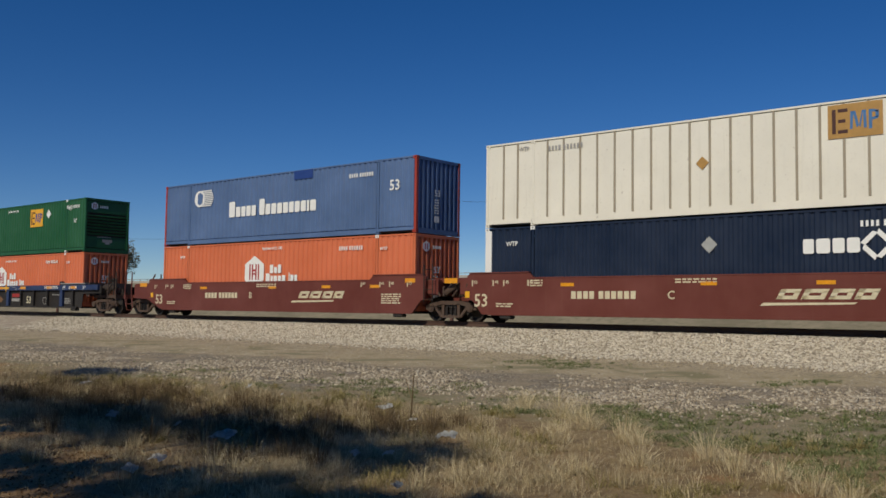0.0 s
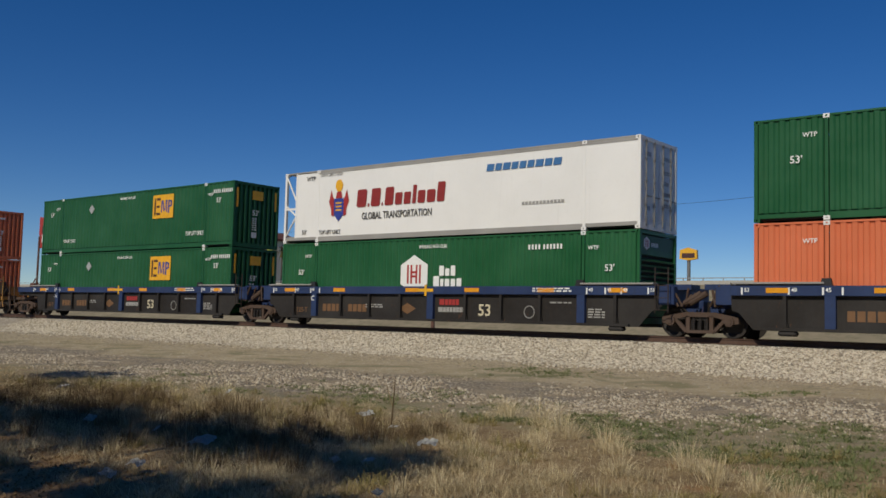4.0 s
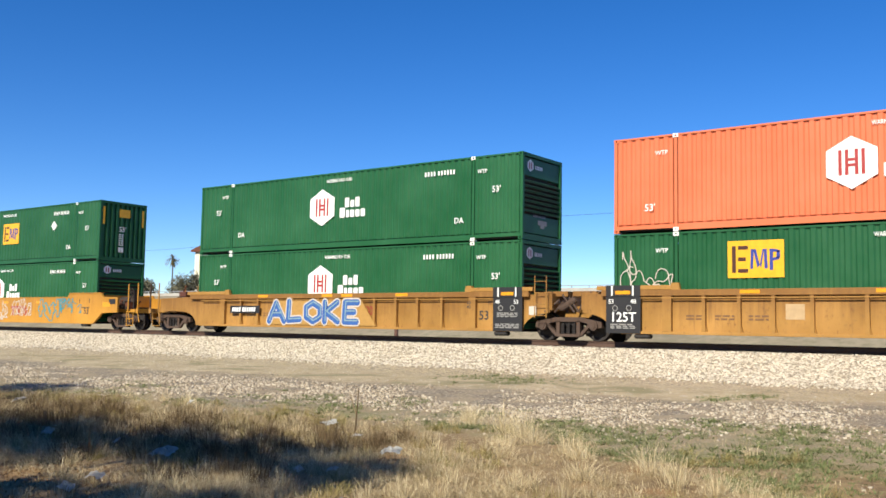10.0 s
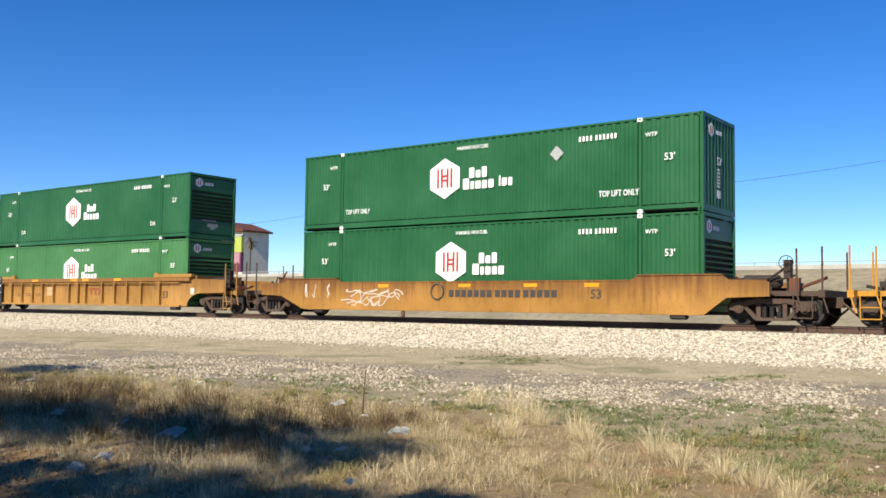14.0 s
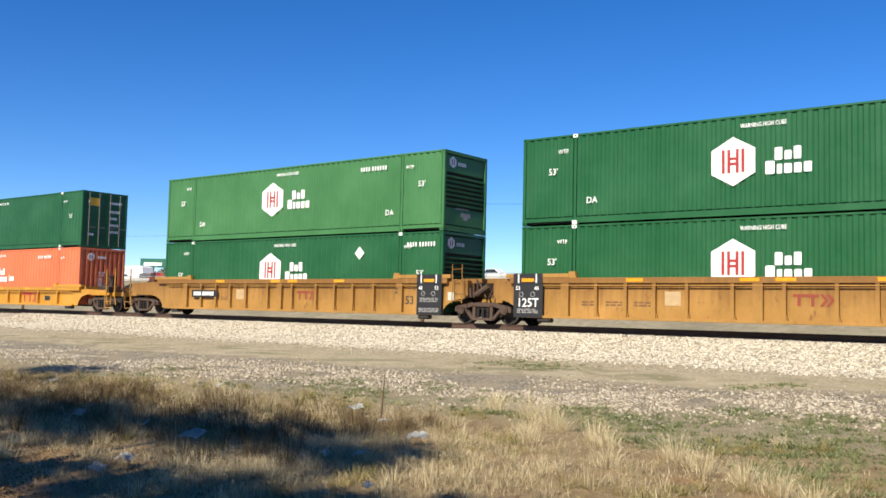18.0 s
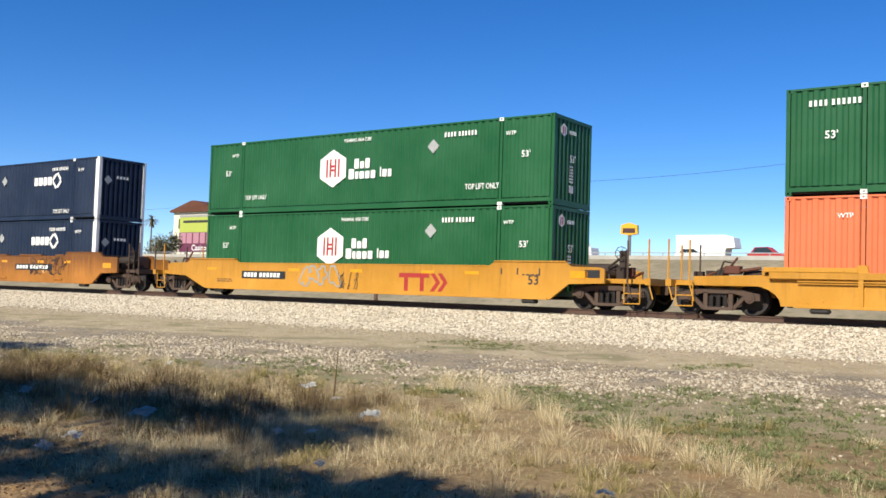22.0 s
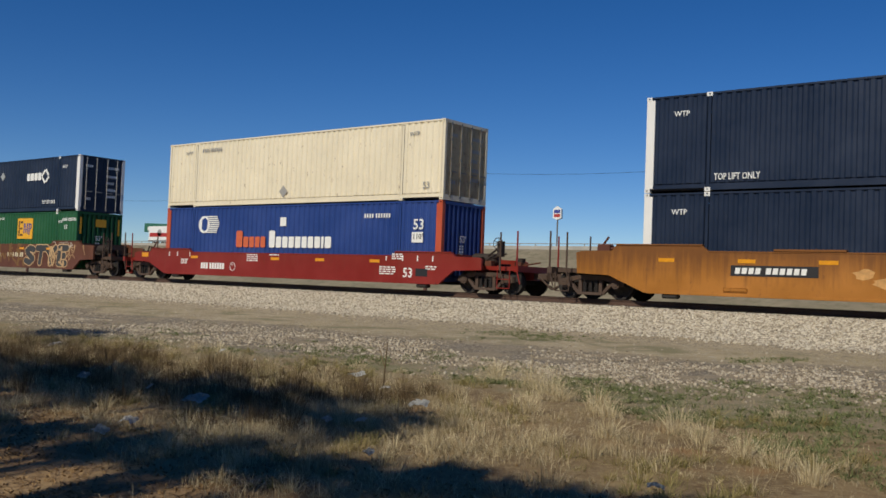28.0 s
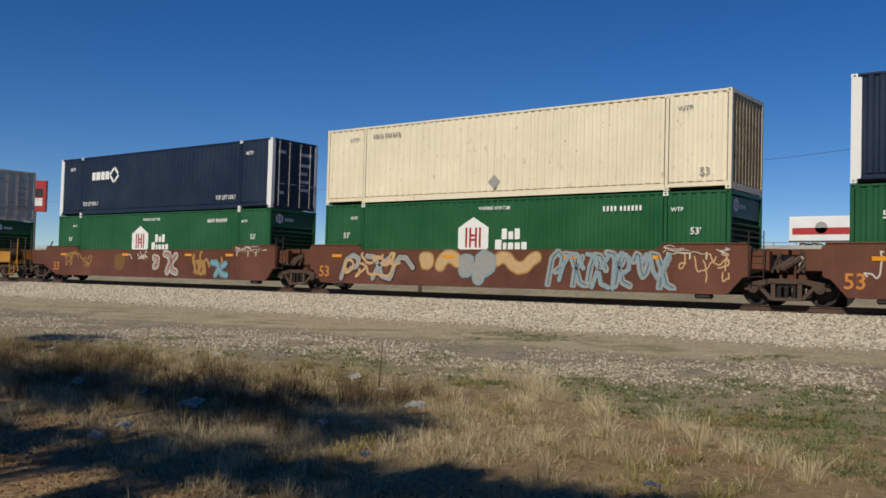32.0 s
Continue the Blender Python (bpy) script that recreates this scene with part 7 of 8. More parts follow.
motor_car(6.0, -113.0, WHITE, "white pickup on the highway", 113.2, 0.2)
camper(7.0, -56.4, 0, 0.66)
motor_car(7.0, -49.0, WHITE, "white pickup towing a camper on the highway", 114.0, 0.3)
motor_car(30.0, -45.8, plain("dark_car_paint", (0.02, 0.022, 0.03), 0.25), "dark passenger car on the highway")
motor_car(30.0, -62.2, plain("dark_car_paint", (0.02, 0.022, 0.03), 0.25), "dark passenger car on the highway")
motor_car(20.0, -65.5, WHITE, "white passenger car on the highway")
motor_car(18.0, -76.0, WHITE, "white passenger car on the highway", 113.2, 0.1)
motor_car(18.0, -169.0, WHITE, "white passenger car on the highway")


# ---- plants ----


def leaf_mat(name, a, b, c=None, patch=None):
    """Leaf or blade colours vary one by one; patch is a second colour that takes over in spots some decimetres wide."""
    m, nt, bsdf = mat_base(name)
    geo = nt.nodes.new("ShaderNodeNewGeometry")
    r = nt.nodes.new("ShaderNodeValToRGB")
    r.color_ramp.elements[0].color, r.color_ramp.elements[1].color = (*a, 1), (*b, 1)
    if c:
        e = r.color_ramp.elements.new(0.55)
        e.color = (*c, 1)
    nt.links.new(geo.outputs["Random Per Island"], r.inputs["Fac"])
    col = r.outputs["Color"]
    if patch:
        spot = nodes_ramp(nt, nodes_noise(nt, nodes_coord(nt), 1.5, 3.0), 0.46, 0.62)
        half = nt.nodes.new("ShaderNodeMath")
        half.operation = "MULTIPLY"
        half.inputs[1].default_value = 0.75
        nt.links.new(spot, half.inputs[0])
        col = nodes_mix(nt, half.outputs[0], col, nodes_mix(nt, 0.6, col, patch))
    nt.links.new(col, bsdf.inputs["Base Color"])
    bsdf.inputs["Roughness"].default_value = 0.8
    bsdf.inputs["Specular IOR Level"].default_value = 0.2
    return m


DRY = leaf_mat("dry_grass", (0.26, 0.200, 0.110), (0.68, 0.570, 0.370), (0.47, 0.380, 0.225), (0.17, 0.125, 0.065))
STRAW = leaf_mat("bright_straw", (0.41, 0.320, 0.180), (0.80, 0.690, 0.460), (0.60, 0.490, 0.295))
OLIVE = leaf_mat("olive_grass", (0.14, 0.125, 0.040), (0.40, 0.335, 0.140), (0.26, 0.220, 0.080), (0.34, 0.24, 0.105))
DRY_DARK = leaf_mat("grey_weed_stalks", (0.065, 0.043, 0.022), (0.22, 0.155, 0.082))
FRESH = leaf_mat("green_weed_leaves", (0.080, 0.105, 0.036), (0.26, 0.260, 0.125), (0.155, 0.180, 0.072), (0.12, 0.14, 0.055))
FOLIAGE = leaf_mat("tree_leaves", (0.045, 0.050, 0.018), (0.14, 0.115, 0.04))
# thin leaves let some of the sun through
nt = FOLIAGE.node_tree
thin, join = nt.nodes.new("ShaderNodeBsdfTranslucent"), nt.nodes.new("ShaderNodeMixShader")
thin.inputs["Color"].default_value = (0.42, 0.26, 0.08, 1)
join.inputs["Fac"].default_value = 0.4
nt.links.new(nt.nodes["Principled BSDF"].outputs[0], join.inputs[1])
nt.links.new(thin.outputs[0], join.inputs[2])
nt.links.new(join.outputs[0], nt.nodes["Material Output"].inputs["Surface"])
BARK = plain("tree_bark", (0.085, 0.065, 0.05), 0.95, 0, 0.35)


def blades(name, spots, material, label, seed, lean=0.5, kink=0.3):
    """Tapered, bent blades in one mesh: spots are rows of x, y, z, height, width and perhaps the way it leans."""
    rng = np.random.default_rng(seed)
    s = np.asarray(spots)
    n = len(s)
    a = s[:, 5] if s.shape[1] > 5 else rng.uniform(0, math.tau, n)
    d = np.stack([np.cos(a), np.sin(a)], 1)
    b = rng.uniform(0, math.tau, n)
    w = np.stack([np.cos(b), np.sin(b)], 1)
    out = np.abs(rng.normal(0, lean, n)) * s[:, 3]
    lev = ((0.0, 1.0, 0.0), (0.45, 0.8, 0.3), (0.8, 0.5, 0.72), (1.0, 0.06, 1.0 + kink))
    v = np.zeros((n, 8, 3))
    for k, (h, ww, o) in enumerate(lev):
        base = s[:, :2] + d * (out * o)[:, None]
        off = w * (s[:, 4] * ww * 0.5)[:, None]
        v[:, 2 * k, :2], v[:, 2 * k + 1, :2] = base - off, base + off
        z = s[:, 2] + s[:, 3] * (h - 0.18 * (o ** 2) * np.minimum(1.5, out / np.maximum(0.01, s[:, 3])))
        v[:, 2 * k, 2] = v[:, 2 * k + 1, 2] = z
    q = np.array([(0, 1, 3, 2), (2, 3, 5, 4), (4, 5, 7, 6)])
    f = (q[None] + (np.arange(n) * 8)[:, None, None]).reshape(-1, 4)
    me = bpy.data.meshes.new(name)
    me.vertices.add(n * 8)
    me.vertices.foreach_set("co", v.reshape(-1))
    me.loops.add(len(f) * 4)
    me.loops.foreach_set("vertex_index", f.reshape(-1))
    me.polygons.add(len(f))
    me.polygons.foreach_set("loop_start", np.arange(len(f)) * 4)
    me.update(calc_edges=True)
    me.materials.append(material)
    return tagged(new(name, me), label, "grass", kind="stuff")


def tall_zone(x, y):
    """How thick the tall dry grass stands: 0 to 1."""
    edge = 9.3 + 0.8 * wob(x, y, 0.4) - max(0.0, x + 6.4) * 0.55 - max(0.0, -13 - x) * 0.10
    return max(0.0, min(1.0, (edge - y) / 1.4)) * max(0.06, min(1.0, 0.3 + 1.8 * wob(x, y, 0.6)))


rng = np.random.default_rng(11)


def scatter(n, x0, x1, y0, y1, chance, clump, spread, bare=True):
    """Clumped places: clumps of some blades, kept by chance(x, y)."""
    out = []
    while len(out) < n:
        cx, cy = rng.uniform(x0, x1), rng.uniform(y0, y1)
        if cy < 0.55 * -cx - 0.5 - 3.0 and cx < -14 or rng.random() > chance(cx, cy) or (bare and cy < 5.0 + 0.5 * wob(cx, cy, 0.9) and rng.random() < 0.85):
            continue
        for _ in range(rng.integers(clump // 2, clump * 2)):
            out.append((cx + rng.normal(0, spread), cy + rng.normal(0, spread)))
    return out[:n]


def rows(places, h0, h1, w0, w1):
    out = []
    for x, y in places:
        out.append((x, y, ground_z(x, y) - 0.02, rng.uniform(h0, h1), rng.uniform(w0, w1)))
    return out


def tussock(out, x, y, h, n, w0, w1):
    """Blades that fan out from a crown: appended to out."""
    for _ in range(n):
        a, r = rng.uniform(0, math.tau), abs(rng.normal(0, 0.03 + 0.16 * h))
        px, py = x + r * math.cos(a), y + r * math.sin(a)
        out.append((px, py, ground_z(px, py) - 0.02, h * rng.uniform(0.35, 1.0) * (1.1 - min(0.6, r * 2.2)), rng.uniform(w0, w1), a + rng.normal(0, 0.5)))


blades("tall_dry_grass", rows(scatter(36000, -20, 1.5, 2.6, 10.8, lambda x, y: tall_zone(x, y) * (0.4 if x > -4.5 else 1.0), 44, 0.10), 0.05, 0.17, 0.003, 0.006), DRY, "tall dry pale grass in clumps", 21, 1.0, 0.5)
# tussocks of bright straw, thickest along the edge of the tall grass
straw_rows = []
for x, y, h in ((-7.85, 11.3, 0.34), (-7.5, 10.9, 0.42), (-6.8, 10.6, 0.5), (-6.3, 10.3, 0.44), (-5.9, 9.9, 0.36), (-5.2, 9.5, 0.36), (-4.9, 9.2, 0.3), (-3.9, 8.8, 0.42), (-3.5, 8.5, 0.36), (-4.3, 8.1, 0.3), (-5.6, 8.7, 0.3),
                (-2.6, 7.9, 0.34), (-2.2, 7.5, 0.3), (-3.0, 8.2, 0.3)):
    tussock(straw_rows, x, y, h * 1.1, 230, 0.002, 0.0045)
count = 0
while count < 330:
    x, y = rng.uniform(-19, 0.5), rng.uniform(4.6, 10.8)
    if rng.random() < (0.12 + tall_zone(x, y)) * (0.45 if x > -4.5 else 1.0):
        tussock(straw_rows, x, y, rng.uniform(0.10, 0.30) * (0.6 if x > -4 else 1.0), int(rng.integers(40, 110)), 0.002, 0.0045)
        count += 1
blades("straw_tussocks", straw_rows, STRAW, "bright straw tussocks standing in the verge", 31, 0.75, 0.7)
dry_rows = []
count = 0
while count < 500:
    x, y = rng.uniform(-20, 0.8), rng.uniform(4.4, 10.9)
    if y < 9.8 - 0.5 * max(0.0, x + 6.4) + 0.5 * max(0.0, min(1.0, x + 8)) and rng.random() < (0.35 + wob(x, y, 0.9)) * (0.5 if x > -5 else 1.0):
        tussock(dry_rows, x, y, rng.uniform(0.10, 0.30), int(rng.integers(30, 80)), 0.0025, 0.006)
        count += 1
blades("dry_tussocks", dry_rows, DRY, "dull dry tussocks standing in the verge", 35, 0.8, 0.6)
olive_rows = []
count = 0
while count < 360:
    x, y = rng.uniform(-18, 0.8), rng.uniform(4.4, 10.6)
    if rng.random() < 0.25 + 1.3 * wob(x + 31, y, 0.7):
        tussock(olive_rows, x, y, rng.uniform(0.08, 0.24), int(rng.integers(35, 90)), 0.003, 0.007)
        count += 1
blades("olive_grass", olive_rows, OLIVE, "olive green and straw mixed grass", 32, 0.8, 0.5)
blades("short_dry_grass", rows(scatter(52000, -26, 2, 4.0, 13.2, lambda x, y: (0.6 if y < 10.4 - 0.55 * max(0, x + 6.4) else 0.14) * max(0.05, min(1, 0.4 + 1.8 * wob(x, y, 0.8))), 26, 0.16), 0.02, 0.08, 0.004, 0.009), DRY, "short dry grass thatch", 22, 0.9)
weed_rows = []
count = 0
while count < 330:
    x, y = rng.uniform(-16, -6.4), rng.uniform(5.6, 9.3)
    if rng.random() < max(0.0, 0.16 + 0.9 * wob(x, y, 0.75)) + (0.65 if 6.6 < y < 8.8 and x < -7.0 else 0):
        tussock(weed_rows, x, y, rng.uniform(0.16, 0.42), int(rng.integers(40, 100)), 0.003, 0.007)
        count += 1
blades("dark_weed_stalks", weed_rows, DRY_DARK, "grey dead weed stalks", 23, 0.55, 0.5)
# low green weeds: single clumps on the dirt, and thicker patches
green_spots = [(-6.3, 17.2, 0.4, 0.5), (-5.85, 17.8, 0.35, 0.4), (-3.5, 12.3, 0.35, 0.2), (-3.15, 12.5, 0.35, 0.2), (-4.0, 10.2, 0.4, 0.25), (-11.5, 18.9, 1.0, 1.0), (-13.0, 19.4, 1.0, 0.9), (-16.2, 10.9, 0.9, 0.4), (-13.2, 10.5, 0.9, 0.4), (-10.6, 10.3, 0.8, 0.4), (-18.4, 12.9, 1.2, 0.3), (-16.5, 12.2, 0.8, 0.25),
               (-6.1, 11.8, 0.9, 0.3), (-5.5, 11.2, 0.7, 0.3), (-7.4, 10.8, 0.5, 0.2), (-3.0, 10.1, 0.8, 0.4), (-2.5, 11.4, 0.8, 0.5), (-1.6, 10.8, 0.9, 0.6)]
weed_clumps = []
for cx, cy, rx, ry in green_spots:
    for _ in range(int((34 if cy < 15 else 90) * rx)):
        weed_clumps.append((cx + rng.normal(0, rx * 0.6), cy + rng.normal(0, ry * 0.7), rng.uniform(0.04, 0.10)))
while len(weed_clumps) < 4000:
    x, y = rng.uniform(-14, 1.5), rng.uniform(6.6, 13.6)
    if y > 10.5 - 0.62 * max(0.0, x + 6.4) and rng.random() < 0.12 + 0.5 * max(0.0, x + 9) / 9 + 0.9 * wob(x, y, 0.9):
        weed_clumps.append((x, y, rng.uniform(0.03, 0.10)))
green_rows = []
for x, y, h in weed_clumps:
    tussock(green_rows, x, y, h, int(rng.integers(12, 28)), 0.008, 0.017)
blades("green_weeds", green_rows, FRESH, "low green weeds in clumps on bare dirt", 24, 1.1)
blades("dirt_track_grass", rows(scatter(24000, -42, 2, 15.8, 22.2, lambda x, y: max(0.03, min(1.0, 0.12 + 1.4 * wob(x + 9, y, 0.45))) * (1.0 if y < 20.5 else 0.4), 26, 0.28), 0.008, 0.045, 0.006, 0.014), OLIVE, "thin dry and olive grass on the dirt track", 33, 1.0)
# fallen leaves over the bare earth under the trees
LEAF_LITTER = leaf_mat("fallen_leaves", (0.10, 0.055, 0.025), (0.36, 0.24, 0.12), (0.21, 0.125, 0.055))
blades("fallen_leaves", [(x, y, ground_z(x, y) + 0.004, rng.uniform(0.012, 0.028), rng.uniform(0.012, 0.024)) for x, y in scatter(16000, -12, 0, 2.2, 6.4, lambda x, y: 1.0 if y < 5.4 + 0.8 * wob(x, y, 0.8) else 0.25, 12, 0.2, False)], LEAF_LITTER, "brown fallen leaves on bare earth", 36, 2.6, 0.2)
# one dead upright stalk among the weeds
bm = bmesh.new()
tube(bm, (0, 0, 0), (0.03, 0.02, 0.62), 0.012, 6, 0.006)
tube(bm, (0.01, 0.01, 0.3), (-0.14, 0.05, 0.56), 0.008, 5, 0.004)
st = tagged(part("dead_stalk", bm, DRY_DARK), "dead upright weed stalk in dry grass", "weed")
st.location = (-7.95, 8.95, ground_z(-7.95, 8.95))

# ---- litter ----
PAPER = plain("white_litter", (0.56, 0.56, 0.54), 0.6, 0, 0.15)
BAG = plain("pale_plastic_bag", (0.50, 0.51, 0.50), 0.35, 0, 0.2)
CLOTH = plain("crumpled_white_bag", (0.55, 0.53, 0.50), 0.6, 0, 0.15)


def crumpled(x, y, size, mat, name, label, seed, flat=0.5):
    """A crumpled sheet or bag: a bent patch with folds and some thickness."""
    r = random.Random(seed)
    bm = bmesh.new()
    n = 7
    vs = [[bm.verts.new(((i / (n - 1) - 0.5) * size * r.uniform(0.85, 1.15), (j / (n - 1) - 0.5) * size * 0.8 * r.uniform(0.6, 1.3),
                         0.03 + size * flat * r.random() * math.sin(math.pi * i / (n - 1)) ** 0.5)) for i in range(n)] for j in range(n)]
    for j in range(n - 1):
        for i in range(n - 1):
            bm.faces.new((vs[j][i], vs[j][i + 1], vs[j + 1][i + 1], vs[j + 1][i]))
    bmesh.ops.solidify(bm, geom=bm.faces[:], thickness=0.006)
    ob = tagged(part(name, bm, mat), label, "litter", "litter in the grass")
    ob.location = (x, y, ground_z(x, y) + 0.07)
    ob.rotation_euler = (r.uniform(0.1, 0.6), r.uniform(-0.3, 0.3), r.uniform(-0.5, 0.5))


for k, (px, py, sz, mt, lb) in enumerate(((-10.99, 6.62, 0.24, PAPER, "white paper scrap"), (-9.39, 6.51, 0.17, CLOTH, "crumpled white scrap"), (-10.99, 9.45, 0.10, PAPER, "small white scrap"),
                                         (-8.71, 9.29, 0.36, PAPER, "torn white paper"), (-6.37, 7.76, 0.34, PAPER, "torn white wrapper"), (-6.16, 6.64, 0.18, PAPER, "white paper cup"),
                                         (-6.43, 6.45, 0.15, CLOTH, "crumpled white scrap"), (-8.3, 6.31, 0.42, BAG, "pale plastic bag"), (-7.65, 5.09, 0.24, CLOTH, "crumpled white bag"),
                                         (-7.47, 4.69, 0.20, PAPER, "white paper scrap"), (-12.28, 9.84, 0.22, PAPER, "white paper scrap"), (-2.91, 6.22, 0.20, PAPER, "white plastic lid"),
                                         (-5.19, 5.71, 0.15, PAPER, "white paper scrap"), (-7.6, 8.6, 0.2, CLOTH, "crumpled white bag"), (-15.2, 8.6, 0.35, CLOTH, "crumpled pale bag"))):
    crumpled(px, py, sz * 0.62, mt, "litter", lb + " lying in dry grass", 400 + k, 0.22)


# ---- trees ----


def tree(x, y, height, crown_r, crown_z, seed, n, name="shade_tree", label="broad leafy tree beside the dirt verge", leaf=0.16, mat=None, squash=0.8, lobes=9):
    r = np.random.default_rng(seed)
    t = tagged(new(name), label, "tree")
    t.location = (x, y, ground_z(x, y) - 0.1 if y < 80 else 0)
    bm = bmesh.new()
    tube(bm, (0, 0, 0), (0.15, 0.1, crown_z * 0.6), max(0.09, crown_r * 0.11), 10, max(0.06, crown_r * 0.075))
    tips = []
    for k in range(lobes):
        a = k * math.tau / lobes + r.uniform(-0.3, 0.3)
        rr = crown_r * r.uniform(0.35, 0.85)
        tip = (rr * math.cos(a), rr * math.sin(a), crown_z + squash * crown_r * r.uniform(-0.45, 0.75))
        tube(bm, (0.15, 0.1, crown_z * r.uniform(0.4, 0.6)), tip, crown_r * 0.05, 7, crown_r * 0.012)
        tips.append(tip)
    part("trunk", bm, BARK, t)
    tips.append((0, 0, crown_z))
    c = np.array(tips)[r.integers(0, len(tips), n)]
    d = r.normal(0, 1, (n, 3))
    d /= np.linalg.norm(d, axis=1)[:, None]
    p = c + d * (crown_r * 0.6 * r.random(n) ** 0.7)[:, None] * np.array([1, 1, squash])
    u = r.normal(0, 1, (n, 3))
    u /= np.linalg.norm(u, axis=1)[:, None]
    w = np.cross(u, r.normal(0, 1, (n, 3)))
    w /= np.linalg.norm(w, axis=1)[:, None]
    sz = leaf * r.uniform(0.6, 1.4, n)[:, None]
    v = np.stack([p - u * sz, p - w * sz * 0.45, p + u * sz, p + w * sz * 0.45], 1)
    me = bpy.data.meshes.new("crown")
    me.vertices.add(n * 4)
    me.vertices.foreach_set("co", v.reshape(-1))
    me.loops.add(n * 4)
    me.loops.foreach_set("vertex_index", np.arange(n * 4))
    me.polygons.add(n)
    me.polygons.foreach_set("loop_start", np.arange(n) * 4)
    me.update(calc_edges=True)
    me.materials.append(mat or FOLIAGE)
    part("crown", me, mat or FOLIAGE, t)
    return t


# the row behind the viewer that shades the verge: where each crown's shade falls, its size, its height and its leaves
for k, (gx, gy, cr, cz, n) in enumerate(((-18.7, 11.0, 1.25, 10.2, 760), (-16.2, 9.6, 0.65, 10.6, 171), (-15.6, 7.0, 1.19, 10.0, 726), (-13.2, 6.7, 1.40, 10.3, 1150), (-11.5, 6.6, 1.40, 10.2, 1300), (-9.8, 6.3, 0.8, 10.5, 480),
                                         (-9.9, 7.1, 1.20, 9.9, 1000), (-8.5, 7.15, 1.0, 10.0, 800), (-7.4, 7.3, 0.85, 10.1, 520), (-6.4, 7.4, 0.7, 10.3, 260), (-11.7, 7.7, 0.86, 10.6, 360), (-8.0, 6.8, 0.7, 10.3, 190), (-6.3, 6.9, 0.75, 9.9, 190),
                                         (-9.3, 4.6, 0.56, 10.2, 330), (-8.2, 4.7, 0.56, 10.2, 400), (-7.1, 4.85, 0.68, 10.3, 620), (-6.1, 5.15, 0.68, 10.1, 640), (-5.1, 5.45, 0.68, 10.2, 620), (-4.3, 5.75, 0.64, 10.0, 520), (-3.4, 6.1, 0.56, 10.1, 340),
                                         (-2.6, 6.35, 0.48, 10.1, 190), (-4.2, 4.95, 0.55, 10.5, 190), (-3.3, 5.3, 0.45, 10.4, 110), (-5.9, 4.05, 0.40, 10.4, 45), (-5.0, 4.2, 0.45, 10.3, 70))):
    tree(gx + 0.094 * cz, gy - 1.2 * cz, 8, cr, cz, 200 + k, n, leaf=0.12, squash=0.45)
# unseen belt of taller trees, added behind the viewer to cut skylight in the shade
for k in range(13):
    tree(-48 + 6.2 * k + 1.5 * math.sin(k * 2.3), -18.0 - 1.5 * math.cos(k * 1.7), 10, 4.2, 7.6, 240 + k, 4200, leaf=0.5, squash=1.0, label="unseen tree in a belt added to block skylight")
# far trees beyond the highway
FARLEAF = leaf_mat("far_tree_leaves", (0.085, 0.085, 0.052), (0.22, 0.20, 0.13))
xt, yt = far_place(-58.7, 95)
tree(xt, yt, 9, 2.7, 11.0, 301, 3600, "roadside_tree", "grey-green leafy tree beyond the track", 0.2, FARLEAF, 1.3, 11)
xt, yt = far_place(-54.0, 150)
tree(xt, yt, 9, 3.6, 9.2, 303, 4200, "roadside_tree", "grey-green leafy tree beyond the highway", 0.24, FARLEAF, 0.9, 11)


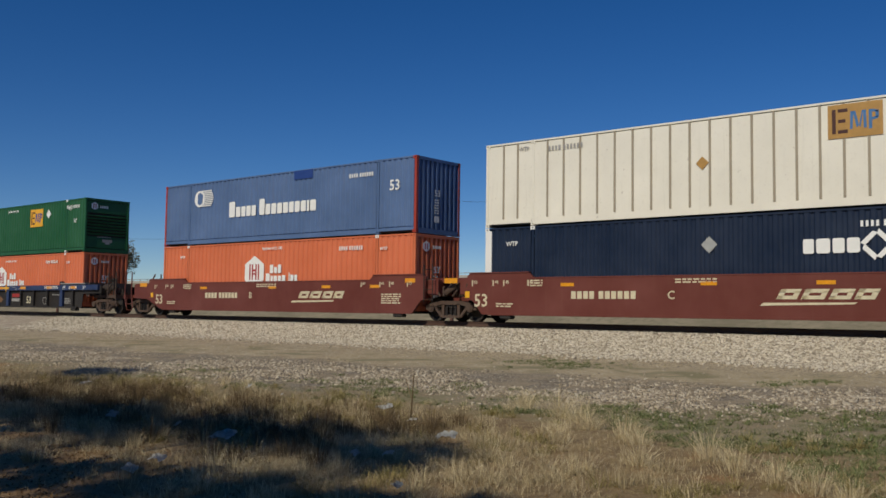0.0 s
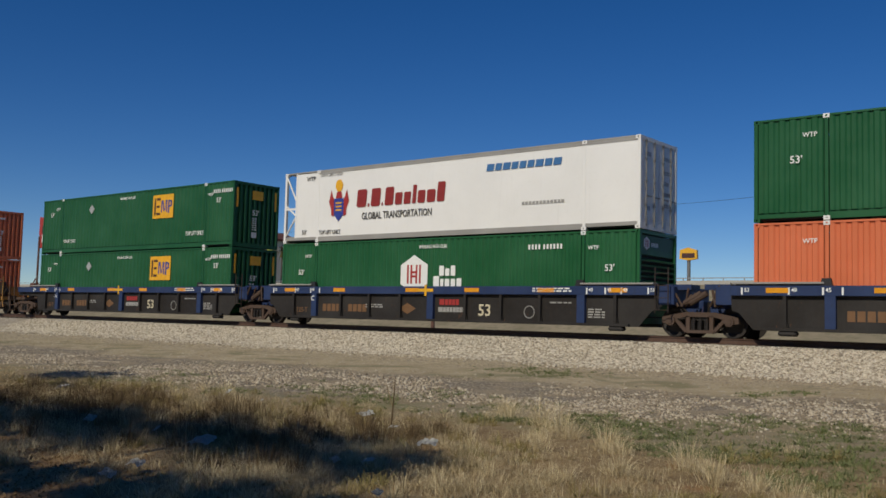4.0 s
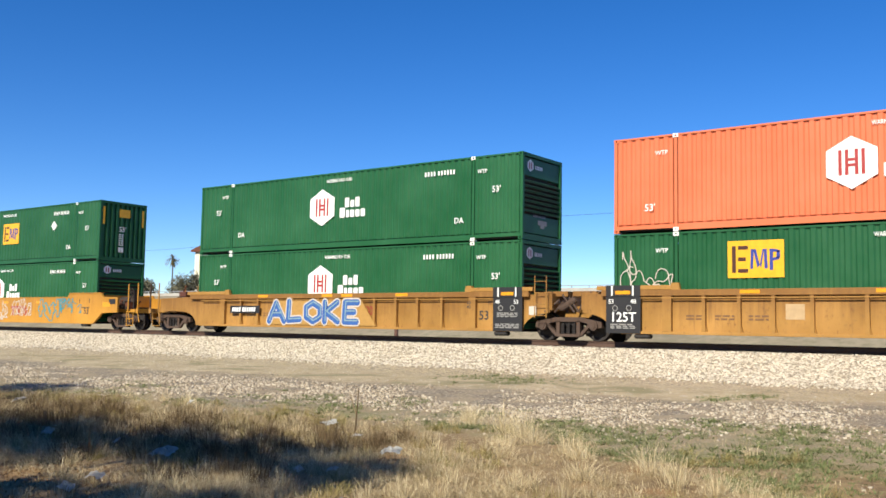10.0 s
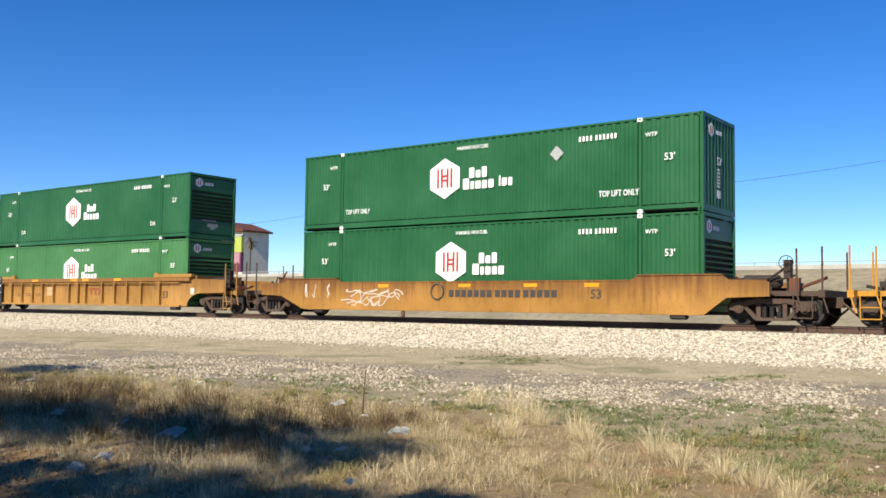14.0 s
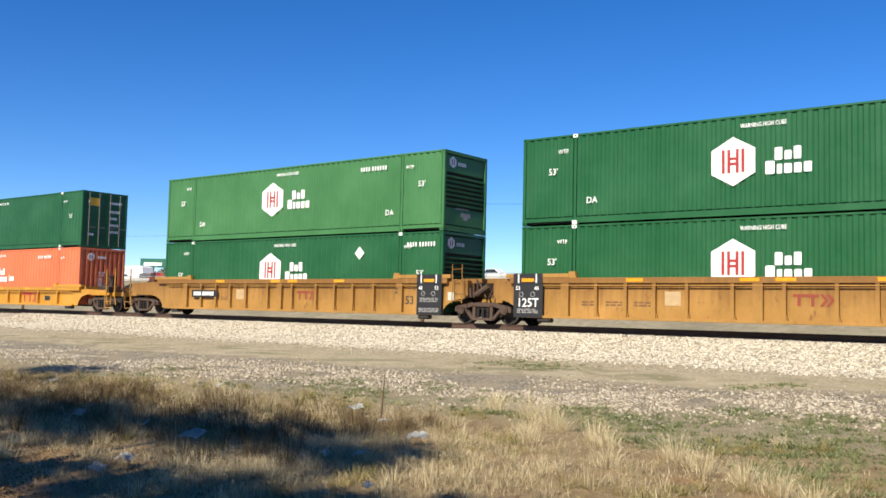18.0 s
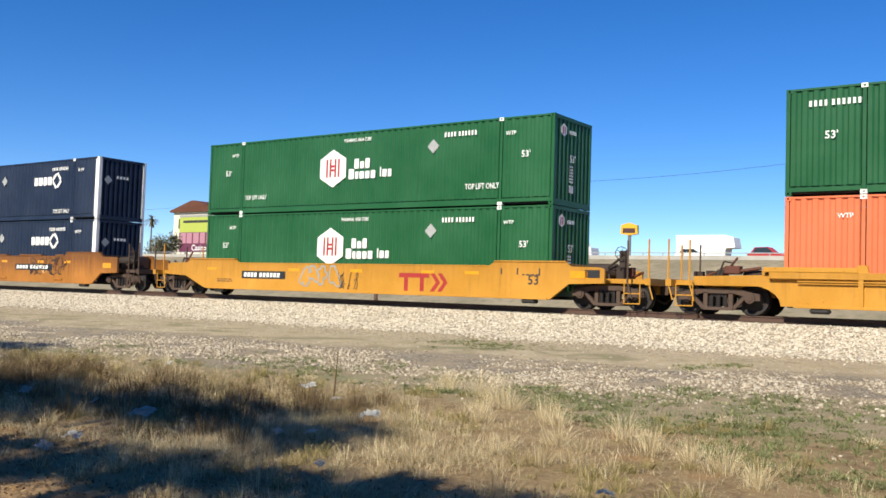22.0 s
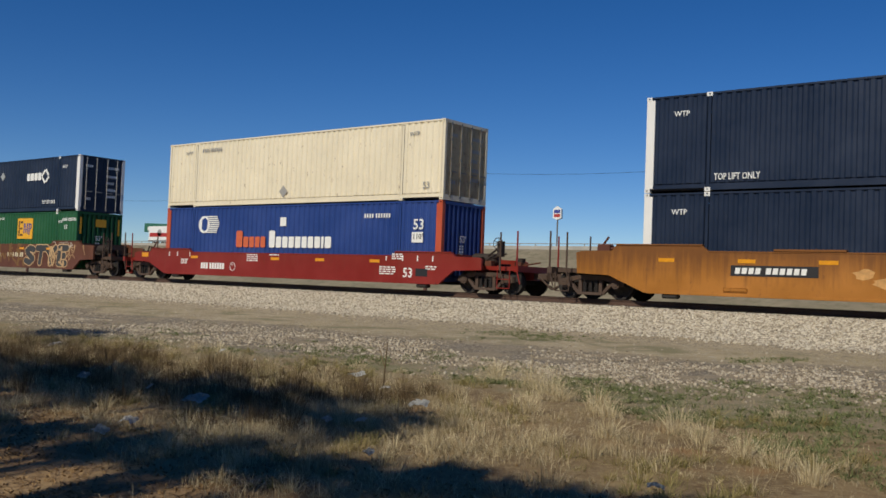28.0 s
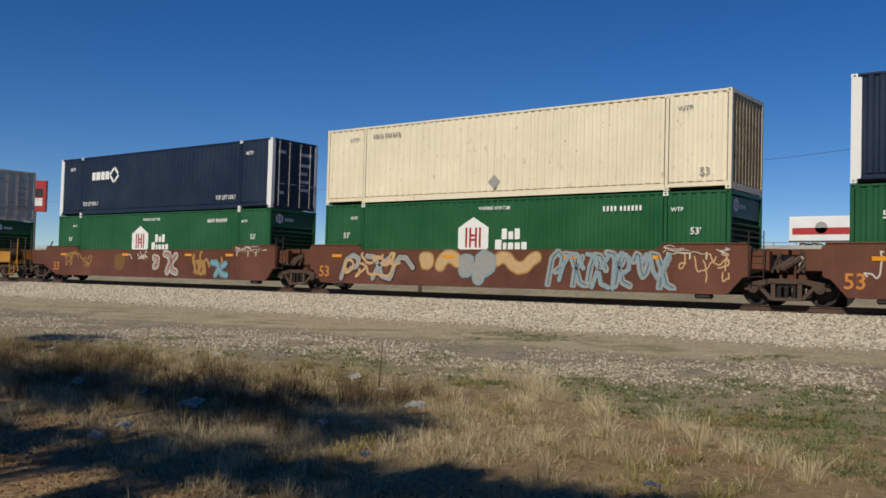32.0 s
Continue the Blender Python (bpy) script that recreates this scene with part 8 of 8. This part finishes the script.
def palm(az, y, top):
    x, y = far_place(az, y)
    p = tagged(new("palm_tree"), "tall thin palm tree beyond the highway", "palm")
    p.location = (x, y, 0)
    bm = bmesh.new()
    for k in range(8):
        tube(bm, (0.25 * math.sin(k * 0.25), 0, top * k / 8), (0.25 * math.sin((k + 1) * 0.25), 0, top * (k + 1) / 8), 0.24 - 0.012 * k, 8)
    part("trunk", bm, BARK, p)
    r = random.Random(7)
    bm = bmesh.new()
    for k in range(46):
        a, e = r.uniform(0, math.tau), r.uniform(-1.35, 1.1)
        ll = r.uniform(1.4, 2.3)
        pts = [Vector((0.25 + math.cos(a) * math.cos(e) * ll * s, math.sin(a) * math.cos(e) * ll * s, top + math.sin(e) * ll * s - 0.5 * (s * ll) ** 2 * 0.35)) for s in (0, 0.35, 0.7, 1.0)]
        sd = Vector((-math.sin(a), math.cos(a), 0)) * 0.16
        for p0, p1 in zip(pts, pts[1:]):
            bm.faces.new([bm.verts.new(q) for q in (p0 - sd, p0 + sd, p1 + sd * 0.8, p1 - sd * 0.8)])
    part("fronds", bm, FOLIAGE, p)


palm(-48.39, 160, 18.0)
palm(-52.49, 150, 18.0)
xt, yt = far_place(-51.7, 135)
tree(xt, yt, 9, 3.4, 9.8, 305, 4200, "roadside_tree", "green leafy tree beyond the highway", 0.24, FARLEAF, 0.9, 11)

# ---- things that move ----


def train_x(t):
    for (a, p), (b, q) in zip(TRAIN, TRAIN[1:]):
        if a <= t <= b:
            return p + (q - p) * (t - a) / (b - a)
    return TRAIN[-1][1]


def motions():
    for ob, sx, y, z in MOVING:
        walk(ob, [(t, pose(sx + s, y, z)) for t, s in TRAIN])
    # wheels turn while they are near
    for w, dx, z, sx in WHEELS:
        w_rows = [(0.0, pose(dx, 0, z))]
        for k in range(1, 961):
            t = k / 30
            if -62 < sx + train_x(t) < 6:
                w_rows.append((t, pose(dx, 0, z, 0, math.degrees(train_x(t) / 0.435) % 360)))
        w_rows.append((32.0, w_rows[-1][1])) if w_rows[-1][0] < 31.99 else None
        walk(w, w_rows)
    for v, x, t0, lane in ROAD:
        walk(v, [(t, pose(x + 32.5 * (t - t0), lane, HWY_Z)) for t in (0.0, 16.0, 32.0)])


motions()
